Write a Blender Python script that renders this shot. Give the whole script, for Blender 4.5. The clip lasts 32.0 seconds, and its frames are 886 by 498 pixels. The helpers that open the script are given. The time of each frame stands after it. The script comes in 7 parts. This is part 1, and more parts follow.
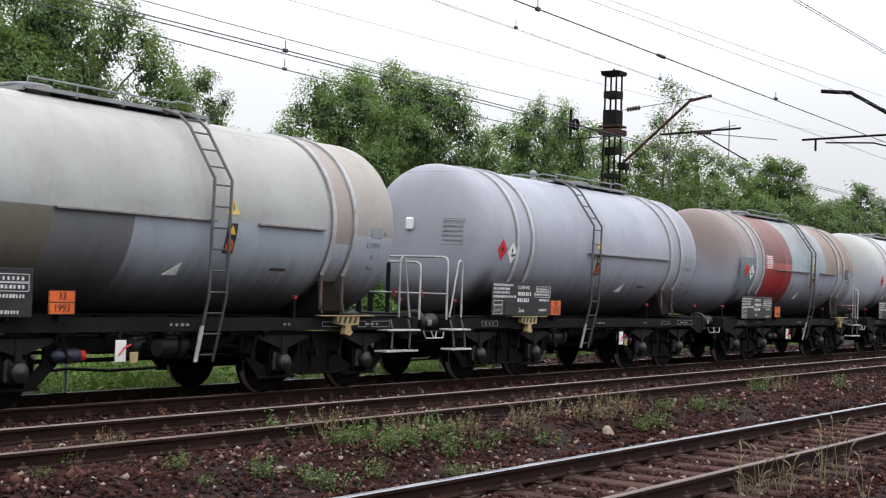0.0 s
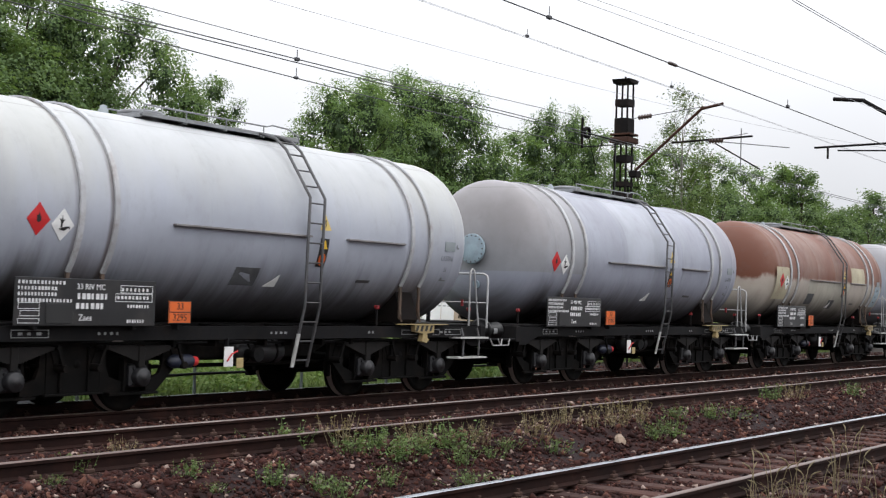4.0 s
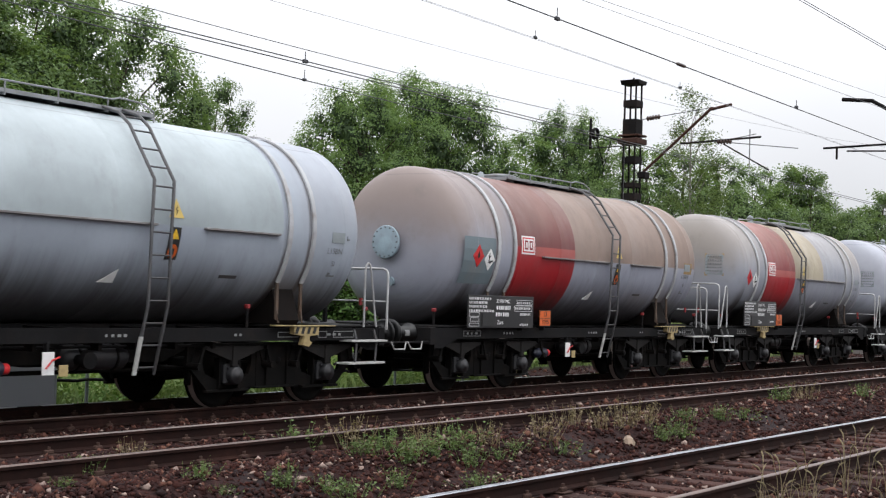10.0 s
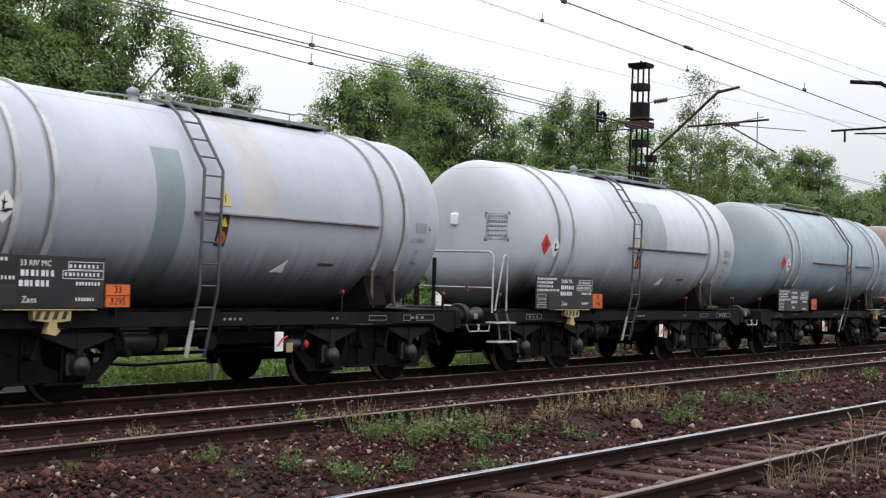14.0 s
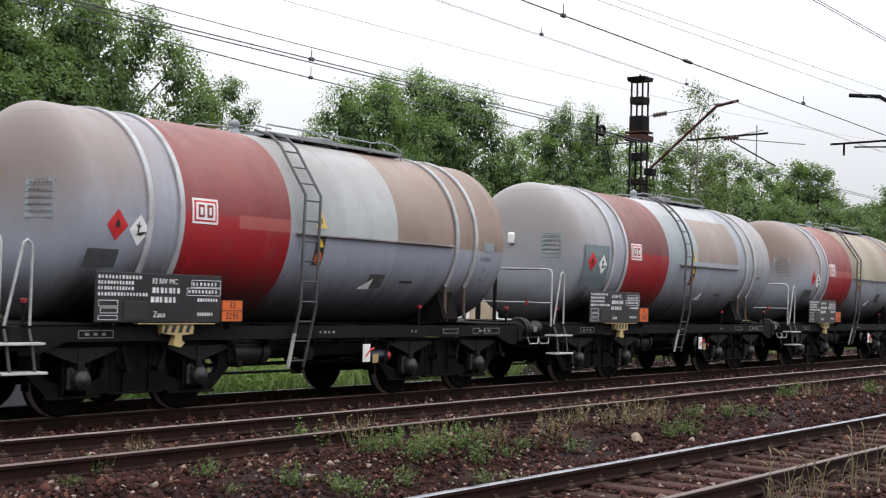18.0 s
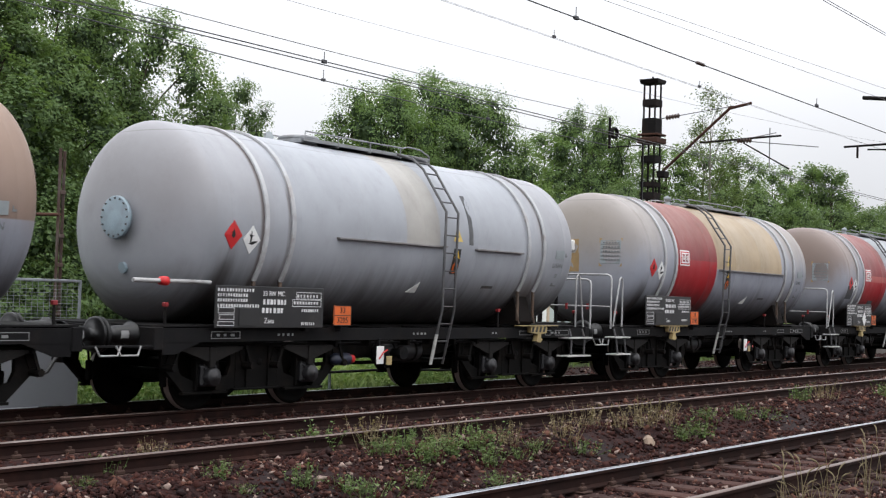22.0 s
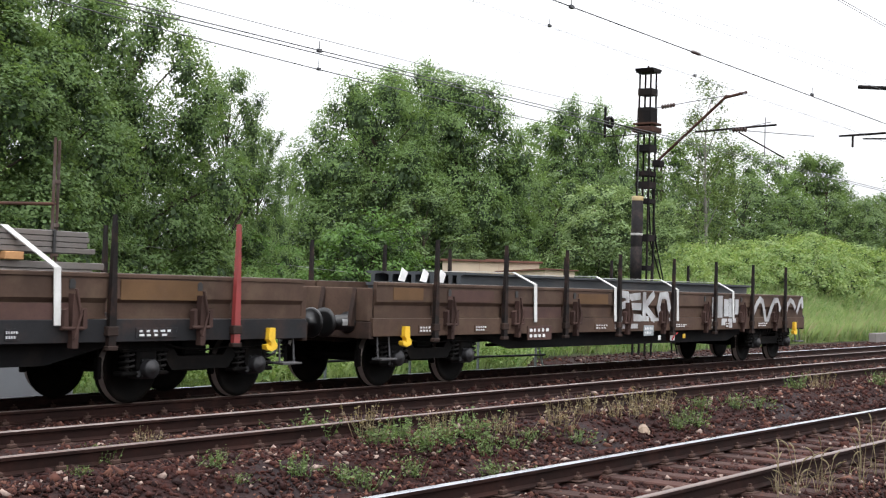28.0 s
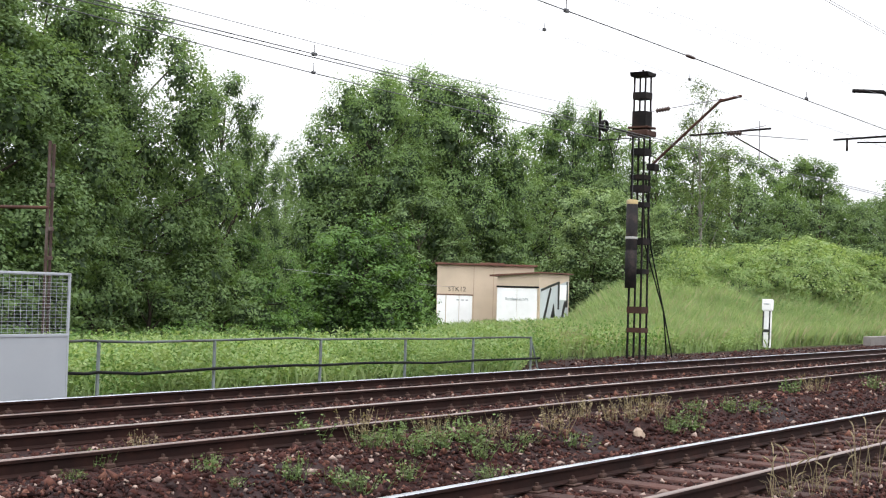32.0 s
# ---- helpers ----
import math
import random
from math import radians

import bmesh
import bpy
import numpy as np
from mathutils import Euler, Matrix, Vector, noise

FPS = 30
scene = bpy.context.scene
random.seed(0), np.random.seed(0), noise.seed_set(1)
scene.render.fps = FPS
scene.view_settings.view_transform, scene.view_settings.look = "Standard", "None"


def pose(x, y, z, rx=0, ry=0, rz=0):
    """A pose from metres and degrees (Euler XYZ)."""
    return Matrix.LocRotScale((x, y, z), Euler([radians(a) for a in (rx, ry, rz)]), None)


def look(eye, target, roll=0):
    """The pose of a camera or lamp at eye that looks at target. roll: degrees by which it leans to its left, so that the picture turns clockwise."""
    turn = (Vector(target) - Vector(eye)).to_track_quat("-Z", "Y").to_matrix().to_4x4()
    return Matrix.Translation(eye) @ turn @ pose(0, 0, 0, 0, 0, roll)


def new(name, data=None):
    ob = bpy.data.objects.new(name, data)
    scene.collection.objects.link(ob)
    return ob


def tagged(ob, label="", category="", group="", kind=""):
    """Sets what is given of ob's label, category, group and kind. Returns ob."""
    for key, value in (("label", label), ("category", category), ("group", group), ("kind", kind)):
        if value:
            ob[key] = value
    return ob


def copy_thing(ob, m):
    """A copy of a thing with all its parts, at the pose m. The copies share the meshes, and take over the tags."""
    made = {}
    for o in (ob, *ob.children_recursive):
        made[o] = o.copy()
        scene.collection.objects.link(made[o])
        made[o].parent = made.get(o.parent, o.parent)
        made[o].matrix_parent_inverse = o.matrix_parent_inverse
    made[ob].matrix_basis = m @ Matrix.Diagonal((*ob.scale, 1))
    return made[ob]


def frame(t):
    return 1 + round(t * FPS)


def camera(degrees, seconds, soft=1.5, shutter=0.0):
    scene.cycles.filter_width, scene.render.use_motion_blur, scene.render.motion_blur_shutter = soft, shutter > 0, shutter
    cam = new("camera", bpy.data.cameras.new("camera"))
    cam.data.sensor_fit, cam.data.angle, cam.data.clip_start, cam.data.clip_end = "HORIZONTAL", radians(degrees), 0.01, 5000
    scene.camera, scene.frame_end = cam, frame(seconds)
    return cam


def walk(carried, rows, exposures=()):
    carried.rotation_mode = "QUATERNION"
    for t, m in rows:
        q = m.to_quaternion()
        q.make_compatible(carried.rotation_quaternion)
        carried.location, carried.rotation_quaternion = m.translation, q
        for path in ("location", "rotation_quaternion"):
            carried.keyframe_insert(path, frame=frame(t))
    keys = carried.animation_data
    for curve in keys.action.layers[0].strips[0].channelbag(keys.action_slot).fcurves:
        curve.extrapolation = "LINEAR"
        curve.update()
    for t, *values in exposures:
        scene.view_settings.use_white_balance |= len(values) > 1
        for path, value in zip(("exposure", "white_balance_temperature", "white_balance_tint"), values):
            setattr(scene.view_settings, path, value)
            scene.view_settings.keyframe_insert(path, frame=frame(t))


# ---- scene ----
EYE = (0.0, 0.0, 1.641)


def aim(yaw, pitch, roll):
    """Camera pose: yaw to the right of +y, pitch up, roll, in degrees."""
    return pose(*EYE, 90 + pitch, 0, -yaw) @ pose(0, 0, 0, 0, 0, roll)


PATH = [
    (0, 55.691, 1.770, 1.90), (0.5, 55.625, 1.721, 1.86), (1, 55.515, 1.708, 1.79), (1.5, 55.405, 1.768, 1.83), (2, 55.364, 1.821, 1.88),
    (2.5, 55.297, 1.864, 1.97), (3, 55.225, 1.932, 1.95), (3.5, 55.218, 2.091, 1.90), (5.5, 55.019, 2.036, 1.77), (6, 54.984, 1.969, 1.77),
    (6.5, 54.966, 2.050, 1.72), (7, 54.962, 2.173, 1.68), (7.5, 54.916, 2.293, 1.69), (8, 54.915, 2.357, 1.70), (8.5, 54.909, 2.291, 1.72),
    (9, 54.916, 2.182, 1.74), (9.5, 54.846, 2.157, 1.78), (10, 54.808, 2.170, 1.77), (10.5, 54.770, 2.136, 1.77), (11, 54.717, 2.010, 1.78),
    (11.5, 54.705, 1.832, 1.73), (12, 54.677, 1.699, 1.66), (12.5, 54.675, 1.616, 1.63), (13, 54.624, 1.522, 1.60), (13.5, 54.559, 1.480, 1.65),
    (14, 54.517, 1.456, 1.66), (14.5, 54.460, 1.467, 1.63), (16.5, 54.541, 1.906, 1.60), (17, 54.564, 2.004, 1.56), (17.5, 54.564, 2.035, 1.58),
    (18, 54.515, 2.050, 1.60), (18.5, 54.414, 2.026, 1.57), (19, 54.346, 2.067, 1.56), (19.5, 54.305, 2.138, 1.59), (20, 54.230, 2.203, 1.61),
    (20.5, 54.150, 2.156, 1.62), (21, 54.051, 2.116, 1.62), (21.5, 54.018, 2.146, 1.64), (22, 53.980, 2.134, 1.70), (22.5, 53.967, 2.064, 1.75),
    (23, 53.959, 1.971, 1.77), (23.5, 53.968, 1.945, 1.76), (24, 53.993, 1.952, 1.76), (24.5, 54.006, 1.989, 1.74), (25, 54.038, 1.982, 1.67),
    (25.5, 54.074, 1.940, 1.64), (27.5, 54.209, 1.713, 1.70), (28, 54.191, 1.675, 1.67), (28.5, 54.159, 1.685, 1.68), (29, 54.197, 1.740, 1.69),
    (29.5, 54.196, 1.828, 1.67), (30, 54.247, 1.870, 1.63), (30.5, 54.261, 1.884, 1.58), (31, 54.282, 1.900, 1.55), (31.5, 54.338, 1.879, 1.60),
    (32, 54.408, 1.837, 1.66)]
cam = camera(37.12, 32.0, soft=1.2, shutter=0.06)
walk(cam, [(t, aim(a, b, c)) for t, a, b, c in PATH], exposures=[(0, 0.04), (24.5, 0.04), (25.5, 0.09), (27.5, 0.50), (28.5, 0.54), (30, 0.58), (32, 0.62)])

# ---- light: a bright overcast sky, a wide soft sun behind the camera ----
SUN_EL, SUN_AZ = radians(66), radians(200)
world = bpy.data.worlds.new("overcast")
scene.world = world
world.use_nodes = True
wn, wl = world.node_tree.nodes, world.node_tree.links
sky = wn.new("ShaderNodeTexSky")
sky.sky_type, sky.sun_disc = "NISHITA", False
sky.sun_elevation, sky.sun_rotation = SUN_EL, SUN_AZ
sky.air_density, sky.dust_density, sky.ozone_density = 1.0, 4.0, 1.0
grey = wn.new("ShaderNodeHueSaturation")
grey.inputs["Saturation"].default_value = 0.10
cloud_map = wn.new("ShaderNodeTexCoord")
cloud = wn.new("ShaderNodeTexNoise")
cloud.inputs["Scale"].default_value, cloud.inputs["Detail"].default_value = 2.2, 4
veil = wn.new("ShaderNodeMix")
veil.data_type = "RGBA"
veil.inputs[0].default_value = 0.8
shade = wn.new("ShaderNodeMapRange")
shade.inputs["From Min"].default_value, shade.inputs["From Max"].default_value = 0.3, 0.75
shade.inputs["To Min"].default_value, shade.inputs["To Max"].default_value = 0.88, 1.12
# an overcast sky is about three times as bright overhead as at the horizon
rise = wn.new("ShaderNodeSeparateXYZ")
grade = wn.new("ShaderNodeMapRange")
grade.inputs["To Min"].default_value, grade.inputs["To Max"].default_value = 5.8, 26.0
wl.new(cloud_map.outputs["Generated"], rise.inputs[0])
wl.new(rise.outputs["Z"], grade.inputs["Value"])
full = wn.new("ShaderNodeMath")
full.operation = "MULTIPLY"
wl.new(grade.outputs["Result"], full.inputs[0])
tone = wn.new("ShaderNodeMix")
tone.data_type, tone.blend_type = "RGBA", "MULTIPLY"
tone.inputs[0].default_value = 1.0
tone.inputs[7].default_value = (0.965, 0.985, 1.04, 1)
wl.new(cloud_map.outputs["Generated"], cloud.inputs["Vector"])
wl.new(cloud.outputs["Fac"], shade.inputs["Value"])
wl.new(sky.outputs["Color"], grey.inputs["Color"])
wl.new(grey.outputs["Color"], veil.inputs[6])
wl.new(shade.outputs["Result"], full.inputs[1])
wl.new(full.outputs[0], tone.inputs[6])
wl.new(tone.outputs[2], veil.inputs[7])
wl.new(veil.outputs[2], wn["Background"].inputs["Color"])
wn["Background"].inputs["Strength"].default_value = 0.13
sun = new("sun", bpy.data.lights.new("sun", "SUN"))
sun.data.energy, sun.data.angle, sun.data.color = 0.7, radians(40), (1.0, 0.97, 0.92)
sun.matrix_world = look((0, 0, 0), (-math.sin(SUN_AZ) * math.cos(SUN_EL), -math.cos(SUN_AZ) * math.cos(SUN_EL), -math.sin(SUN_EL)))
sun.location = (-20, -40, 60)

# ---- materials ----
class Nodes:
    """A short hand for building a node material."""

    def __init__(self, name):
        self.m = bpy.data.materials.new(name)
        self.m.use_nodes = True
        self.t = self.m.node_tree
        self.b = self.t.nodes["Principled BSDF"]
        self.co = self.n("ShaderNodeTexCoord")

    def n(self, kind, **props):
        node = self.t.nodes.new(kind)
        for k, v in props.items():
            node.inputs[k].default_value = v
        return node

    def put(self, value, socket):
        if isinstance(value, bpy.types.NodeSocket):
            self.t.links.new(value, socket)
        else:
            socket.default_value = value

    def math(self, op, a, b=0.0, c=0.0, clamp=False):
        node = self.t.nodes.new("ShaderNodeMath")
        node.operation, node.use_clamp = op, clamp
        for s, v in zip(node.inputs, (a, b, c)):
            self.put(v, s)
        return node.outputs[0]

    def step(self, value, lo, hi, a=0.0, b=1.0):
        node = self.n("ShaderNodeMapRange")
        node.interpolation_type = "SMOOTHSTEP"
        for k, v in (("Value", value), ("From Min", lo), ("From Max", hi), ("To Min", a), ("To Max", b)):
            self.put(v, node.inputs[k])
        return node.outputs["Result"]

    def noise(self, scale, detail=4.0, rough=0.55, stretch=(1, 1, 1), shift=(0, 0, 0), coord="Object"):
        mp = self.n("ShaderNodeMapping")
        mp.inputs["Scale"].default_value, mp.inputs["Location"].default_value = stretch, shift
        self.t.links.new(self.co.outputs[coord], mp.inputs["Vector"])
        node = self.n("ShaderNodeTexNoise", Scale=scale, Detail=detail, Roughness=rough)
        self.t.links.new(mp.outputs["Vector"], node.inputs["Vector"])
        return node.outputs["Fac"]

    def mix(self, fac, a, b, blend="MIX"):
        node = self.t.nodes.new("ShaderNodeMix")
        node.data_type, node.blend_type = "RGBA", blend
        self.put(fac, node.inputs[0])
        self.put(a if isinstance(a, bpy.types.NodeSocket) else (*a, 1), node.inputs[6])
        self.put(b if isinstance(b, bpy.types.NodeSocket) else (*b, 1), node.inputs[7])
        return node.outputs[2]

    def bump(self, height, strength=0.3, distance=0.02):
        node = self.n("ShaderNodeBump", Strength=strength, Distance=distance)
        self.t.links.new(height, node.inputs["Height"])
        self.t.links.new(node.outputs["Normal"], self.b.inputs["Normal"])

    def done(self, color, rough=0.6, metal=0.0):
        self.put(color if isinstance(color, bpy.types.NodeSocket) else (*color, 1), self.b.inputs["Base Color"])
        self.put(rough, self.b.inputs["Roughness"])
        self.b.inputs["Metallic"].default_value = metal
        return self.m


def plain(name, color, rough=0.6, metal=0.0, var=0.25, scale=6.0, dirt=None, dirt_amount=0.4, bump=0.15, random_tone=0.0):
    """A surface with grain, blotches and dirt of its own."""
    k = Nodes(name)
    dark = tuple(c * (1 - var) for c in color)
    light = tuple(min(1, c * (1 + var)) for c in color)
    big = k.noise(scale * 0.25, 5)
    fine = k.noise(scale * 8, 3)
    col = k.mix(k.step(big, 0.3, 0.7), dark, light)
    col = k.mix(k.step(fine, 0.35, 0.75, 0, 0.35), col, dark)
    if dirt:
        col = k.mix(k.step(k.noise(scale * 0.7, 6, 0.65, shift=(3, 7, 1)), 0.45, 0.75, 0, dirt_amount), col, dirt)
    if random_tone:
        info = k.n("ShaderNodeObjectInfo")
        col = k.mix(k.step(info.outputs["Random"], 0, 1, 0, random_tone), col, tuple(c * 0.45 for c in color))
    k.bump(fine, bump, 0.01)
    if max(color) < 0.13 and rough > 0.55:
        k.b.inputs["Specular IOR Level"].default_value = 0.12 if max(color) > 0.012 else 0.06
    return k.done(col, k.step(big, 0.2, 0.8, max(0.05, rough - 0.1), min(1, rough + 0.12)), metal)


M_CREAM = plain("cream_repaint", (0.40, 0.36, 0.25), 0.6, 0, 0.15, 3, (0.2, 0.13, 0.08), 0.5)
M_TANLABEL = plain("aged_tan_label", (0.30, 0.20, 0.09), 0.7, 0, 0.2, 8, (0.2, 0.15, 0.1), 0.4)
M_STICKER = plain("grey_sticker_patch", (0.085, 0.088, 0.092), 0.6, 0, 0.2, 6, (0.2, 0.2, 0.2), 0.4)
M_WRITING = plain("worn_grey_writing", (0.15, 0.16, 0.165), 0.6, 0, 0.2, 10)
M_PALEMARK = plain("worn_pale_marking", (0.20, 0.20, 0.20), 0.6, 0, 0.3, 10)
M_TEAL = plain("blue_grey_repaint", (0.135, 0.175, 0.195), 0.6, 0, 0.12, 3, (0.2, 0.17, 0.14), 0.35)
RUST = (0.10, 0.045, 0.022)
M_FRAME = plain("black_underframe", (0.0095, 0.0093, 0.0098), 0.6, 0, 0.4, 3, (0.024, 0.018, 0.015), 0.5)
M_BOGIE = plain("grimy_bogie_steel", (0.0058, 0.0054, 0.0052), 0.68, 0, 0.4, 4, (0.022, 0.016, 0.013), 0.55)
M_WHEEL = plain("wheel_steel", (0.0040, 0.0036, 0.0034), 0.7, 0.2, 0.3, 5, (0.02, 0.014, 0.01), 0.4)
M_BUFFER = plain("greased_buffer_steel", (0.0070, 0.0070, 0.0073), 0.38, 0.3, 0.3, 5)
M_HOOP = plain("grey_painted_hoop", (0.40, 0.405, 0.42), 0.45, 0, 0.2, 5, (0.16, 0.11, 0.08), 0.5)
M_HOOPDARK = plain("rusty_lower_strap", (0.10, 0.075, 0.06), 0.75, 0, 0.3, 6, RUST, 0.6)
M_LADDER = plain("dark_grey_ladder_steel", (0.0600, 0.0600, 0.0630), 0.5, 0.1, 0.3, 8, (0.06, 0.04, 0.03), 0.4)
M_DRIP = plain("worn_drip_rail", (0.20, 0.19, 0.19), 0.55, 0.1, 0.3, 7, (0.09, 0.055, 0.04), 0.6)
M_RAILING = plain("pale_grey_handrail", (0.3360, 0.3360, 0.3360), 0.5, 0.1, 0.25, 8, (0.1, 0.07, 0.05), 0.4)
M_WALK = plain("galvanised_walkway", (0.24, 0.25, 0.26), 0.5, 0.15, 0.25, 8, (0.1, 0.08, 0.06), 0.4)
M_STEP = plain("white_step_edge", (0.4400, 0.4400, 0.4240), 0.6, 0, 0.25, 8, (0.1, 0.08, 0.06), 0.5)
M_BOARD = plain("black_data_board", (0.0090, 0.0090, 0.0100), 0.45, 0, 0.3, 4, (0.06, 0.05, 0.045), 0.3)
M_LETTER = plain("white_lettering", (0.62, 0.62, 0.62), 0.6, 0, 0.15, 20)
M_ORANGE = plain("orange_hazard_plate", (0.5760, 0.1040, 0.0120), 0.45, 0, 0.12, 6, (0.3, 0.08, 0.02), 0.35)
M_BLACK = plain("black_paint", (0.012, 0.012, 0.012), 0.5, 0, 0.2, 8)
M_RED = plain("red_label", (0.50, 0.018, 0.02), 0.45, 0, 0.12, 8)
M_DEEPRED = plain("deep_red_label", (0.22, 0.012, 0.015), 0.5, 0, 0.12, 8)
M_WORN = plain("worn_bare_steel_edge", (0.22, 0.19, 0.17), 0.6, 0.1, 0.4, 10, (0.05, 0.03, 0.022), 0.85)
M_WHITE = plain("white_label", (0.72, 0.72, 0.71), 0.5, 0, 0.08, 8, (0.4, 0.38, 0.35), 0.25)
M_YELLOW = plain("yellow_paint", (0.68, 0.42, 0.02), 0.5, 0, 0.15, 8, (0.25, 0.15, 0.03), 0.4)
M_YELLOWDIRTY = plain("dirty_yellow_paint", (0.36, 0.27, 0.12), 0.6, 0, 0.2, 8, (0.1, 0.07, 0.04), 0.6)
M_BLUE = plain("blue_valve_paint", (0.008, 0.011, 0.026), 0.5, 0, 0.2, 8, (0.03, 0.03, 0.03), 0.5)
M_LIDGREY = plain("grey_label_panel", (0.24, 0.27, 0.28), 0.55, 0, 0.2, 8)
M_FLANGE = plain("blue_grey_flange_cover", (0.27, 0.35, 0.40), 0.5, 0, 0.2, 8, (0.15, 0.12, 0.1), 0.4)
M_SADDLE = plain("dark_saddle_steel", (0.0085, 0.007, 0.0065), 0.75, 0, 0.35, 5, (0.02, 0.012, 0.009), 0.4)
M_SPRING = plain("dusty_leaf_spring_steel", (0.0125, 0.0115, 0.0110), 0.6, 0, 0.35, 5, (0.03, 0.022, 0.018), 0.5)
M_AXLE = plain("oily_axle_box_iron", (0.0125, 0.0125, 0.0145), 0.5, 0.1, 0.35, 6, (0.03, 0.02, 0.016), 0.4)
M_YELLOWPALE = plain("faded_yellow_sign", (0.60, 0.44, 0.12), 0.5, 0, 0.15, 8)
M_WAGON = plain("brown_wagon_side", (0.066, 0.041, 0.030), 0.65, 0, 0.4, 3.0, (0.10, 0.07, 0.048), 0.55)
M_WAGONDARK = plain("dark_brown_wagon_steel", (0.0270, 0.0180, 0.0150), 0.7, 0, 0.35, 3, (0.09, 0.05, 0.035), 0.5)
M_WAGONPATCH = plain("tan_touch_up_paint", (0.105, 0.060, 0.030), 0.65, 0, 0.25, 4, (0.1, 0.06, 0.04), 0.4)
M_WAGONPATCH2 = plain("maroon_touch_up_paint", (0.066, 0.038, 0.033), 0.65, 0, 0.25, 4, (0.1, 0.06, 0.04), 0.4)
M_SOLE = plain("grey_painted_sole_bar", (0.017, 0.017, 0.0185), 0.6, 0, 0.3, 3, (0.06, 0.035, 0.027), 0.5)
M_LATCH = plain("faded_pink_brown_latch", (0.052, 0.030, 0.025), 0.7, 0, 0.3, 5, (0.03, 0.02, 0.018), 0.6)
M_STAKE = plain("dark_stake_steel", (0.0130, 0.0105, 0.0100), 0.6, 0.1, 0.3, 6, (0.07, 0.035, 0.025), 0.5)
M_REDSTAKE = plain("red_stake_paint", (0.20, 0.026, 0.024), 0.55, 0, 0.2, 8, (0.1, 0.04, 0.03), 0.4)
M_BEAM = plain("dark_rolled_steel", (0.0394, 0.0455, 0.0507), 0.5, 0.3, 0.25, 1.5, (0.09, 0.075, 0.065), 0.45)
M_BEAMRUST = plain("brown_rolled_steel", (0.135, 0.122, 0.112), 0.6, 0.2, 0.25, 1.5, (0.12, 0.08, 0.055), 0.5)
M_TIMBER = plain("raw_softwood", (0.36, 0.19, 0.08), 0.8, 0, 0.25, 6)
M_STRAP = plain("white_webbing", (0.5580, 0.5580, 0.5400), 0.8, 0, 0.1, 12, (0.3, 0.28, 0.25), 0.3)
M_GRAFFITI = plain("silver_spray_paint", (0.36, 0.365, 0.37), 0.55, 0, 0.3, 6, (0.12, 0.085, 0.07), 0.6)
M_CHALK = plain("chalk", (0.45, 0.42, 0.36), 0.9, 0, 0.3, 30)
M_MAST = plain("weathered_black_mast_steel", (0.0120, 0.0110, 0.0110), 0.7, 0.0, 0.4, 3, (0.06, 0.035, 0.026), 0.4)
M_MASTRUST = plain("rusty_mast_steel", (0.060, 0.030, 0.022), 0.8, 0, 0.35, 4, (0.05, 0.03, 0.025), 0.5)
M_WEIGHT = plain("dark_counterweight_iron", (0.022, 0.020, 0.021), 0.8, 0.0, 0.2, 5, (0.09, 0.065, 0.055), 0.4)
M_WIRE = plain("weathered_copper_wire", (0.06, 0.06, 0.065), 0.5, 0.4, 0.2, 2)
M_INSUL = plain("brown_porcelain", (0.05, 0.028, 0.022), 0.3, 0, 0.2, 8)
M_FENCE = plain("worn_grey_green_rail", (0.13, 0.155, 0.15), 0.65, 0, 0.3, 5, (0.04, 0.028, 0.022), 0.8)
M_FENCETOP = plain("worn_rusty_top_rail", (0.075, 0.085, 0.08), 0.65, 0, 0.4, 3, (0.035, 0.02, 0.015), 0.9)
M_FENCEDARK = plain("dark_pipe", (0.010, 0.010, 0.010), 0.6, 0, 0.3, 5)
M_PANEL = plain("pale_grey_sheet_metal", (0.2925, 0.3101, 0.3335), 0.5, 0.1, 0.08, 2, (0.3, 0.3, 0.31), 0.3, 0.05)
M_HUT = plain("beige_render", (0.5040, 0.4050, 0.3060), 0.85, 0, 0.10, 2, (0.42, 0.33, 0.25), 0.3)
M_HUTJOINT = plain("beige_joint_strip", (0.36, 0.27, 0.20), 0.85, 0, 0.1, 3)
M_HUTWHITE = plain("white_door_paint", (0.80, 0.80, 0.80), 0.6, 0, 0.06, 3, (0.6, 0.58, 0.55), 0.25)
M_HUTROOF = plain("rusty_roof_edge", (0.12, 0.06, 0.045), 0.75, 0, 0.3, 4)
M_HUTGREY = plain("pale_grey_spray_paint", (0.42, 0.46, 0.46), 0.7, 0, 0.15, 3)
M_CONCRETE = plain("weathered_concrete", (0.15, 0.135, 0.125), 0.9, 0, 0.25, 3, (0.13, 0.12, 0.1), 0.5)
M_RAIL = plain("rusty_rail_side", (0.0155, 0.0068, 0.0055), 0.85, 0.0, 0.35, 4, (0.042, 0.017, 0.012), 0.5)
M_RAILTOP = plain("polished_rail_head", (0.36, 0.37, 0.40), 0.28, 0.9, 0.12, 6)
M_RAILGREY = plain("worn_grey_brown_rail_head", (0.20, 0.165, 0.15), 0.42, 0.6, 0.2, 6, (0.12, 0.08, 0.06), 0.4)
M_RAILDULL = plain("dull_brown_rail_head", (0.1360, 0.1000, 0.0880), 0.5, 0.5, 0.25, 6, (0.12, 0.07, 0.05), 0.5)
M_SLEEPER = plain("weathered_timber_sleeper", (0.052, 0.026, 0.0215), 0.9, 0, 0.4, 5, (0.11, 0.065, 0.052), 0.5, 0.5, 0.5)
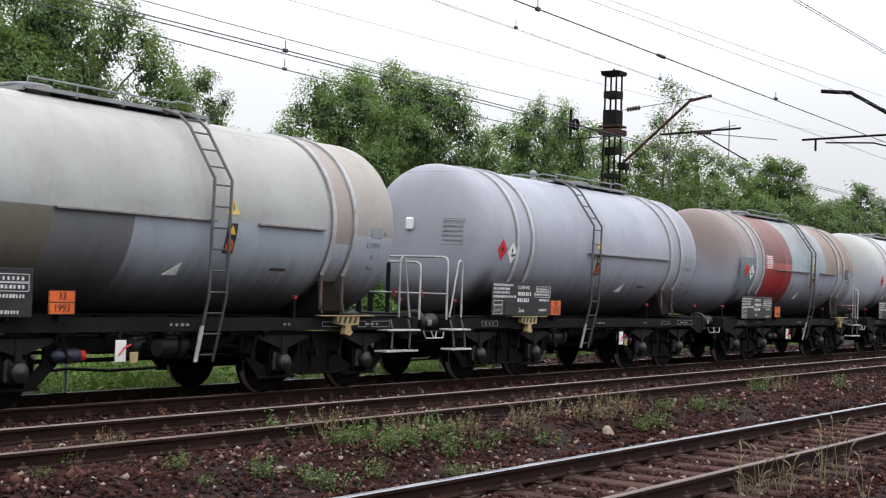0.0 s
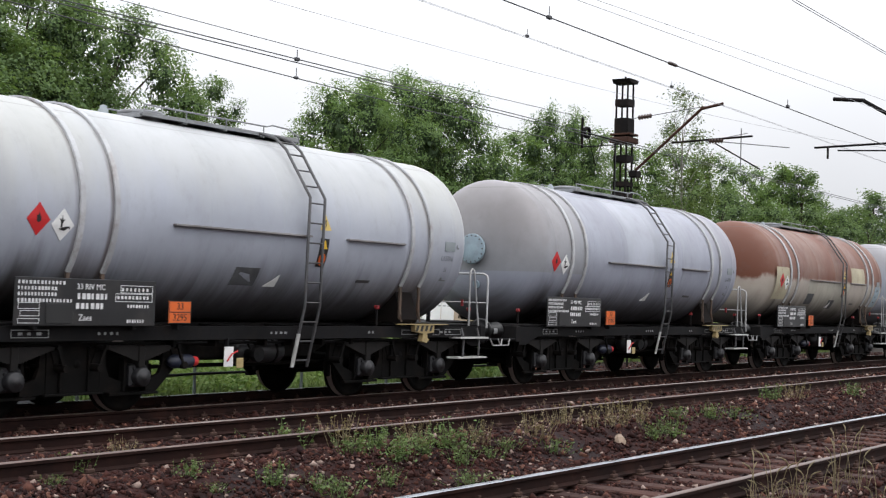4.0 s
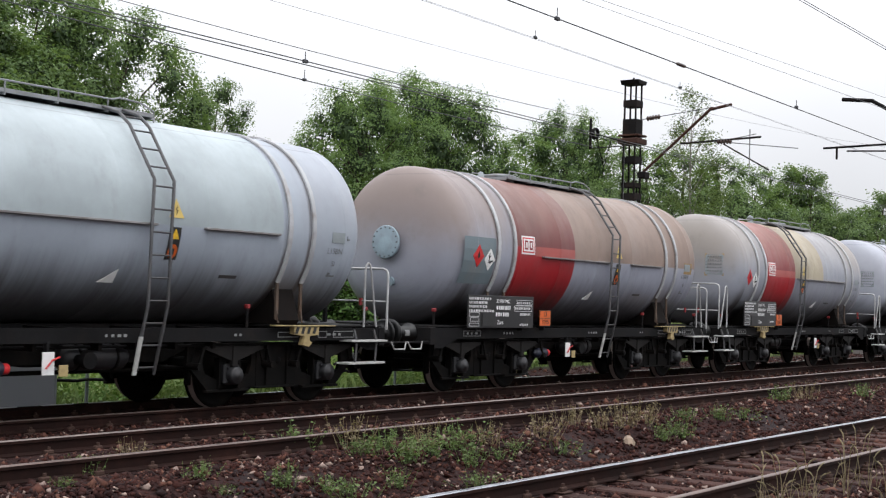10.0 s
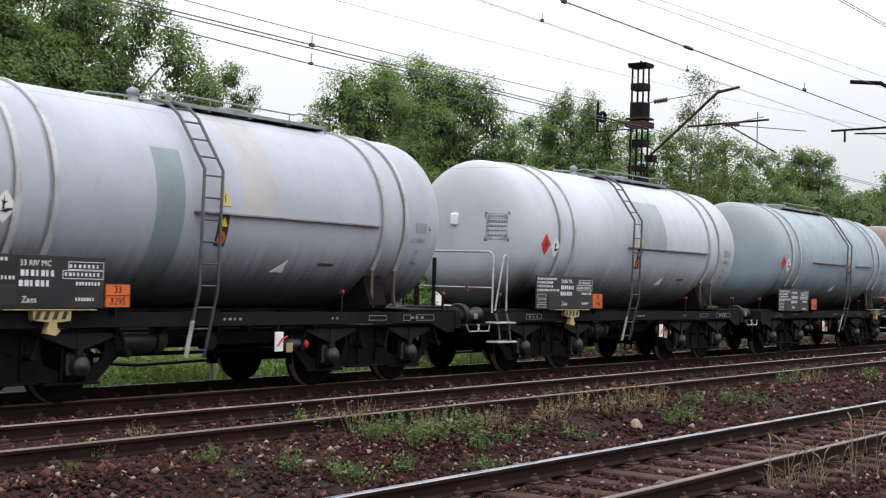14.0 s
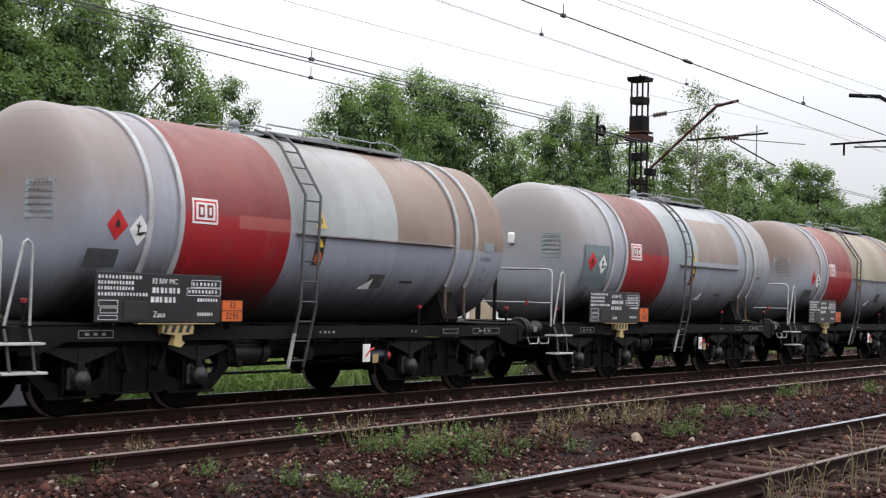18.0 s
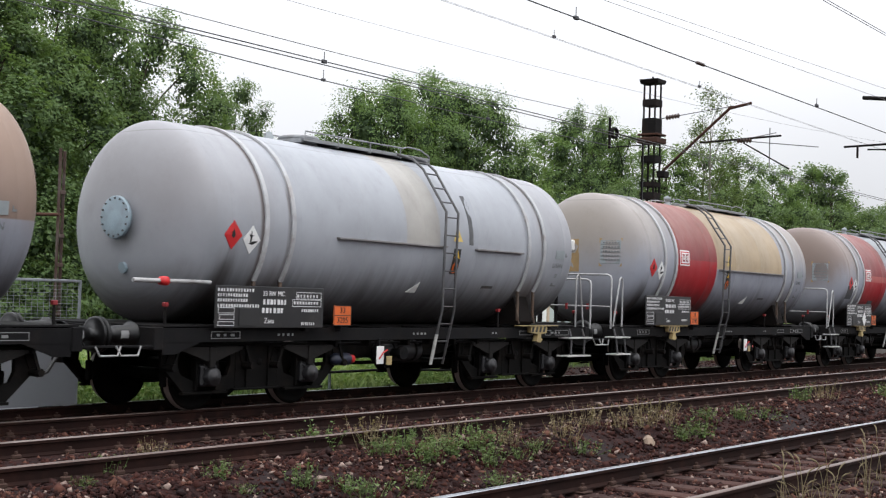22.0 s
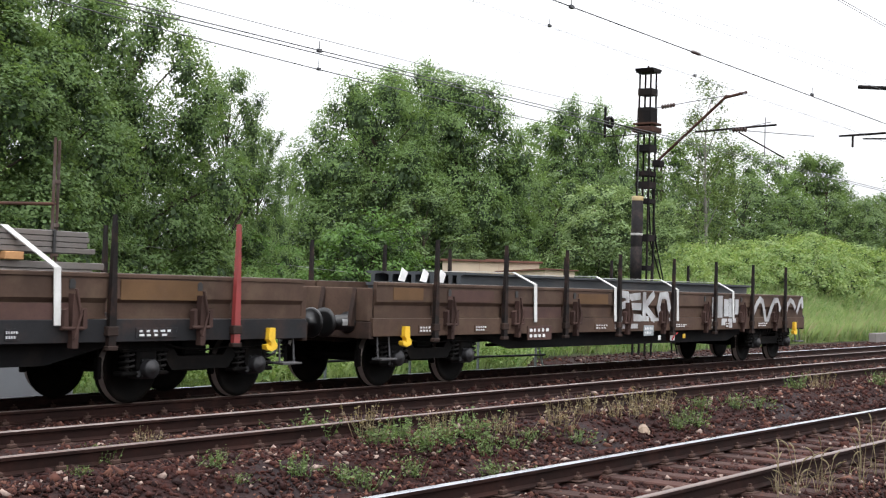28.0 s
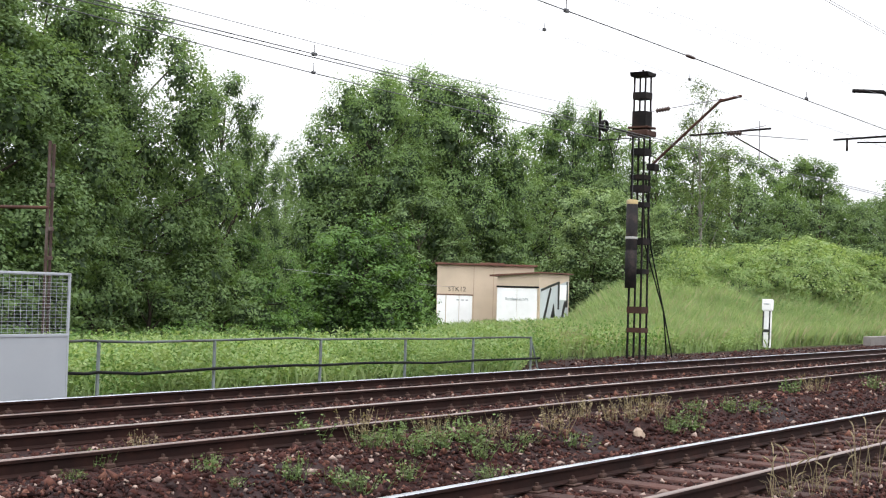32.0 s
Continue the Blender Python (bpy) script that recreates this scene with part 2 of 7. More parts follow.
M_CLIP = plain("rusty_rail_fastening", (0.05, 0.03, 0.024), 0.8, 0.1, 0.3, 8)
M_BARK = plain("grey_brown_bark", (0.055, 0.042, 0.034), 0.9, 0, 0.35, 3, (0.03, 0.03, 0.022), 0.5, 0.6)
M_BIRCH = plain("grey_birch_bark", (0.20, 0.185, 0.165), 0.8, 0, 0.25, 2, (0.05, 0.045, 0.04), 0.6)
M_POST = plain("rusty_lattice_post", (0.07, 0.045, 0.038), 0.8, 0, 0.3, 4, (0.2, 0.19, 0.18), 0.5)


def leafy(name, a, b, dark, through_amount=0.35):
    """Foliage: a tone of its own for each leaf, lit through from behind."""
    k = Nodes(name)
    geo = k.n("ShaderNodeNewGeometry")
    tone = k.mix(geo.outputs["Random Per Island"], a, b)
    patchy = k.noise(0.35, 3)
    tone = k.mix(k.step(patchy, 0.35, 0.7, 0.4, 0.0), tone, dark)
    k.done(tone, 0.6)
    k.b.inputs["Specular IOR Level"].default_value = 0.16
    thin = k.n("ShaderNodeBsdfTranslucent")
    k.t.links.new(k.mix(1.0, tone, (1.0, 1.0, 0.5), "MULTIPLY"), thin.inputs["Color"])
    both = k.n("ShaderNodeMixShader", Fac=through_amount)
    k.t.links.new(k.b.outputs[0], both.inputs[1])
    k.t.links.new(thin.outputs[0], both.inputs[2])
    k.t.links.new(both.outputs[0], k.t.nodes["Material Output"].inputs["Surface"])
    return k.m


# a darker copy of the foliage that paints the shade inside the crowns
M_LEAFSHADE = leafy("inner_foliage_shade", (0.046, 0.074, 0.035), (0.066, 0.102, 0.046), (0.034, 0.056, 0.028), 0.2)
M_LEAF = leafy("broadleaf_foliage", (0.142, 0.226, 0.088), (0.204, 0.294, 0.122), (0.090, 0.150, 0.060), 0.48)
M_LEAFDARK = leafy("deep_green_foliage", (0.116, 0.188, 0.076), (0.190, 0.268, 0.120), (0.074, 0.122, 0.052), 0.50)
M_LEAFPALE = leafy("pale_green_foliage", (0.118, 0.182, 0.074), (0.165, 0.232, 0.104), (0.082, 0.130, 0.054), 0.38)
M_LEAFLIGHT = leafy("light_willow_foliage", (0.19, 0.27, 0.125), (0.26, 0.34, 0.17), (0.13, 0.20, 0.09), 0.4)
M_LEAFBIRCH = leafy("birch_foliage", (0.10, 0.15, 0.045), (0.16, 0.21, 0.075), (0.06, 0.09, 0.03))
M_LEAFFRESH = leafy("fresh_bush_foliage", (0.085, 0.165, 0.042), (0.14, 0.235, 0.07), (0.055, 0.11, 0.03), 0.40)
M_GRASS = leafy("long_meadow_grass", (0.185, 0.270, 0.105), (0.32, 0.39, 0.19), (0.12, 0.19, 0.082), 0.42)
M_STRAW = leafy("pale_flowering_grass", (0.26, 0.27, 0.15), (0.38, 0.37, 0.24), (0.18, 0.20, 0.10), 0.4)
M_SAND = plain("pale_sandstone", (0.27, 0.20, 0.145), 0.9, 0, 0.25, 9, (0.12, 0.08, 0.06), 0.4)
M_WIREPALE = plain("thin_grey_wire", (0.22, 0.22, 0.23), 0.5, 0.3, 0.2, 2)
M_WEEDBRIGHT = leafy("bright_meadow_weed", (0.175, 0.270, 0.092), (0.33, 0.40, 0.185), (0.095, 0.165, 0.06), 0.44)
M_WEED = leafy("track_weed_leaf", (0.10, 0.16, 0.055), (0.17, 0.23, 0.09), (0.07, 0.10, 0.04), 0.3)
M_DRYWEED = leafy("dry_weed_stalk", (0.20, 0.15, 0.09), (0.32, 0.26, 0.17), (0.12, 0.12, 0.06), 0.3)


def stone_material():
    k = Nodes("iron_stained_ballast")
    geo = k.n("ShaderNodeNewGeometry")
    r = geo.outputs["Random Per Island"]
    col = k.mix(k.step(r, 0.0, 0.75), (0.011, 0.0042, 0.0038), (0.044, 0.0152, 0.0115))
    col = k.mix(k.step(r, 0.78, 0.92), col, (0.13, 0.060, 0.042))
    col = k.mix(k.step(r, 0.945, 0.955), col, (0.27, 0.20, 0.17))
    col = k.mix(k.step(k.noise(14, 4), 0.4, 0.7, 0, 0.45), col, (0.025, 0.015, 0.015))
    k.bump(k.noise(60, 3), 0.4, 0.01)
    k.b.inputs["Specular IOR Level"].default_value = 0.12
    return k.done(col, 0.85)


M_STONE = stone_material()


def ground_material():
    k = Nodes("trackbed_and_meadow_soil")
    sep = k.n("ShaderNodeSeparateXYZ")
    k.t.links.new(k.co.outputs["Object"], sep.inputs[0])
    wob = k.math("MULTIPLY", k.math("SUBTRACT", k.noise(0.5, 5), 0.5), 1.6)
    y = k.math("ADD", sep.outputs["Y"], wob)
    far = k.step(k.math("SUBTRACT", y, k.step(sep.outputs["X"], 27.0, 33.0, 0.0, 2.2)), 17.4, 18.6)
    gravel = k.mix(k.step(k.noise(9, 6, 0.7), 0.35, 0.7), (0.009, 0.0038, 0.0036), (0.034, 0.0135, 0.0115))
    gravel = k.mix(k.step(k.noise(0.8, 4), 0.45, 0.7, 0, 0.6), gravel, (0.022, 0.018, 0.019))
    soil = k.mix(k.step(k.noise(1.2, 6), 0.35, 0.7), (0.022, 0.03, 0.012), (0.05, 0.068, 0.024))
    soil = k.mix(k.step(k.noise(0.15, 3), 0.5, 0.7, 0, 0.5), soil, (0.07, 0.065, 0.03))
    k.bump(k.noise(25, 5), 0.6, 0.04)
    k.b.inputs["Specular IOR Level"].default_value = 0.1
    return k.done(k.mix(far, gravel, soil), 0.92)


M_GROUND = ground_material()


R, ZC = 1.43, 2.60
# each kind's tank: shift along the frame, half length of the barrel, depth of the end and how flat it is, the four hoops
FORM = {1: (0.0, 4.62, 0.50, 2.3, (-3.74, -3.19, 3.14, 3.66)), 2: (0.12, 4.55, 0.46, 2.3, (-3.63, -3.09, 3.25, 3.82)), 3: (0.17, 4.75, 0.33, 3.2, (-3.54, -2.98, 3.41, 3.91))}


def tank_paint(name, base, patches=(), dust=(0.30, 0.20, 0.13), top=0.0, ends=0.0, grime=0.35, seed=0.0, kind=1):
    """Weathered tank paint. patches: (x0, x1, z0, z1, colour). top, ends: how far brown dust covers the crown and the rear end."""
    k = Nodes(name)
    sep = k.n("ShaderNodeSeparateXYZ")
    k.t.links.new(k.co.outputs["Object"], sep.inputs[0])
    x, z = sep.outputs["X"], sep.outputs["Z"]
    sh = (seed * 7.3, seed * 3.1, seed * 5.7)
    blotch = k.noise(0.7, 5, 0.6, shift=sh)
    col = k.mix(k.step(blotch, 0.3, 0.7), tuple(c * 0.88 for c in base), tuple(min(1, c * 1.07) for c in base))
    for x0, x1, z0, z1, c in patches:
        inside = k.math("MULTIPLY", k.math("MULTIPLY", k.step(x, x0 - 0.01, x0 + 0.01), k.step(x, x1 + 0.01, x1 - 0.01)),
                        k.math("MULTIPLY", k.step(z, z0 - 0.012, z0 + 0.012), k.step(z, z1 + 0.012, z1 - 0.012)))
        col = k.mix(inside, col, k.mix(k.step(blotch, 0.3, 0.7), tuple(v * 0.82 for v in c), tuple(min(1, v * 1.12) for v in c)))
    streak = k.noise(2.2, 5, 0.65, (1.0, 0.22, 0.22), sh)
    wander = k.math("MULTIPLY", k.math("SUBTRACT", streak, 0.5), 1.0)
    mottle = k.noise(5.5, 6, 0.72, (1.0, 0.6, 0.6), tuple(s + 2 for s in sh))
    col = k.mix(k.math("MULTIPLY", k.step(mottle, 0.5, 0.68, 0, 0.16 + 0.9 * max(0.0, grime - 0.2)), k.step(streak, 0.4, 0.62)), col, k.mix(1.0, col, (0.72, 0.66, 0.62), "MULTIPLY"))
    if top:
        edge = k.math("ADD", z, wander)
        lo, hi = (2.42, 2.56) if top > 0.9 else (2.5, 3.6)
        if top > 0.9:
            edge = k.math("ADD", z, k.math("MULTIPLY", wander, k.step(k.math("ABSOLUTE", k.math("SUBTRACT", x, 0.4)), 2.4, 4.2, 0.12, 0.9)))
        col = k.mix(k.math("MULTIPLY", k.step(edge, lo, hi, 0, top), k.step(blotch, 0.2, 0.6, 0.75, 1.0)), col, dust)
    if ends:
        far = k.math("ABSOLUTE", x)
        edge = k.step(k.math("ADD", far, wander), 3.0, 3.9, 0, ends)
        high = k.step(k.math("ADD", z, wander), 2.2, 3.2)
        col = k.mix(k.math("MULTIPLY", edge, high), col, dust)
        knuckle = k.math("MULTIPLY", k.step(far, 4.55, 4.85), k.step(far, 5.3, 5.0))
        col = k.mix(k.math("MULTIPLY", knuckle, k.step(k.math("ADD", z, wander), 1.6, 3.2, 0, ends * 0.75)), col, tuple(c * 0.9 for c in dust))
    saddle = k.math("MULTIPLY", k.step(k.math("ABSOLUTE", k.math("SUBTRACT", k.math("ABSOLUTE", k.math("ADD", x, 0.05)), 3.46)), 0.55, 0.2), k.step(k.math("ADD", z, wander), 2.3, 1.5, 0, 0.6))
    col = k.mix(saddle, col, (0.085, 0.05, 0.036))
    smear = k.math("MULTIPLY", k.step(k.math("ABSOLUTE", k.math("ADD", x, k.math("ADD", 4.42, k.math("MULTIPLY", wander, 0.35)))), 0.26, 0.04), k.step(k.math("ADD", z, wander), 2.25, 1.7, 0, 0.75))
    col = k.mix(smear, col, (0.05, 0.042, 0.038))
    hoop = 0.0
    for hx in FORM[kind][4]:
        near = k.step(k.math("ABSOLUTE", k.math("SUBTRACT", x, hx - 0.045)), 0.075, 0.015)
        hoop = k.math("ADD", hoop, near)
    col = k.mix(k.math("MULTIPLY", hoop, k.step(streak, 0.38, 0.62, 0.05, 0.75), clamp=True), col, (0.075, 0.05, 0.04))
    seam = k.math("MULTIPLY", k.step(k.math("ABSOLUTE", k.math("SUBTRACT", z, 3.86)), 0.012, 0.004), 0.35)
    col = k.mix(seam, col, (0.08, 0.07, 0.065))
    spots = k.noise(3.5, 6, 0.7, (1, 0.5, 0.5), tuple(s + 4 for s in sh))
    col = k.mix(k.step(spots, 0.52, 0.8, 0, grime), col, (0.135, 0.12, 0.11))
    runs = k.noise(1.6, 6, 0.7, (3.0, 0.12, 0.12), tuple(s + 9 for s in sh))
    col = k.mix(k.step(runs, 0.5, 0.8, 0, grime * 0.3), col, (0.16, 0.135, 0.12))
    # splash dirt plus painted shade: the belly of the barrel goes nearly black
    splash_shade = k.math("ADD", z, k.math("MULTIPLY", k.math("SUBTRACT", runs, 0.5), 0.7))
    col = k.mix(k.step(splash_shade, 2.2, 1.38, 0, 0.88), col, (0.03, 0.024, 0.021))
    k.bump(k.noise(1.3, 3, shift=sh), 0.12, 0.03)
    return k.done(col, k.step(spots, 0.3, 0.8, 0.42, 0.62))

# ---- mesh helpers ----
class MB:
    """Collects vertices and faces of one mesh."""

    def __init__(self):
        self.v, self.f, self.s = [], [], []

    def add(self, verts, faces, smooth=False):
        o = len(self.v)
        self.v += [tuple(p) for p in verts]
        self.f += [tuple(i + o for i in f) for f in faces]
        self.s += [smooth] * len(faces)
        return self

    def box(self, x0, x1, y0, y1, z0, z1, c=0.006):
        """A box with chamfered edges."""
        c = min(c, abs(x1 - x0) / 3, abs(y1 - y0) / 3, abs(z1 - z0) / 3)
        o, h = Vector(((x0 + x1) / 2, (y0 + y1) / 2, (z0 + z1) / 2)), ((x1 - x0) / 2, (y1 - y0) / 2, (z1 - z0) / 2)
        vs, idx = [], {}
        for sx in (-1, 1):
            for sy in (-1, 1):
                for sz in (-1, 1):
                    for ax in range(3):
                        s = (sx, sy, sz)
                        idx[s, ax] = len(vs)
                        vs.append(o + Vector([s[i] * (h[i] if i == ax else h[i] - c) for i in range(3)]))
        fs = []
        for ax in range(3):
            a, b = (ax + 1) % 3, (ax + 2) % 3
            for sg in (-1, 1):
                ring = []
                for p, q in ((-1, -1), (1, -1), (1, 1), (-1, 1)):
                    s = [0, 0, 0]
                    s[ax], s[a], s[b] = sg, p, q
                    ring.append(idx[tuple(s), ax])
                fs.append(ring if sg > 0 else ring[::-1])
            for p in (-1, 1):
                for q in (-1, 1):
                    lo, hi = [0, 0, 0], [0, 0, 0]
                    lo[ax], hi[ax] = -1, 1
                    lo[a] = hi[a] = p
                    lo[b] = hi[b] = q
                    ring = [idx[tuple(lo), a], idx[tuple(hi), a], idx[tuple(hi), b], idx[tuple(lo), b]]
                    fs.append(ring[::-1] if p * q < 0 else ring)
        for s in [(i, j, k) for i in (-1, 1) for j in (-1, 1) for k in (-1, 1)]:
            ring = [idx[s, 0], idx[s, 1], idx[s, 2]]
            fs.append(ring if s[0] * s[1] * s[2] > 0 else ring[::-1])
        return self.add(vs, fs)

    def tube(self, pts, r, seg=8, closed_ends=True):
        """A round bar along a line of points."""
        pts = [Vector(p) for p in pts]
        rr = r if isinstance(r, (list, tuple)) else [r] * len(pts)
        vs, fs, up = [], [], None
        for i, p in enumerate(pts):
            d = (pts[min(i + 1, len(pts) - 1)] - pts[max(i - 1, 0)]).normalized()
            if up is None:
                up = d.orthogonal().normalized()
            up = (up - d * up.dot(d)).normalized()
            side = d.cross(up)
            vs += [p + (up * math.cos(2 * math.pi * k / seg) + side * math.sin(2 * math.pi * k / seg)) * rr[i] for k in range(seg)]
        for i in range(len(pts) - 1):
            for k in range(seg):
                a, b = i * seg + k, i * seg + (k + 1) % seg
                fs.append((a, b, b + seg, a + seg))
        self.add(vs, fs, True)
        if closed_ends:
            n = len(pts) - 1
            self.add(vs[:seg], [tuple(range(seg))[::-1]])
            self.add(vs[n * seg:], [tuple(range(seg))])
        return self

    def cyl(self, a, b, r, seg=12):
        return self.tube([a, b], r, seg)

    def lathe(self, profile, axis="x", seg=32, origin=(0, 0, 0), arc=(0, 2 * math.pi), smooth=True):
        """profile: (along the axis, radius)."""
        full = abs(arc[1] - arc[0] - 2 * math.pi) < 1e-6
        n = seg if full else seg + 1
        vs, fs = [], []
        for a, r in profile:
            for k in range(n):
                t = arc[0] + (arc[1] - arc[0]) * k / seg
                c, s = r * math.cos(t), r * math.sin(t)
                p = {"x": (a, c, s), "y": (s, a, c), "z": (c, s, a)}[axis]
                vs.append((p[0] + origin[0], p[1] + origin[1], p[2] + origin[2]))
        for i in range(len(profile) - 1):
            for k in range(seg):
                a, b = i * n + k, i * n + (k + 1) % n
                fs.append((a, b, b + n, a + n))
        return self.add(vs, fs, smooth)

    def prism(self, outline, axis, lo, hi):
        """A flat outline pushed along an axis. outline: the two other coordinates in xyz order."""
        def at(p, w):
            return {"x": (w, p[0], p[1]), "y": (p[0], w, p[1]), "z": (p[0], p[1], w)}[axis]
        n = len(outline)
        vs = [at(p, lo) for p in outline] + [at(p, hi) for p in outline]
        fs = [tuple(range(n)), tuple(range(2 * n - 1, n - 1, -1))]
        fs += [(i, i + n, (i + 1) % n + n, (i + 1) % n) for i in range(n)]
        return self.add(vs, fs)

    def mesh(self, name, mat, mend=True):
        me = bpy.data.meshes.new(name)
        me.from_pydata(self.v, [], self.f)
        me.polygons.foreach_set("use_smooth", self.s)
        if mend:
            bm = bmesh.new()
            bm.from_mesh(me)
            bmesh.ops.recalc_face_normals(bm, faces=bm.faces)
            bm.to_mesh(me)
            bm.free()
        me.materials.append(mat)
        return me


def part(name, mb, mat, parent, label="", at=None):
    ob = new(name, mb.mesh(name, mat) if isinstance(mb, MB) else mb)
    ob.parent = parent
    if at is not None:
        ob.matrix_basis = at
    if name in ("small_writing", "stem_tuft", "foliage", "stripe", "bolt_ring", "wire_mesh", "lettering", "ruled_frame", "graffiti", "graffiti_outline"):
        tagged(ob, kind="stuff")
    return tagged(ob, label=label) if label else ob


def thing(name, mb, mat, label, category, group="", kind="", at=None):
    ob = new(name, mb.mesh(name, mat) if isinstance(mb, MB) else mb)
    if at is not None:
        ob.matrix_basis = at
    return tagged(ob, label, category, group, kind)


def root(name, label, category, group="", kind="", at=None):
    return thing(name, None, None, label, category, group, kind, at)


def letters(text, size, mat, m, name="lettering"):
    """Raised lettering in the built-in font, as a mesh; it reads along +x with +y up before the pose m."""
    cu = bpy.data.curves.new(name, "FONT")
    cu.body, cu.size, cu.extrude, cu.align_x, cu.align_y, cu.resolution_u = text, size, 0.002, "CENTER", "CENTER", 2
    tmp = bpy.data.objects.new(name, cu)
    me = bpy.data.meshes.new_from_object(tmp)
    me.transform(m)
    bpy.data.objects.remove(tmp)
    me.materials.clear()
    me.materials.append(mat)
    return me


SIDE = Matrix.Rotation(radians(90), 4, "X")  # lettering that faces -y

# ---- the ground, one sheet ----
def smooth(v, a, b):
    t = np.clip((np.asarray(v, float) - a) / (b - a), 0, 1)
    return t * t * (3 - 2 * t)


def ground_z(x, y):
    """Height of the ground, rail top of the train's track is 0."""
    x, y = np.asarray(x, float), np.asarray(y, float)
    z = -0.31 + 0.0 * (x + y)
    for c, w, h in ((14.29, 1.75, -0.175), (10.14, 1.6, -0.045), (5.75, 1.6, -0.205)):
        z = np.maximum(z, h - 0.35 * np.clip(np.abs(y - c) - w, 0, 5))
    z = z - 0.25 * smooth(y, 16.6, 19.0) * (1 - smooth(x, 28, 34))
    z = z - 0.36 * smooth(y, 24, 31) * smooth(x, 28, 34) * (1 - smooth(x - 1.75 * (y - 32), 50, 56))
    crest = np.interp(x - 1.75 * (y - 32), [55.5, 57.5, 59, 61, 65, 70, 74, 77.5, 83, 87, 95, 104.5, 130], [0, 0.8, 1.3, 1.8, 2.35, 2.75, 3.0, 3.2, 3.75, 3.85, 3.6, 3.5, 3.2])
    z = z + smooth(y, 20.8, 32.5) * crest * (1 + 0.05 * np.sin(x * 0.9 + 1) * np.sin(y * 0.7) + 0.06 * np.sin(x * 0.43) * np.sin(y * 0.5 + x * 0.2))
    z = z + 0.8 * smooth(y, 40, 90) + 0.12 * np.sin(x * 0.7) * np.sin(y * 0.9) * smooth(y, 20, 26)
    return z


def build_ground():
    xs = np.concatenate([[-2500, -800, -300, -120, -60, -30], np.arange(-16, 110, 1.0), [115, 125, 140, 170, 220, 300, 450, 800, 2500]])
    ys = np.concatenate([[-2500, -600, -150, -50, -20, -8, -3, 0, 2, 3], np.arange(3.5, 20, 0.25), np.arange(20, 60, 1.0), [65, 75, 90, 120, 180, 300, 600, 2500]])
    gx, gy = np.meshgrid(xs, ys, indexing="ij")
    gz = ground_z(gx, gy)
    near = (gy > 3) & (gy < 17) & (gx > -5) & (gx < 60)
    gz = gz + near * (np.random.rand(*gz.shape) - 0.5) * 0.03
    n = len(ys)
    v = np.stack([gx, gy, gz], -1).reshape(-1, 3)
    a = (np.arange(len(xs) - 1)[:, None] * n + np.arange(n - 1)[None]).ravel()
    me = bpy.data.meshes.new("ground")
    me.from_pydata(v.tolist(), [], np.stack([a, a + n, a + n + 1, a + 1], -1).tolist())
    me.polygons.foreach_set("use_smooth", [True] * len(me.polygons))
    me.materials.append(M_GROUND)
    return tagged(new("ground", me), "brown stony trackbed and rough green meadow", "ground", kind="structure")


build_ground()


# ---- the three tracks: rails on sleepers ----
RAIL_OUTLINE = [(-0.062, -0.16), (0.062, -0.16), (0.062, -0.149), (0.012, -0.128), (0.009, -0.048), (0.036, -0.036), (0.036, -0.008),
                (0.028, 0.0), (-0.028, 0.0), (-0.036, -0.008), (-0.036, -0.036), (-0.009, -0.048), (-0.012, -0.128), (-0.062, -0.149)]


def rail_mesh(name, length, head):
    mb = MB().prism(RAIL_OUTLINE, "x", 0, length)
    me = mb.mesh(name, M_RAIL)
    me.materials.append(head)
    for p in me.polygons:
        if p.normal.z > 0.35 and p.center.z > -0.02:
            p.material_index = 1
    return me


def build_track(name, y, z, lean, heads, label):
    track = root(name, label, "railway track", kind="structure", at=pose(0, y, z, 0, 0, math.degrees(lean)))
    for s, head in zip((0.75, -0.75), heads):
        part("rail", rail_mesh("rail", 420, head), None, track, at=pose(-60, s, 0))
    sl = MB().box(-0.13, 0.13, -1.3, 1.3, -0.33, -0.172, 0.015).mesh("sleeper", M_SLEEPER)
    clip = MB().box(-0.09, 0.09, -0.15, 0.15, -0.172, -0.158, 0.004)
    for sy in (-1, 1):
        clip.box(-0.05, 0.05, sy * 0.085 - 0.025, sy * 0.085 + 0.025, -0.16, -0.115, 0.01)
        clip.cyl((0, sy * 0.085, -0.12), (0, sy * 0.085, -0.085), 0.018, 6)
    cm = clip.mesh("rail_fastening", M_CLIP)
    for i in range(90):
        x = 3.0 + 0.62 * i + random.uniform(-0.03, 0.03)
        part("sleeper", sl, None, track, at=pose(x, random.uniform(-0.03, 0.03), random.uniform(-0.012, 0.006), 0, 0, random.uniform(-0.8, 0.8)))
        if i < 60:
            for s in (0.75, -0.75):
                part("rail_fastening", cm, None, track, at=pose(x, s, 0))
    return track


build_track("track_1", 14.29, 0.0, 0.0, (M_RAILTOP, M_RAILDULL), "shiny-railed track under the train, on brown ballast")
build_track("track_2", 10.137, 0.129, 0.0, (M_RAILGREY, M_RAILDULL), "empty middle track with brown rusty rails")
build_track("track_3", 5.793, -0.003, -0.0118, (M_RAILTOP, M_RAILDULL), "empty near track with worn wooden sleepers")

# ---- tank wagons. In each: x runs to the rear, the camera's side is -y, rail top is z = 0 ----


def dome(r, kind):
    """How far the tank's end reaches from the middle of the tank, at the distance r from its axis."""
    _, half, dish, flat, _ = FORM[kind]
    return half + dish * max(0.0, 1 - (r / R) ** flat) ** 0.5


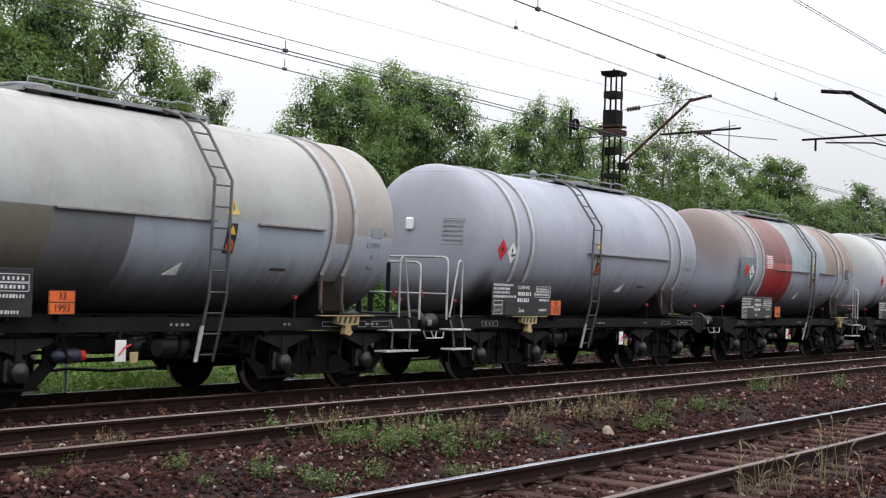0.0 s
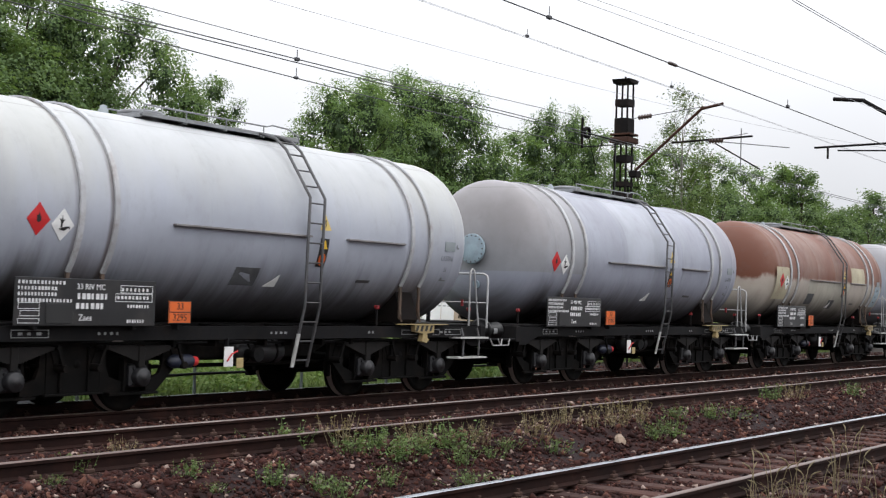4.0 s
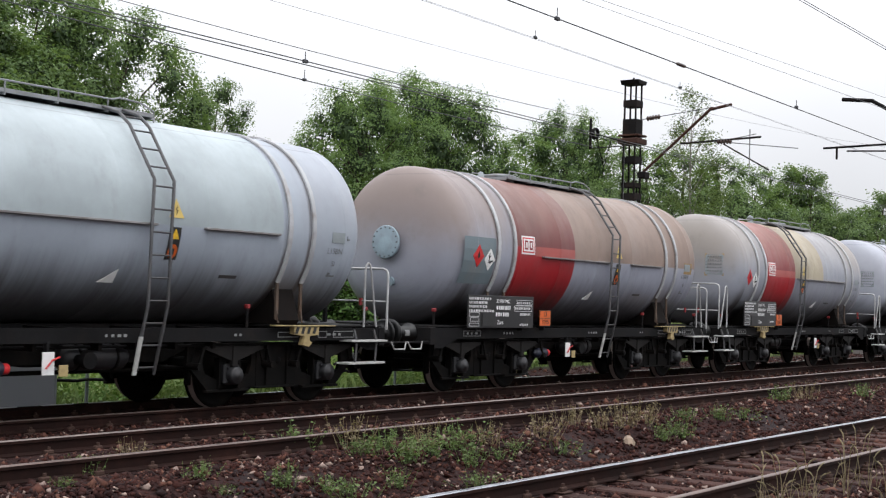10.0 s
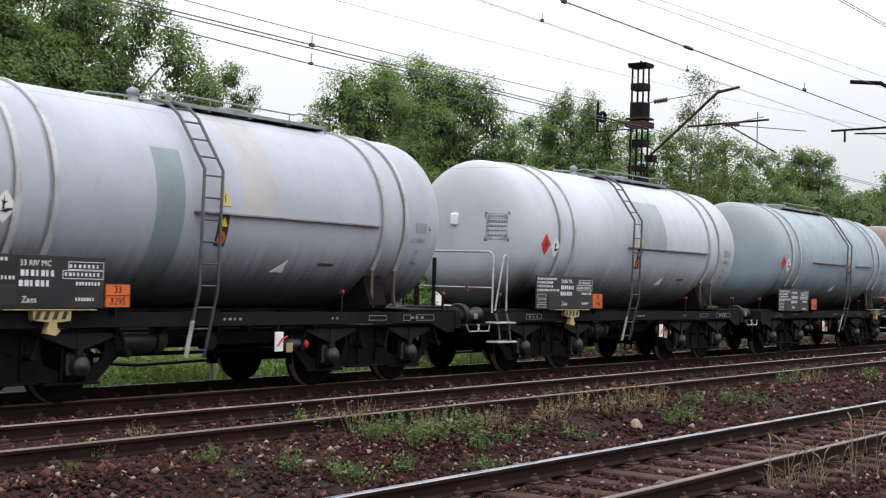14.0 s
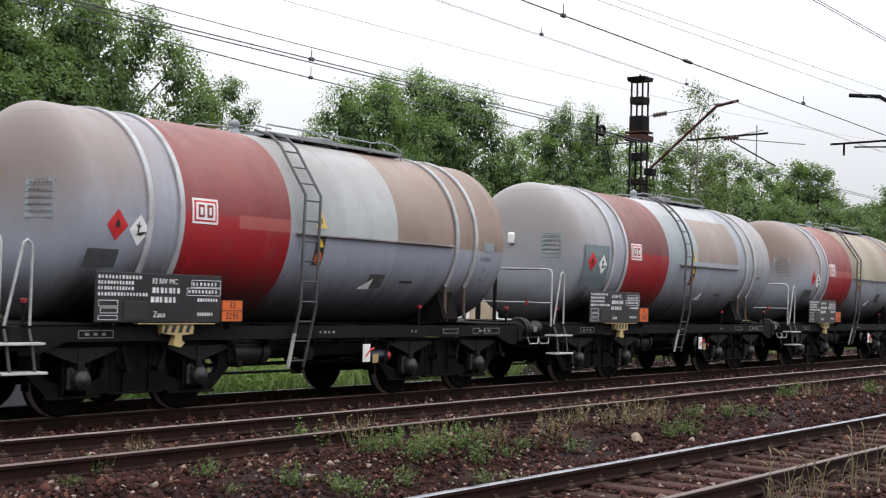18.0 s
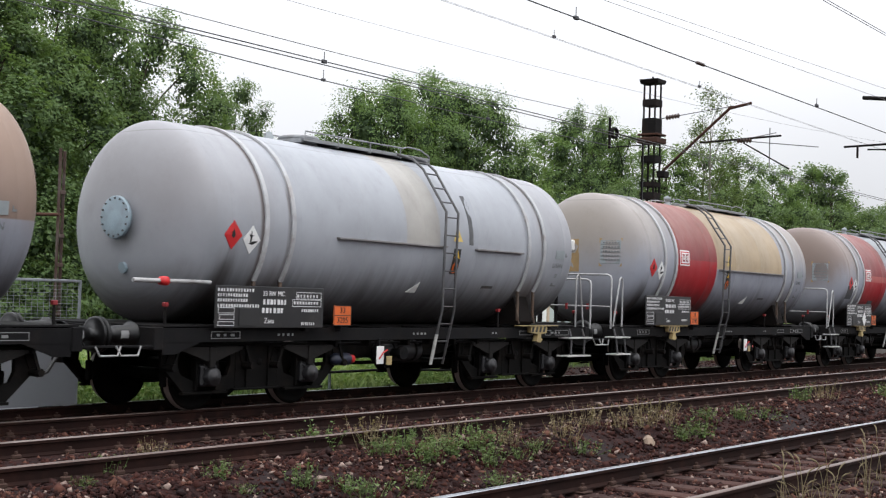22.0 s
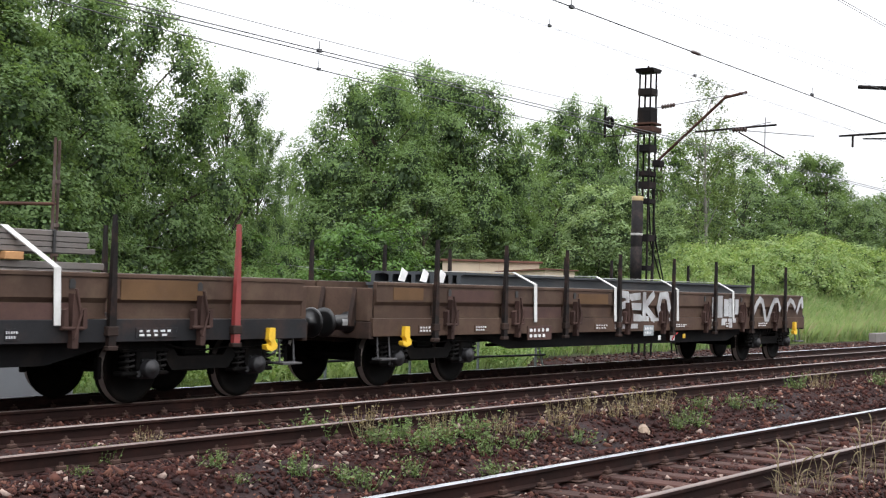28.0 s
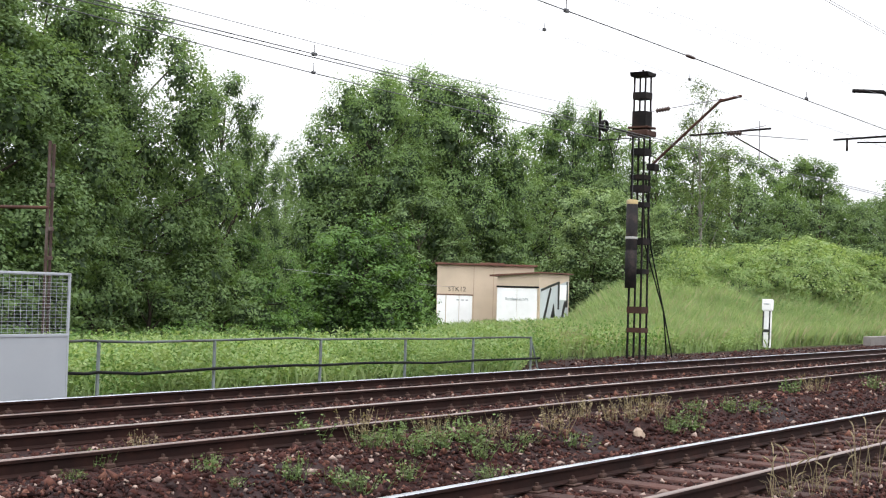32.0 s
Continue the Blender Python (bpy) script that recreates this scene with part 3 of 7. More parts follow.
def shell_mesh(mat, kind):
    mid = FORM[kind][0]
    rs = [R * q for q in (0.0, 0.17, 0.34, 0.5, 0.64, 0.75, 0.83, 0.88, 0.92, 0.95, 0.97, 0.985, 0.995, 1.0)]
    prof = [(mid - dome(r, kind), max(r, 0.001)) for r in rs]
    for x in (-4.4, -3.0, -1.5, 0.0, 1.5, 3.0, 4.4):
        prof += [(mid + x - 0.012, R), (mid + x, R + 0.004), (mid + x + 0.012, R)]
    prof += [(mid + dome(r, kind), max(r, 0.001)) for r in rs[::-1]]
    return MB().lathe(prof, "x", 72, (0, 0, ZC)).mesh("tank", mat)


def on_side(x, z, outline, thick=0.006):
    """A thin plate bent onto the tank's near side round (x, z). outline: (along x, up along the skin)."""
    t0 = math.asin((z - ZC) / R)
    def at(p, off):
        t = t0 + p[1] / R
        return (x + p[0], -(R + off) * math.cos(t), ZC + (R + off) * math.sin(t))
    n = len(outline)
    mb = MB()
    vs = [at(p, 0.003) for p in outline] + [at(p, 0.003 + thick) for p in outline]
    return mb.add(vs, [tuple(range(n, 2 * n))] + [(i, (i + 1) % n, (i + 1) % n + n, i + n) for i in range(n)])


def on_end(y, z, outline, kind, off=0.006):
    """A thin plate on the front end of the tank round (y, z). outline: (sideways, up)."""
    n = len(outline)
    def at(p, o):
        yy, zz = y + p[0], z + p[1]
        return (FORM[kind][0] - dome(min(R, math.hypot(yy, zz - ZC)), kind) - o, yy, zz)
    vs = [at(p, 0.002) for p in outline] + [at(p, off) for p in outline]
    return MB().add(vs, [tuple(range(n, 2 * n))] + [(i, (i + 1) % n, (i + 1) % n + n, i + n) for i in range(n)])


def bent_letters(text, size, x, z, mat):
    """Lettering laid onto the tank's near side round (x, z)."""
    me = letters(text, size, mat, Matrix.Identity(4))
    t0 = math.asin((z - ZC) / R)
    for v in me.vertices:
        t, r = t0 + v.co.y / R, R + 0.004 + max(0.0, v.co.z)
        v.co = (x + v.co.x, -r * math.cos(t), ZC + r * math.sin(t))
    return me


def rect(w, h, steps=1):
    left = [(-w / 2, -h / 2 + h * i / steps) for i in range(steps + 1)]
    return left + [(w / 2, q[1]) for q in left[::-1]]


def ring_path(x, a0, a1, n, r):
    return [(x, -r * math.cos(a0 + (a1 - a0) * i / n), ZC + r * math.sin(a0 + (a1 - a0) * i / n)) for i in range(n + 1)]


def wheelset_mesh():
    mb = MB()
    for s in (-1, 1):
        prof = [(0.68 * s, 0.12), (0.68 * s, 0.42), (0.69 * s, 0.498), (0.715 * s, 0.498), (0.725 * s, 0.472), (0.815 * s, 0.462), (0.82 * s, 0.40),
                (0.79 * s, 0.36), (0.77 * s, 0.2), (0.83 * s, 0.13), (0.83 * s, 0.06)]
        mb.lathe(prof, "y", 28)
        mb.cyl((0, 0.83 * s, 0), (0, 1.02 * s, 0), 0.06, 10)
        for k in range(3):
            a = 2 * math.pi * k / 3
            mb.box(0.28 * math.cos(a) - 0.03, 0.28 * math.cos(a) + 0.03, 0.765 * s - 0.012, 0.765 * s + 0.012, 0.28 * math.sin(a) - 0.03, 0.28 * math.sin(a) + 0.03)
    mb.cyl((0, -0.7, 0), (0, 0.7, 0), 0.085, 12)
    me = mb.mesh("wheelset", M_WHEEL)
    me.materials.append(M_RAILGREY)
    for p in me.polygons:
        if math.hypot(p.center.x, p.center.z) > 0.45 and 0.73 < abs(p.center.y) < 0.81:
            p.material_index = 1
    return me


WHEELSET = wheelset_mesh()


def leaf_spring_mesh():
    """Stacked leaves, the longest on top, so that the pile tapers to its buckle."""
    mb = MB()
    steps = []
    for i in range(12):
        half, z = 0.64 - 0.048 * i, 0.862 - 0.0155 * i
        steps += [(half, z + 0.012), (half - 0.01, z - 0.0035)]
    mb.prism([(-0.64, 0.885), (0.64, 0.885)] + steps + [(-x, z) for x, z in steps[::-1]], "y", -0.055, 0.055)
    mb.box(-0.055, 0.055, -0.075, 0.075, 0.60, 0.89, 0.01)
    for e in (-0.64, 0.64):
        mb.cyl((e, -0.07, 0.865), (e, 0.07, 0.865), 0.03, 8)
    return mb.mesh("leaf_spring", M_SPRING)


LEAF_SPRING = leaf_spring_mesh()


def axle_box_mesh():
    mb = MB().box(-0.15, 0.15, -0.12, 0.12, 0.34, 0.64, 0.03)
    mb.lathe([(-0.24, 0.001), (-0.24, 0.055), (-0.225, 0.065), (-0.225, 0.11), (-0.21, 0.125), (-0.11, 0.13)], "y", 18, (0, 0, 0.475))
    for a in (-0.1, 0.1):
        for b in (-0.1, 0.1):
            mb.cyl((a, -0.145, 0.485 + b), (a, -0.11, 0.485 + b), 0.02, 6)
    return mb.mesh("axle_box", M_AXLE)


AXLE_BOX = axle_box_mesh()


def side_frame_mesh():
    """A plate frame: top beam, deep middle plate, sloping guards round each axle box with open windows, and shackles."""
    mb = MB()
    mb.box(-1.72, 1.72, -0.05, 0.05, 0.885, 0.925, 0.006)
    mb.prism([(-0.42, 0.29), (0.42, 0.29), (0.42, 0.89), (-0.42, 0.89)], "y", -0.035, 0.035)
    for x in (-0.22, 0.22):
        mb.box(x - 0.015, x + 0.015, -0.07, -0.03, 0.31, 0.88, 0.004)
    mb.box(-0.46, 0.46, -0.075, 0.03, 0.265, 0.292, 0.005)
    mb.lathe([(-0.042, 0.001), (-0.042, 0.05), (-0.034, 0.055)], "y", 12, (0.05, 0, 0.66))
    for c in (-1, 1):
        for d in (-1, 1):
            outer = [(c + d * 0.50, 0.885), (c + d * 0.78, 0.885), (c + d * 0.80, 0.64), (c + d * 0.40, 0.275), (c + d * 0.17, 0.275), (c + d * 0.17, 0.40), (c + d * 0.44, 0.50), (c + d * 0.50, 0.62)]
            if c * d < 0:
                outer = [(c + d * 0.48, 0.885), (c + d * 0.56, 0.885), (c + d * 0.575, 0.30), (c + d * 0.40, 0.278), (c + d * 0.17, 0.278), (c + d * 0.17, 0.40), (c + d * 0.42, 0.48), (c + d * 0.48, 0.62)]
            mb.prism(outer, "y", -0.03, 0.03)
            mb.prism([(c + d * 0.17, 0.29), (c + d * 0.21, 0.29), (c + d * 0.21, 0.72), (c + d * 0.17, 0.72)], "y", -0.075, 0.03)
            for y in (-0.19, -0.035):
                mb.prism([(c + d * 0.60, 0.90), (c + d * 0.645, 0.90), (c + d * 0.755, 0.60), (c + d * 0.71, 0.60)], "y", y - 0.014, y + 0.014)
            mb.cyl((c + d * 0.732, -0.23, 0.615), (c + d * 0.732, 0.03, 0.615), 0.05, 10)
            mb.cyl((c + d * 0.622, -0.215, 0.875), (c + d * 0.622, 0.0, 0.875), 0.03, 8)
        mb.box(c - 0.42, c + 0.42, -0.06, 0.03, 0.235, 0.272, 0.006)
    return mb.mesh("side_frame", M_BOGIE)


SIDE_FRAME = side_frame_mesh()


BRAKE_SHOE = MB().box(-0.035, 0.035, -0.05, 0.05, 0.33, 0.62, 0.015).tube([(0, 0, 0.6), (-0.04, 0, 0.85)], 0.02, 6).mesh("brake_shoe", M_BOGIE)
BRAKE_BEAM = MB().cyl((0, -0.8, 0), (0, 0.8, 0), 0.025, 6).mesh("brake_beam", M_BOGIE)


def build_bogie(wagon, x, frame=None, spring=None):
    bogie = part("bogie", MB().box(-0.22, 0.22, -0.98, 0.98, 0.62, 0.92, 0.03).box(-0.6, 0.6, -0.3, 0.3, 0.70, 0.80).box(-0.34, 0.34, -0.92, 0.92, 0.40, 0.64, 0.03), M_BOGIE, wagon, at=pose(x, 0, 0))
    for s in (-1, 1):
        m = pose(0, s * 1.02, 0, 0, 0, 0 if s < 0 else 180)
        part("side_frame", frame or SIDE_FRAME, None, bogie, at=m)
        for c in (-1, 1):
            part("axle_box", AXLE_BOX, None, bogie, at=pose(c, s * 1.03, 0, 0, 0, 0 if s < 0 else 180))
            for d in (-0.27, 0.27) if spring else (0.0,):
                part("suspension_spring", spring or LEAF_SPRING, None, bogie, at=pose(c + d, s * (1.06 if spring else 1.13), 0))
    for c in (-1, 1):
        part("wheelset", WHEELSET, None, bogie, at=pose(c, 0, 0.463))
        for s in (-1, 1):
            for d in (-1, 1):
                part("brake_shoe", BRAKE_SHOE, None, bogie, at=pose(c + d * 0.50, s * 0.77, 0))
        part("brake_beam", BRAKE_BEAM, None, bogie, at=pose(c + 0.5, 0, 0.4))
    return bogie


def build_buffers(wagon, half, body):
    """Two buffers and a screw coupling at each end."""
    for e in (-1, 1):
        for s in (-1, 1):
            prof = [(body, 0.17), (body + 0.03, 0.17), (body + 0.05, 0.125), (half - 0.24, 0.115), (half - 0.23, 0.085), (half - 0.05, 0.085), (half - 0.045, 0.20), (half - 0.035, 0.23), (half - 0.01, 0.235), (half, 0.16), (half + 0.004, 0.001)]
            part("buffer", MB().lathe([(a * e, r) for a, r in prof], "x", 24, (0, s * 0.875, 1.05)), M_BUFFER, wagon)
            if s < 0:
                a0, a1 = sorted((e * (body + 0.14), e * (body + 0.27)))
                part("buffer_mark", MB().lathe([(a0, 0.124), (a0 + 0.02, 0.127), (a1 - 0.02, 0.127), (a1, 0.124)], "x", 5, (0, s * 0.875, 1.05), (math.pi * 0.86, math.pi * 1.12)), M_PALEMARK, wagon)
        c = MB().box(min(e * body, e * (body + 0.3)), max(e * body, e * (body + 0.3)), -0.03, 0.03, 0.98, 1.1, 0.015)
        c.tube([(e * (body + 0.2), -0.05, 1.04), (e * (body + 0.45), -0.05, 0.93), (e * (half - 0.02), 0, 0.86)], 0.022, 6)
        c.tube([(e * (body + 0.2), 0.05, 1.04), (e * (body + 0.45), 0.05, 0.93), (e * (half - 0.02), 0, 0.86)], 0.022, 6)
        part("coupling", c, M_BOGIE, wagon)
        hose = MB().tube([(e * (body + 0.02), 0.35, 0.85), (e * (body + 0.2), 0.36, 0.72), (e * (body + 0.38), 0.33, 0.5), (e * (half + 0.02), 0.28, 0.46)], 0.026, 7)
        part("brake_hose", hose, M_BLACK, wagon)


def bars(rows, y, h=0.05):
    """Plain bars in place of small writing: rows of (x0, x1, z)."""
    mb = MB()
    for x0, x1, z in rows:
        mb.box(x0, x1, y - 0.003, y, z - h / 2, z + h / 2, 0.001)
    return mb


def dashes(x0, x1, z, n, gap=0.3):
    w = (x1 - x0) / n
    return [(x0 + i * w, x0 + i * w + w * (1 - gap) * random.uniform(0.6, 1.0), z) for i in range(n)]


def build_tank_wagon(kind, code):
    """kind 1: bolted end cover in front, platform behind. kind 2: platform in front, label panel on the end."""
    w = root("tank_wagon", "grey tank wagon", "tank wagon", "tank wagons of the train")
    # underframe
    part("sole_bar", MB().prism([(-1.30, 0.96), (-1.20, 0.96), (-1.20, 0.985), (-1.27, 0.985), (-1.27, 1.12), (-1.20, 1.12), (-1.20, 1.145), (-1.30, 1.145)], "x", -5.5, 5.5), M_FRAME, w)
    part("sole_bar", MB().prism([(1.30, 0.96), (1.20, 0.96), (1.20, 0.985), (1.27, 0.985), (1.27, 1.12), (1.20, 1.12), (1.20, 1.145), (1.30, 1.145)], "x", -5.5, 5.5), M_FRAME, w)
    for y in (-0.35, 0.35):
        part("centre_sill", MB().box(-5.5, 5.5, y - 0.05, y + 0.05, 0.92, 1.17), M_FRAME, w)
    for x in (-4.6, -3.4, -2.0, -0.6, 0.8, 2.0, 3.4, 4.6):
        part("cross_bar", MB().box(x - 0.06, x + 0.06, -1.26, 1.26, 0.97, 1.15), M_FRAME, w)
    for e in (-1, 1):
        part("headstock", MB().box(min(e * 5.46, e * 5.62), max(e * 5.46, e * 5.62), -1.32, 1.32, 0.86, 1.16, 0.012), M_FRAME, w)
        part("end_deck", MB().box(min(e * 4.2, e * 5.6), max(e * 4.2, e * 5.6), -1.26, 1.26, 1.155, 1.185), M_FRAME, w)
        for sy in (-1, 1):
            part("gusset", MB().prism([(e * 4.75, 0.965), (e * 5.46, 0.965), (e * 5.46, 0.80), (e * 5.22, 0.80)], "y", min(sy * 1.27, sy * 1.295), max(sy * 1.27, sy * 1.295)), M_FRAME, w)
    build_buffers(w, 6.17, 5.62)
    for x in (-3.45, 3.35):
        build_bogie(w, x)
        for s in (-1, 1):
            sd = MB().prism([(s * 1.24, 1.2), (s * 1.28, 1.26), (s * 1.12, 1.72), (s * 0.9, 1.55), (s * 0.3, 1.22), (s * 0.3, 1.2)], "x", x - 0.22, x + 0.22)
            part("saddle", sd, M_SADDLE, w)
    # hoops: painted strap over the barrel, rusty ends tied to the saddle
    for x in FORM[kind][4]:
        a0 = radians(-33)
        path = ring_path(x, a0, math.pi - a0, 40, R + 0.008)
        hoop = MB()
        n = len(path)
        vs = []
        for (px, py, pz) in path:
            d = Vector((0, py, pz - ZC)).normalized()
            for dx, off in ((-0.04, 0), (-0.036, 0.028), (0.036, 0.028), (0.04, 0)):
                vs.append((x + dx, py + d.y * off, pz + d.z * off))
        hoop.add(vs, [(i * 4 + k, i * 4 + (k + 1) % 4, (i + 1) * 4 + (k + 1) % 4, (i + 1) * 4 + k) for i in range(n - 1) for k in range(4)])
        part("hoop", hoop, M_HOOP, w, "grey steel hoop round the tank")
        for s in (-1, 1):
            ends = MB()
            y0, z0 = s * (R + 0.02) * math.cos(a0), ZC + (R + 0.02) * math.sin(a0)
            ends.prism([(s * 1.20, 1.28), (s * 1.23, 1.26), (y0 + s * 0.012, z0 + 0.04), (y0 - s * 0.022, z0 + 0.02)], "x", x - 0.026, x + 0.026)
            ends.cyl((x, s * 1.26, 1.22), (x, s * 1.22, 1.42), 0.018, 6)
            part("hoop_end", ends, M_HOOPDARK, w, "rusty strap end bolted down to the saddle")
    # discharge pipes and stops under the barrel
    under = MB().cyl((-0.3, 0, 1.22), (-0.3, 0, 0.72), 0.13, 14).cyl((-0.3, -1.2, 0.74), (-0.3, 1.2, 0.74), 0.07, 12).cyl((-0.3, -1.28, 0.74), (-0.3, -1.2, 0.74), 0.11, 12)
    part("outlet_pipe", under, M_FRAME, w)
    res = MB().lathe([(-0.62, 0.001), (-0.6, 0.1), (-0.52, 0.17), (0.52, 0.17), (0.6, 0.1), (0.62, 0.001)], "x", 18, (1.0, 0.3, 0.78))
    part("air_reservoir", res, M_FRAME, w)
    part("brake_rodding", MB().cyl((-2.6, -0.5, 0.55), (2.6, -0.5, 0.55), 0.03, 8).cyl((-2.2, 0.4, 0.6), (2.3, 0.4, 0.6), 0.025, 8).box(-0.7, 0.5, -0.5, 0.5, 0.62, 0.9, 0.04), M_BOGIE, w)
    rig = MB()
    for y in (-0.62, 0.62):
        rig.prism([(-2.2, 0.94), (2.2, 0.94), (1.5, 0.66), (-1.5, 0.66)], "y", y - 0.03, y + 0.03)
    for x in (-1.9, -1.1, -0.1, 0.5, 1.2, 1.9):
        rig.box(x - 0.03, x + 0.03, -1.22, 1.22, 0.86, 0.95, 0.004)
    part("brake_rigging_frame", rig, M_BOGIE, w)
    rx = 0.05 if kind == 1 else -1.35
    near_res = part("air_reservoir", MB().lathe([(-0.56, 0.001), (-0.54, 0.10), (-0.46, 0.17), (0.46, 0.17), (0.54, 0.10), (0.56, 0.001)], "x", 18, (rx, -0.88, 0.76)), M_AXLE, w)
    for d in (-0.3, 0.3):
        part("reservoir_band", MB().lathe([(rx + d - 0.02, 0.172), (rx + d - 0.02, 0.18), (rx + d + 0.02, 0.18), (rx + d + 0.02, 0.172)], "x", 18, (0, -0.88, 0.76)).box(rx + d - 0.02, rx + d + 0.02, -0.89, -0.87, 0.93, 0.97, 0.004), M_BOGIE, near_res)
    part("main_brake_pipe", MB().tube([(-5.5, -0.95, 0.93), (-4.4, -1.0, 0.93), (-1.6, -1.05, 0.9), (2.0, -1.05, 0.9), (5.5, -0.95, 0.93)], 0.022, 7), M_FRAME, w)
    # brake change-over plates and the valve handle
    bx = -0.98 if kind == 1 else 1.0
    pl = part("brake_plate", MB().box(bx - 0.09, bx + 0.09, -1.34, -1.325, 0.58, 0.86, 0.012), M_WHITE, w, "white brake change-over plate")
    part("handle", MB().tube([(bx - 0.05, -1.36, 0.66), (bx + 0.03, -1.37, 0.76), (bx + 0.14, -1.37, 0.80)], 0.012, 6), M_RED, pl)
    part("plate_bracket", MB().box(bx - 0.02, bx + 0.02, -1.325, -1.25, 0.6, 0.98), M_FRAME, w)
    part("load_plate", MB().box(bx + 0.16, bx + 0.3, -1.34, -1.325, 0.56, 0.70, 0.012), M_YELLOWDIRTY, w, "small dirty load indicator plate")
    vx = bx - 0.62 if kind == 1 else bx + 0.62
    valve = part("brake_valve", MB().lathe([(-0.32, 0.001), (-0.30, 0.06), (-0.22, 0.095), (0.08, 0.095), (0.12, 0.07)], "x", 16, (vx, -1.12, 0.66)), M_BLUE, w, "dark blue brake valve body")
    part("valve_cap", MB().lathe([(0.11, 0.07), (0.19, 0.065), (0.22, 0.001)], "x", 14, (vx, -1.13, 0.66)), M_RED, valve, "red valve cap")
    # data board with bars for its small writing
    b0, b1, zb, zt = (-4.66, -2.46, 1.15, 1.73) if kind == 1 else (-4.46, -2.30, 1.20, 1.83)
    board = part("data_board", MB().box(b0, b1, -1.42, -1.40, zb, zt, 0.008), M_BOARD, w, "black board with white writing")
    for bxx in (b0 + 0.33, b1 - 0.33):
        part("board_bracket", MB().box(bxx - 0.03, bxx + 0.03, -1.40, -1.25, zb - 0.05, zb + 0.4), M_FRAME, w)
    rows = dashes(b0 + 0.04, b0 + 0.75, zt - 0.06, 13) + dashes(b0 + 0.04, b0 + 0.62, zt - 0.13, 12) + dashes(b0 + 0.04, b0 + 0.62, zt - 0.20, 12) + dashes(b0 + 0.04, b0 + 0.86, zt - 0.275, 16)
    big = dashes(b0 + 0.92, b0 + 1.42, zt - 0.215, 7, 0.22) + dashes(b0 + 0.90, b0 + 1.36, zt - 0.335, 6, 0.22)
    rows += dashes(b0 + 1.62, b0 + 2.10, zt - 0.12, 7, 0.45) + dashes(b0 + 1.55, b0 + 2.10, zt - 0.22, 9, 0.3) + dashes(b0 + 1.72, b0 + 2.1, zt - 0.33, 8, 0.3) + dashes(b0 + 1.72, b0 + 2.02, zt - 0.52, 7, 0.3)
    part("small_writing", bars(rows, -1.4215, 0.042), M_LETTER, board)
    part("small_writing", bars(big, -1.4215, 0.072), M_LETTER, board)
    boxes = MB()
    for x0, x1, z0, z1 in ((b0 + 0.05, b0 + 0.36, zb + 0.20, zb + 0.28), (b0 + 0.08, b0 + 0.36, zb + 0.115, zb + 0.185), (b0 + 0.05, b0 + 0.36, zb + 0.03, zb + 0.09), (b0 + 1.6, b0 + 2.14, zt - 0.165, zt - 0.065), (b0 + 1.52, b0 + 2.14, zt - 0.275, zt - 0.17)):
        for p, q, r, s in ((x0, x1, z0, z0 + 0.008), (x0, x1, z1 - 0.008, z1), (x0, x0 + 0.008, z0, z1), (x1 - 0.008, x1, z0, z1)):
            boxes.box(p, q, -1.4245, -1.4205, r, s, 0.001)
    part("ruled_frame", boxes, M_LETTER, board)
    part("lettering", letters("33 RIV MC", 0.10, M_LETTER, Matrix.Translation((b0 + 1.13, -1.4225, zt - 0.10)) @ SIDE), None, board)
    code_mark = part("lettering", letters("Zaes", 0.11, M_LETTER, Matrix.Translation((b0 + 1.05, -1.4225, zb + 0.10)) @ SIDE), None, board)
    code_mark["says"] = "Zaes"
    part("document_clip", MB().box(b0 + 0.45, b0 + 0.85, -1.432, -1.42, zb + 0.03, zb + 0.27, 0.01), M_BLACK, board)
    # orange hazard plate
    ox, oz = (-2.02, 1.335) if kind == 1 else (-2.08, 1.36)
    orange = part("hazard_plate", MB().box(ox - 0.2, ox + 0.2, -1.42, -1.405, oz - 0.15, oz + 0.15, 0.006), M_ORANGE, w, "orange plate with black numbers")
    fr = MB().box(ox - 0.2, ox + 0.2, -1.4235, -1.4205, oz - 0.006, oz + 0.006, 0.001)
    for p, q, r, s in ((-0.2, 0.2, 0.14, 0.15), (-0.2, 0.2, -0.15, -0.14), (-0.2, -0.19, -0.15, 0.15), (0.19, 0.2, -0.15, 0.15)):
        fr.box(ox + p, ox + q, -1.4235, -1.4205, oz + r, oz + s, 0.001)
    part("plate_rim", fr, M_BLACK, orange)
    part("lettering", letters("33", 0.13, M_BLACK, Matrix.Translation((ox, -1.4225, oz + 0.073)) @ SIDE), None, orange)
    number_mark = part("lettering", letters(code, 0.13, M_BLACK, Matrix.Translation((ox, -1.4225, oz - 0.073)) @ SIDE), None, orange)
    number_mark["says"] = "3295"
    part("plate_post", MB().box(ox - 0.02, ox + 0.02, -1.405, -1.27, 1.1, 1.35), M_FRAME, w)
    # bars on the sole bar
    sb = dashes(-4.5, -4.1, 1.05, 3, 0.4) + dashes(-3.3, -2.9, 1.05, 4, 0.5) + dashes(-0.1, 0.3, 1.05, 4, 0.4) + dashes(2.2, 2.4, 1.05, 2, 0.4) + dashes(4.2, 4.6, 1.05, 3, 0.3)
    part("small_writing", bars(sb, -1.302, 0.035), M_PALEMARK, w)
    tags = MB()
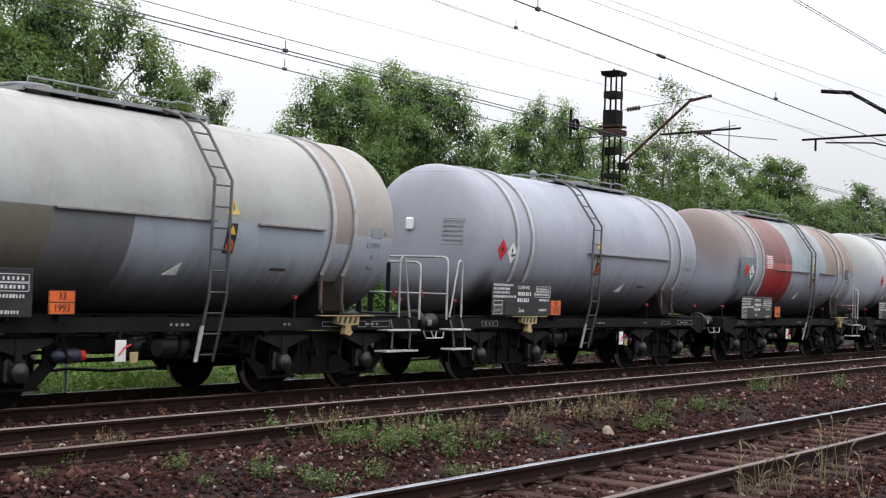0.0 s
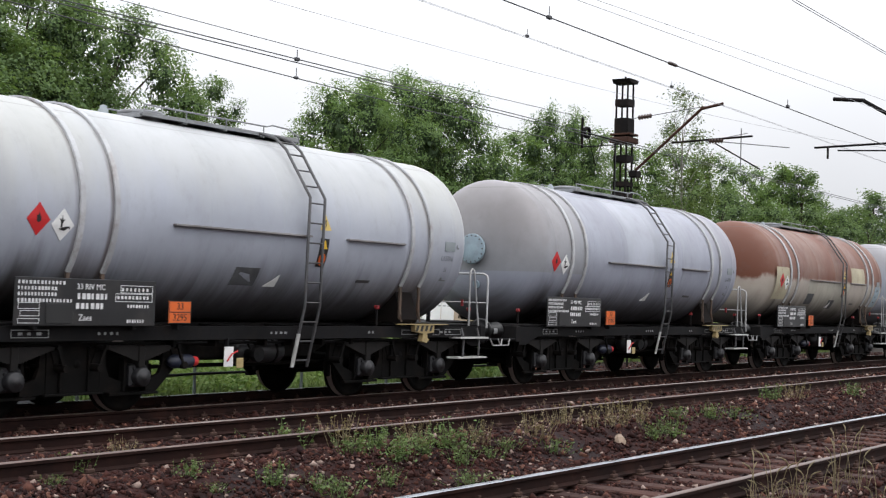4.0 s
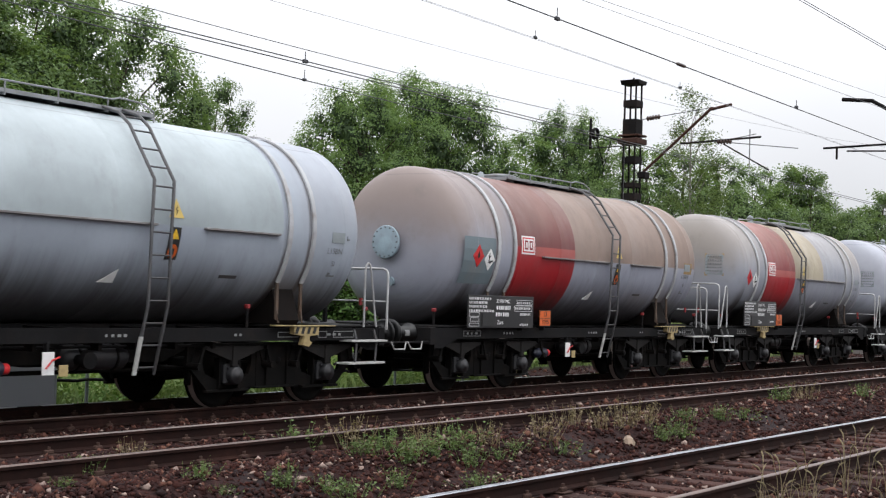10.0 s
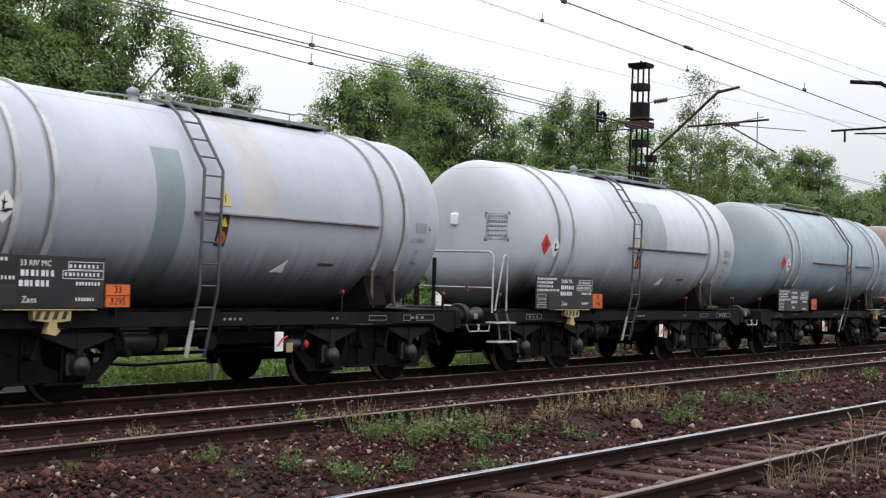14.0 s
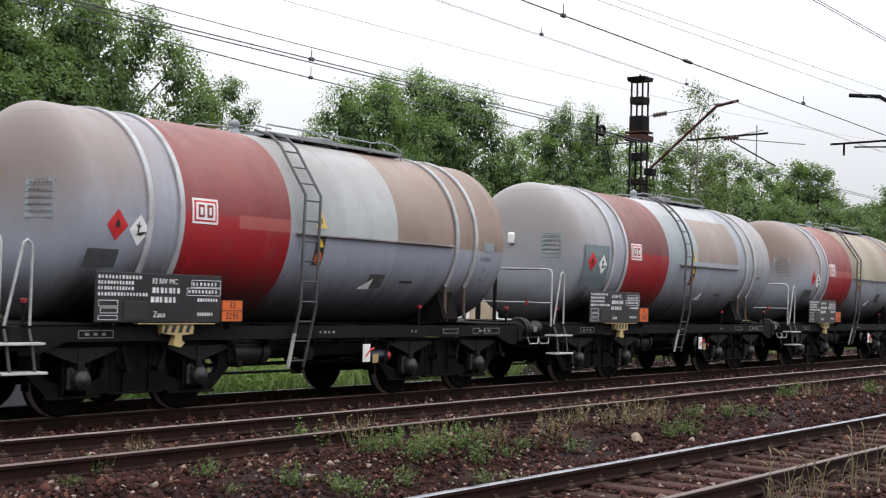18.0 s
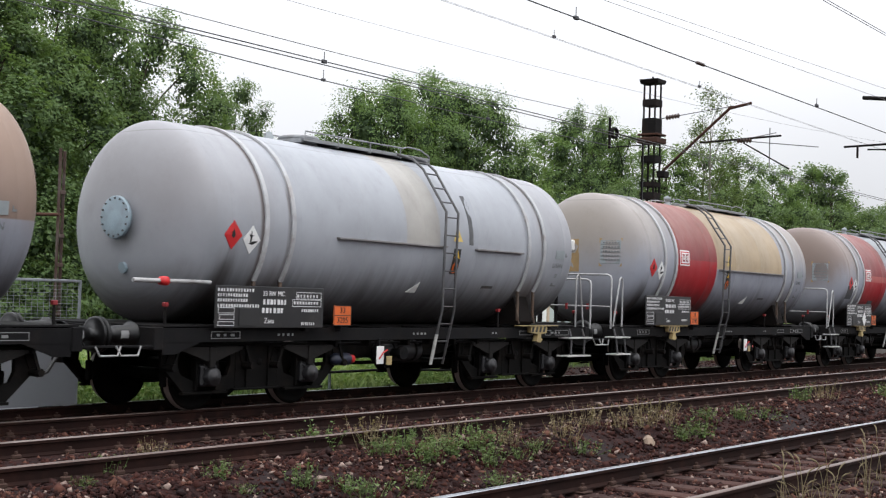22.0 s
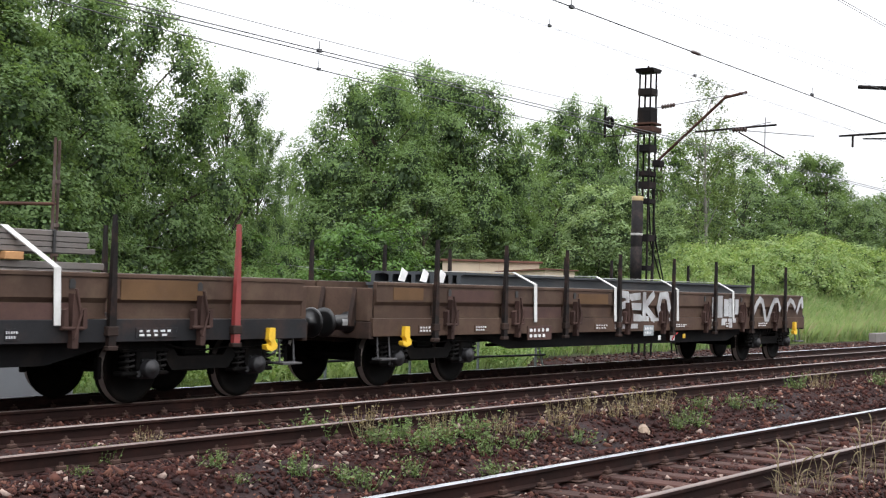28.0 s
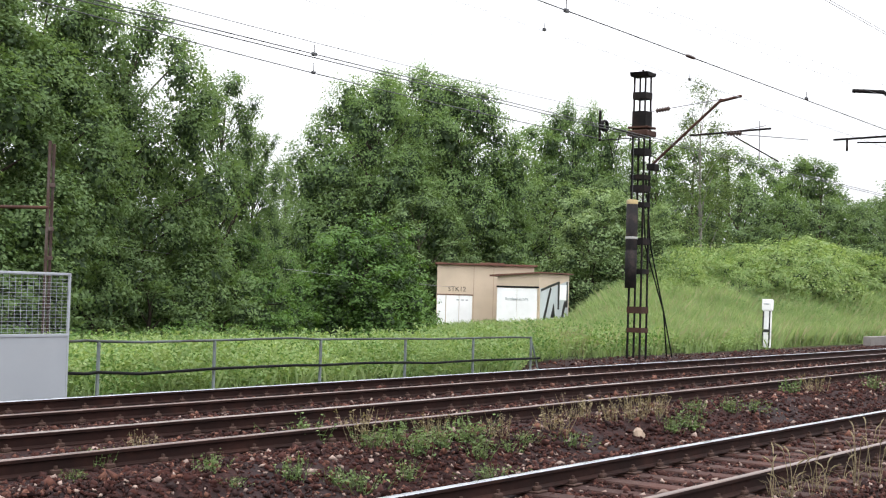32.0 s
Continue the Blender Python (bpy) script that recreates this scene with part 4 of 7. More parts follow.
    for x0, x1, z0, z1 in ((-4.6, -4.05, 1.0, 1.1), (3.1, 3.55, 1.01, 1.09), (4.0, 4.2, 1.0, 1.1), (4.35, 4.85, 1.0, 1.1)):
        for p, q, r, t in ((x0, x1, z0, z0 + 0.01), (x0, x1, z1 - 0.01, z1), (x0, x0 + 0.01, z0, z1), (x1 - 0.01, x1, z0, z1)):
            tags.box(p, q, -1.3045, -1.2985, r, t, 0.001)
    part("ruled_frame", tags, M_PALEMARK, w)
    # hook for road-rail transfer, yellow with black stripes
    cx = 3.62 if kind == 1 else -3.05
    hook = part("rope_hook", MB().prism([(cx - 0.28, 1.17), (cx + 0.28, 1.17), (cx + 0.27, 1.05), (cx + 0.07, 1.03), (cx + 0.08, 0.96), (cx + 0.13, 0.93), (cx + 0.06, 0.87), (cx - 0.08, 0.90), (cx - 0.04, 1.03), (cx - 0.27, 1.06)], "y", -1.40, -1.31), M_YELLOWDIRTY, w, "yellow rope hook with black stripes")
    st = MB()
    for i in range(4):
        x = cx - 0.22 + i * 0.13
        st.prism([(x, 1.165), (x + 0.06, 1.165), (x + 0.02, 1.065), (x - 0.04, 1.068)], "y", -1.404, -1.3995)
    part("stripe", st, M_BLACK, hook)
    part("hook_shelf", MB().box(cx - 0.7, cx + 0.65, -1.42, -1.30, 1.175, 1.19, 0.003), M_YELLOWDIRTY, w)
    # grab handles by the buffers
    for e in (-1, 1):
        part("coupler_grab", MB().tube([(e * 5.82, -1.30, 0.92), (e * 5.88, -1.32, 0.80), (e * 6.16, -1.32, 0.80), (e * 6.22, -1.30, 0.92)], 0.013, 6), M_RAILING, w)
        part("grab_bracket", MB().box(min(e * 5.60, e * 6.22), max(e * 5.60, e * 6.22), -1.30, -1.26, 0.90, 0.93, 0.004), M_FRAME, w)
        for k, x in enumerate((e * 5.3, e * 2.6)):
            pin = part("stanchion_pin", MB().cyl((x, -1.15, 1.15), (x, -1.15, 1.44), 0.022, 8), M_FRAME, w)
            part("pin_cap", MB().box(x - 0.035, x + 0.035, -1.185, -1.115, 1.42, 1.48, 0.01), M_DEEPRED, pin, "red cap")
    # ladder up the near side, bent over the shoulder of the tank
    lx = {1: 0.58, 2: -0.60, 3: -0.15}[kind]
    line = [Vector((lx - 0.02, -1.30, 0.54)), Vector((lx, -1.50, 1.45)), Vector((lx, -1.53, 3.06)), Vector((lx, -1.02, 3.79)), Vector((lx + 0.02, -0.78, 3.97)), Vector((lx + 0.02, -0.46, 4.06))]
    if kind == 3:
        line = [Vector((lx, -1.30, 0.54)), Vector((lx, -1.50, 1.45))] + [Vector((lx, -1.56 * math.cos(q), ZC + 1.56 * math.sin(q))) for q in np.linspace(0.1, 1.2, 8)]
    reach = [0.0]
    for p, q in zip(line[:-1], line[1:]):
        reach.append(reach[-1] + (q - p).length)
    def on_line(d):
        k = max(i for i in range(len(line) - 1) if reach[i] <= d)
        return line[k].lerp(line[k + 1], (d - reach[k]) / (reach[k + 1] - reach[k]))
    for dx in (-0.17, 0.17):
        part("stile", MB().tube([p + Vector((dx, 0, 0)) for p in line], 0.023, 7), M_LADDER, w)
    d = 0.10
    while d < reach[-1] - 0.35:
        p = on_line(d)
        part("rung", MB().cyl(p + Vector((-0.17, 0, 0)), p + Vector((0.17, 0, 0)), 0.013, 6), M_LADDER, w)
        d += 0.295
    part("ladder_foot", MB().prism([(-1.325, 0.54), (-1.30, 0.54), (-1.41, 1.04), (-1.435, 1.04)], "x", lx - 0.225, lx - 0.165), M_STEP, w, "white-painted foot of the ladder")
    # drip rails along the waist
    for x0, x1 in {1: ((-2.21, 0.55), (1.42, 2.90)), 2: ((-0.84, 3.12),), 3: ((-0.39, 2.85),)}[kind]:
        part("drip_rail", MB().box(x0, x1, -R - 0.06, -R + 0.03, 2.475, 2.505, 0.004), M_DRIP, w)
    # walkway on the crown
    wx0, wx1 = {1: (-1.92, 1.34), 2: (-0.5, 2.9), 3: (0.55, 3.0)}[kind]
    zt2 = ZC + R
    part("walkway", MB().box(wx0, wx1, -0.42, 0.42, zt2 + 0.03, zt2 + 0.05, 0.004), M_WALK, w)
    for y in (-0.43, 0.43):
        part("walkway_edge", MB().box(wx0, wx1, y - 0.012, y + 0.012, zt2 + 0.0, zt2 + 0.055, 0.003), M_WALK, w)
    for i in range(5):
        x = wx0 + (wx1 - wx0) * i / 4
        part("walkway_bracket", MB().box(x - 0.02, x + 0.02, -0.40, 0.40, zt2 - 0.02, zt2 + 0.028, 0.004), M_WALK, w)
    for s in (-0.44, 0.44):
        top = zt2 + 0.155
        part("walkway_rail", MB().tube([(wx0, s, zt2), (wx0 + 0.02, s, top), (wx1 - 0.75, s, top), (wx1 - 0.62, s, top + 0.035), (wx1 - 0.25, s, top + 0.02), (wx1, s, top - 0.07), (wx1 + 0.01, s, zt2 - 0.1)], 0.013, 6), M_WALK, w)
        for i in (1, 2, 3):
            x = wx0 + (wx1 - wx0) * i / 4
            part("rail_post", MB().cyl((x, s, zt2 - 0.03), (x, s, top), 0.011, 6), M_WALK, w)
    mh = wx0 + {1: 0.35, 2: 1.6, 3: 0.7}[kind]
    man = part("manhole", MB().lathe([(zt2 - 0.05, 0.30), (zt2 + 0.06, 0.30), (zt2 + 0.07, 0.33), (zt2 + 0.11, 0.33), (zt2 + 0.135, 0.2), (zt2 + 0.14, 0.001)], "z", 22, (mh, 0, 0)), M_WALK, w)
    part("clamp_ring", MB().tube([(mh + 0.3 * math.cos(a), 0.3 * math.sin(a), zt2 + 0.10) for a in np.linspace(0, 2 * math.pi, 13)], 0.02, 5), M_LADDER, man)
    vx2 = {1: -2.25, 2: -0.72, 3: 0.05}[kind]
    if kind == 1:
        prof = [(zt2 - 0.03, 0.07), (zt2 + 0.06, 0.07), (zt2 + 0.07, 0.05), (zt2 + 0.11, 0.05), (zt2 + 0.13, 0.001)]
    else:
        prof = [(zt2 - 0.03, 0.09), (zt2 + 0.04, 0.09), (zt2 + 0.05, 0.06), (zt2 + 0.12, 0.06), (zt2 + 0.13, 0.085), (zt2 + 0.18, 0.085), (zt2 + 0.22, 0.03), (zt2 + 0.23, 0.001)]
    part("vent_valve", MB().lathe(prof, "z", 16, (vx2, 0, 0)), M_LIDGREY, w)
    if kind != 1:
        part("guard_loop", MB().tube([(vx2 - 0.9, 0, zt2), (vx2 - 0.8, 0, zt2 + 0.06), (vx2 - 0.1, 0, zt2 + 0.09), (vx2 + 0.3, -0.1, zt2 + 0.17), (vx2 + 0.5, -0.3, zt2 + 0.12)], 0.013, 6), M_WALK, w)
    # placards on the barrel
    sx = {1: -4.37, 2: -4.15, 3: -4.40}[kind]
    dia = [(-0.17, 0), (0, -0.2), (0.17, 0), (0, 0.2)]
    d1 = part("placard", on_side(sx, 2.42, dia), M_RED, w, "red diamond placard with a black flame")
    part("flame", on_side(sx, 2.43, [(-0.03, -0.03), (0.0, -0.05), (0.035, -0.03), (0.03, 0.02), (0.0, 0.075), (-0.012, 0.03), (-0.03, 0.04)], 0.009), M_BLACK, d1)
    sx2 = sx + (0.45 if kind == 3 else 0.365)
    d2 = part("placard", on_side(sx2, 2.37, dia), M_WHITE, w, "white diamond placard with a black tree and fish")
    tree = on_side(sx2 - 0.02, 2.40, [(-0.015, -0.06), (0.012, -0.06), (0.012, 0.0), (0.05, 0.04), (0.01, 0.03), (0.0, 0.09), (-0.01, 0.03), (-0.04, 0.05), (-0.015, 0.0)], 0.009)
    t2 = on_side(sx2 + 0.02, 2.32, [(-0.08, 0.0), (0.0, -0.02), (0.07, 0.02), (0.09, 0.0), (0.08, 0.04), (0.0, 0.03)], 0.009)
    tree.add(t2.v, t2.f)
    part("tree_and_fish", tree, M_BLACK, d2)
    # warning signs beside the ladder
    wx = lx + (0.52 if kind == 3 else 0.33)
    tri = part("warning_triangle", on_side(wx, 2.70, [(-0.13, -0.1), (0.13, -0.1), (0.0, 0.15)]), M_YELLOWPALE, w, "yellow high-voltage warning triangle")
    part("flash", on_side(wx, 2.70, [(-0.01, -0.06), (0.02, 0.0), (-0.005, 0.0), (0.015, 0.06), (-0.02, 0.01), (0.0, 0.0)], 0.009), M_BLACK, tri)
    wp = part("warning_panel", on_side(wx, 2.26, rect(0.2, 0.44, 4)), M_BLACK, w, "black warning panel with yellow triangle and orange sign")
    part("panel_triangle", on_side(wx, 2.38, [(-0.075, -0.06), (0.075, -0.06), (0.0, 0.075)], 0.010), M_YELLOW, wp)
    part("panel_sign", on_side(wx, 2.16, [(0.08 * math.cos(a), 0.1 * math.sin(a)) for a in np.linspace(0, 2 * math.pi, 13)[:-1]], 0.010), M_ORANGE, wp)
    part("panel_bar", on_side(wx, 2.16, rect(0.05, 0.08), 0.014), M_BLACK, wp)
    # test-date panel and letter bars at the rear end
    part("test_panel", on_side(4.25, 2.52, rect(0.3, 0.16, 2)), M_LIDGREY, w)
    rows = MB()
    for dx, z, wd, h in ((0.23, 2.5, 0.06, 0.08), (0.0, 1.94, 0.18, 0.07)):
        q = on_side(4.25 + dx, z, rect(wd, h * 0.35), 0.005)
        rows.add(q.v, q.f)
        q = on_side(4.25 + dx - wd * 0.3, z + 0.03, rect(wd * 0.3, h * 0.6), 0.005)
        rows.add(q.v, q.f)
    part("lettering", bent_letters("L15BN", 0.125, 4.2, 2.31, M_WRITING), None, w)
    part("lettering", bent_letters("SI", 0.115, 4.22, 2.12, M_WRITING), None, w)
    part("small_writing", rows, M_WRITING, w)
    part("load_triangle", on_side(0.0 if kind == 1 else 1.1, 1.78, [(-0.14, -0.07), (0.12, -0.07), (0.12, 0.14)]), M_WHITE, w)
    part("small_writing", on_side(2.1, 1.86, rect(0.34, 0.05)), M_LADDER, w)
    # ends
    de = FORM[kind][0] - dome(0, kind)
    if kind == 1:
        part("end_cover", MB().lathe([(de - 0.12, 0.001), (de - 0.12, 0.285), (de - 0.115, 0.295), (de - 0.075, 0.30), (de - 0.075, 0.22), (de + 0.15, 0.22)], "x", 32, (0, 0, 2.62)), M_FLANGE, w, "round bolted cover on the tank end")
        bolts = MB()
        for i in range(16):
            a = 2 * math.pi * i / 16
            bolts.cyl((de - 0.135, 0.262 * math.cos(a), 2.62 + 0.262 * math.sin(a)), (de - 0.07, 0.262 * math.cos(a), 2.62 + 0.262 * math.sin(a)), 0.014, 6)
        part("bolt_ring", bolts, M_LADDER, w)
        part("gauge_plate", on_end(-0.05, 1.93, [(0.07 * math.cos(a), 0.08 * math.sin(a)) for a in np.linspace(0, 2 * math.pi, 11)[:-1]], kind, 0.05), M_FLANGE, w)
        e = 1
    else:
        py = -0.74
        part("label_panel", on_end(py, 2.72, rect(0.44, 0.50), kind, 0.008), M_LIDGREY, w, "grey label panel with rows of small writing")
        lines = MB()
        for i in range(5):
            for a, b, _ in dashes(py - 0.19, py + 0.19, 0, 6, 0.3):
                q = on_end((a + b) / 2, 2.92 - i * 0.09, rect(b - a, 0.028), kind, 0.011)
                lines.add(q.v, q.f)
        for i in range(7):
            q = on_end(py, 2.96 - i * 0.08, rect(0.42, 0.008), kind, 0.010)
            lines.add(q.v, q.f)
        part("small_writing", lines, M_WRITING, w)
        part("lid_box", MB().box(de - 0.06, de + 0.06, 0.10, 0.26, 2.74, 2.98, 0.03), M_WHITE, w, "white box with rounded corners on the tank end")
        e = -1
    # platform end: handrails, steps, lateral rails
    x = e * (5.68 if kind == 1 else 5.76)
    rt = 2.10 if kind == 1 else 2.22
    rail = MB().tube([(x, -1.30, 1.12), (x, -1.30, rt - 0.10), (x, -1.275, rt - 0.03), (x, -1.20, rt), (x, 1.20, rt), (x, 1.275, rt - 0.03), (x, 1.30, rt - 0.10), (x, 1.30, 1.12)], 0.02, 8)
    rail.tube([(x, -1.30, 1.57), (x, 1.30, 1.57)], 0.014, 6)
    part("end_railing", rail, M_RAILING, w)
    part("railing_post", MB().box(x - 0.04, x + 0.04, 0.35, 0.43, 1.2, 2.2, 0.008), M_FRAME, w)
    part("railing_post", MB().box(x - 0.03, x + 0.03, -0.03, 0.03, 1.2, 2.1, 0.006), M_FRAME, w)
    x2 = e * (5.05 if kind == 1 else 5.34)
    part("grab_rail", MB().tube([(x2, -1.33, 1.16), (x2, -1.33, 2.06), (x2 + 0.02 * e, -1.33, 2.13), (x2 + 0.07 * e, -1.33, 2.17), (x2 + 0.12 * e, -1.33, 2.14), (x2 + 0.145 * e, -1.33, 2.05), (x2 + 0.34 * e, -1.31, 1.16)], 0.018, 8), M_RAILING, w)
    xs, hs = (e * 5.05, 0.45) if kind == 1 else (e * 5.53, 0.32)
    for z, dx in ((0.965, 0), (0.62, -0.05)):
        part("step", MB().box(xs - hs + dx * e, xs + hs + dx * e, -1.47, -1.22, z - 0.03, z, 0.004), M_STEP, w, "foot step with a white edge")
    for d in (-0.55 * hs, 0.55 * hs):
        part("step_hanger", MB().tube([(xs + d, -1.34, 1.12), (xs + d, -1.40, 0.95), (xs + d - 0.05 * e, -1.42, 0.60)], 0.02, 6), M_LADDER, w)
    for y in (-0.75, 0.55):
        part("cock_handle", MB().cyl((x, y, 1.5), (x, y, 1.62), 0.03, 8), M_DEEPRED, w, "small red cock handle on the railing")
    part("brake_wheel", MB().lathe([(x - 0.05, 0.17), (x - 0.03, 0.19), (x - 0.01, 0.17), (x - 0.03, 0.155), (x - 0.05, 0.17)], "x", 18, (0, 0.7, 1.85)).cyl((x, 0.7, 1.2), (x, 0.7, 1.85), 0.02, 6), M_FRAME, w)
    return w


GREY, PALE, WHITE_, RED_, DEEP = (0.285, 0.30, 0.355), (0.325, 0.365, 0.42), (0.35, 0.37, 0.425), (0.30, 0.007, 0.013), (0.145, 0.028, 0.027)
TAN, BROWN, SALMON, BLUE_ = (0.27, 0.215, 0.155), (0.19, 0.13, 0.10), (0.36, 0.075, 0.065), (0.25, 0.315, 0.35)
DEEPER = (0.205, 0.018, 0.022)
BAND = ((-3.28, -0.95, 0, 9, RED_), (-3.28, -0.95, 2.66, 9, DEEP))
BAND2 = ((-3.28, -0.95, 0, 9, RED_), (-3.28, -0.95, 2.66, 9, DEEPER))
STRIPE = ((-2.45, -0.95, 2.50, 2.68, SALMON),)
REAR = (0.235, 0.17, 0.14)
# centre at the start, kind, base, patches, crown dust, end dust, grime, dust colour, hazard number, label
SCHEMES = [
    (12.70, 1, PALE, ((-3.2, -0.9, 0, 2.5, (0.140, 0.150, 0.158)), (-9, 3.14, 2.5, 9, (0.312, 0.322, 0.318)), (3.14, 3.66, 2.3, 9, (0.252, 0.208, 0.198)), (3.66, 9, 2.45, 9, (0.29, 0.262, 0.254)), (-9, -2.2, 0, 2.5, (0.133, 0.126, 0.098))), 0.35, 0.3, 0.3, (0.308, 0.282, 0.236), "1993", "pale grey and cream tank wagon with darker repainted patches"),
    (24.97, 2, GREY, (), 0.0, 0.1, 0.22, BROWN, "1993", "plain light grey tank wagon with a front platform"),
    (37.35, 1, GREY, BAND + ((-3.0, -0.95, 2.50, 2.68, SALMON), (-0.95, 2.0, 2.5, 9, BLUE_), (2.0, 9, 2.5, 9, REAR)), 0.4, 0.6, 0.3, BROWN, "3295", "grey tank wagon with a broad red band and brown dusty ends"),
    (49.65, 1, WHITE_, (), 0.3, 0.15, 0.22, (0.40, 0.38, 0.27), "3295", "light grey tank wagon with a faint yellow patch"),
    (61.95, 1, GREY, ((-1.3, 1.2, 2.5, 9, WHITE_), (-9, -3.2, 2.2, 9, (0.266, 0.273, 0.294))), 0.1, 0.15, 0.25, BROWN, "3295", "light grey tank wagon with a paler repainted panel"),
    (74.25, 1, (0.42, 0.375, 0.32), ((1.7, 3.0, 2.5, 3.0, (0.322, 0.294, 0.238)), (-2.2, 1.4, 1.6, 2.5, (0.406, 0.385, 0.322))), 0.97, 0.35, 0.3, (0.125, 0.033, 0.0115), "1993", "cream tank wagon stained rust brown over its upper half"),
    (86.68, 1, GREY, (), 0.3, 0.1, 0.2, (0.30, 0.265, 0.22), "3295", "light grey tank wagon with beige stains on the crown"),
    (99.03, 1, PALE, ((-2.9, 3.0, 2.5, 9, (0.34, 0.39, 0.41)),), 0.05, 0.15, 0.2, BROWN, "3295", "pale bluish grey tank wagon with a bolted end cover"),
    (111.52, 1, GREY, BAND + STRIPE + ((-0.95, 9, 2.5, 9, REAR),), 0.5, 0.5, 0.35, BROWN, "3295", "brown-stained grey tank wagon with a broad red band"),
    (123.70, 2, (0.278, 0.292, 0.335), BAND2 + STRIPE + ((-0.95, 1.3, 2.5, 9, (0.36, 0.31, 0.22)),), 0.35, 0.35, 0.3, TAN, "3295", "grey tank wagon with red band and yellowish repainted panel"),
    (136.00, 2, WHITE_, ((-1.5, -1.0, 1.0, 3.3, (0.20, 0.25, 0.27)), (0.1, 0.8, 2.5, 9, (0.37, 0.365, 0.36))), 0.0, 0.1, 0.15, BROWN, "3295", "clean light grey tank wagon with a front platform"),
    (148.38, 2, (0.42, 0.445, 0.49), ((-0.3, 1.0, 2.45, 3.5, (0.25, 0.28, 0.30)),), 0.0, 0.1, 0.15, BROWN, "3295", "light grey tank wagon with a darker grey panel"),
    (160.75, 1, (0.235, 0.30, 0.345), (), 0.12, 0.1, 0.2, TAN, "3295", "blue-grey tank wagon with a bolted end cover"),
    (173.08, 2, GREY, BAND2 + ((-2.0, -0.95, 2.50, 2.68, SALMON), (-0.95, 0.3, 2.5, 9, (0.308, 0.329, 0.336)), (0.3, 1.6, 2.5, 9, (0.350, 0.371, 0.378)), (1.6, 9, 2.45, 9, REAR)), 0.35, 0.6, 0.3, BROWN, "3295", "grey tank wagon with red band and brown rear end"),
    (185.50, 3, (0.278, 0.292, 0.335), BAND + ((-0.95, 0.6, 2.5, 9, (0.280, 0.322, 0.343)), (0.6, 2.9, 2.6, 3.6, (0.24, 0.19, 0.165)), (-0.95, 2.6, 3.6, 9, (0.350, 0.364, 0.378))), 0.12, 0.3, 0.25, TAN, "3295", "grey tank wagon with bright red band and a blue-grey patch"),
    (197.87, 2, (0.278, 0.292, 0.335), BAND2 + STRIPE + ((-0.95, 2.4, 2.5, 9, (0.30, 0.26, 0.19)), (2.4, 9, 2.4, 9, REAR)), 0.4, 0.6, 0.3, (0.210, 0.133, 0.091), "3295", "grey tank wagon with red band and beige panel"),
    (210.24, 1, (0.301, 0.315, 0.343), ((-0.5, 0.4, 2.5, 9, (0.315, 0.301, 0.280)),), 0.0, 0.15, 0.2, BROWN, "3295", "light grey tank wagon with a beige stripe over the crown"),
    (222.52, 2, (0.278, 0.292, 0.335), BAND2 + ((-0.95, 3.0, 2.5, 9, (0.36, 0.275, 0.175)),), 0.3, 0.4, 0.3, TAN, "3295", "grey tank wagon with red band and ochre panel"),
    (235.00, 2, (0.278, 0.292, 0.335), BAND2 + STRIPE + ((-0.95, 2.3, 2.5, 9, (0.30, 0.36, 0.40)), (2.3, 9, 2.4, 9, REAR)), 0.35, 0.75, 0.35, BROWN, "3295", "grey tank wagon with red band, pale blue panel and brown rear"),
]
TANKS = []


def build_tank_wagons():
    made = {}
    for i, (x, kind, base, patches, top, ends, grime, dust, code, label) in enumerate(SCHEMES):
        if kind in made:
            w = copy_thing(made[kind], pose(x, 14.29, 0))
        else:
            w = build_tank_wagon(kind, "3295")
            w.matrix_basis = pose(x, 14.29, 0)
        patches = tuple((FORM[kind][4][1] + 0.03, *p[1:]) if p[0] == BAND[0][0] else p for p in patches)
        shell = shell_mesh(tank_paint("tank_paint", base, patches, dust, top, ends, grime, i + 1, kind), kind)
        TANKS.append((w, x, kind, shell, patches))
        made.setdefault(kind, w)
        tagged(w, label)
    for w, x, kind, shell, patches in TANKS:
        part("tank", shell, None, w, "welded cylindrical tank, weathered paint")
        if patches and patches[0][4] == RED_:
            lx, mz = {1: -2.72, 2: -2.66, 3: -2.50}[kind], 2.69
            lg = part("owner_mark", on_side(lx, mz, rect(0.47, 0.34, 3), 0.004), M_WHITE, w, "white square plate with red rim and emblem on the band")
            part("mark_rim", on_side(lx, mz, rect(0.41, 0.28, 3), 0.007), M_RED, lg)
            part("mark_field", on_side(lx, mz, rect(0.35, 0.23, 3), 0.010), M_WHITE, lg)
            for d in (-0.08, 0.08):
                em = part("mark_emblem", on_side(lx + d, mz, rect(0.11, 0.17, 2), 0.013), M_DEEPRED, lg)
                part("mark_core", on_side(lx + d, mz, rect(0.045, 0.10, 2), 0.016), M_WHITE, em)


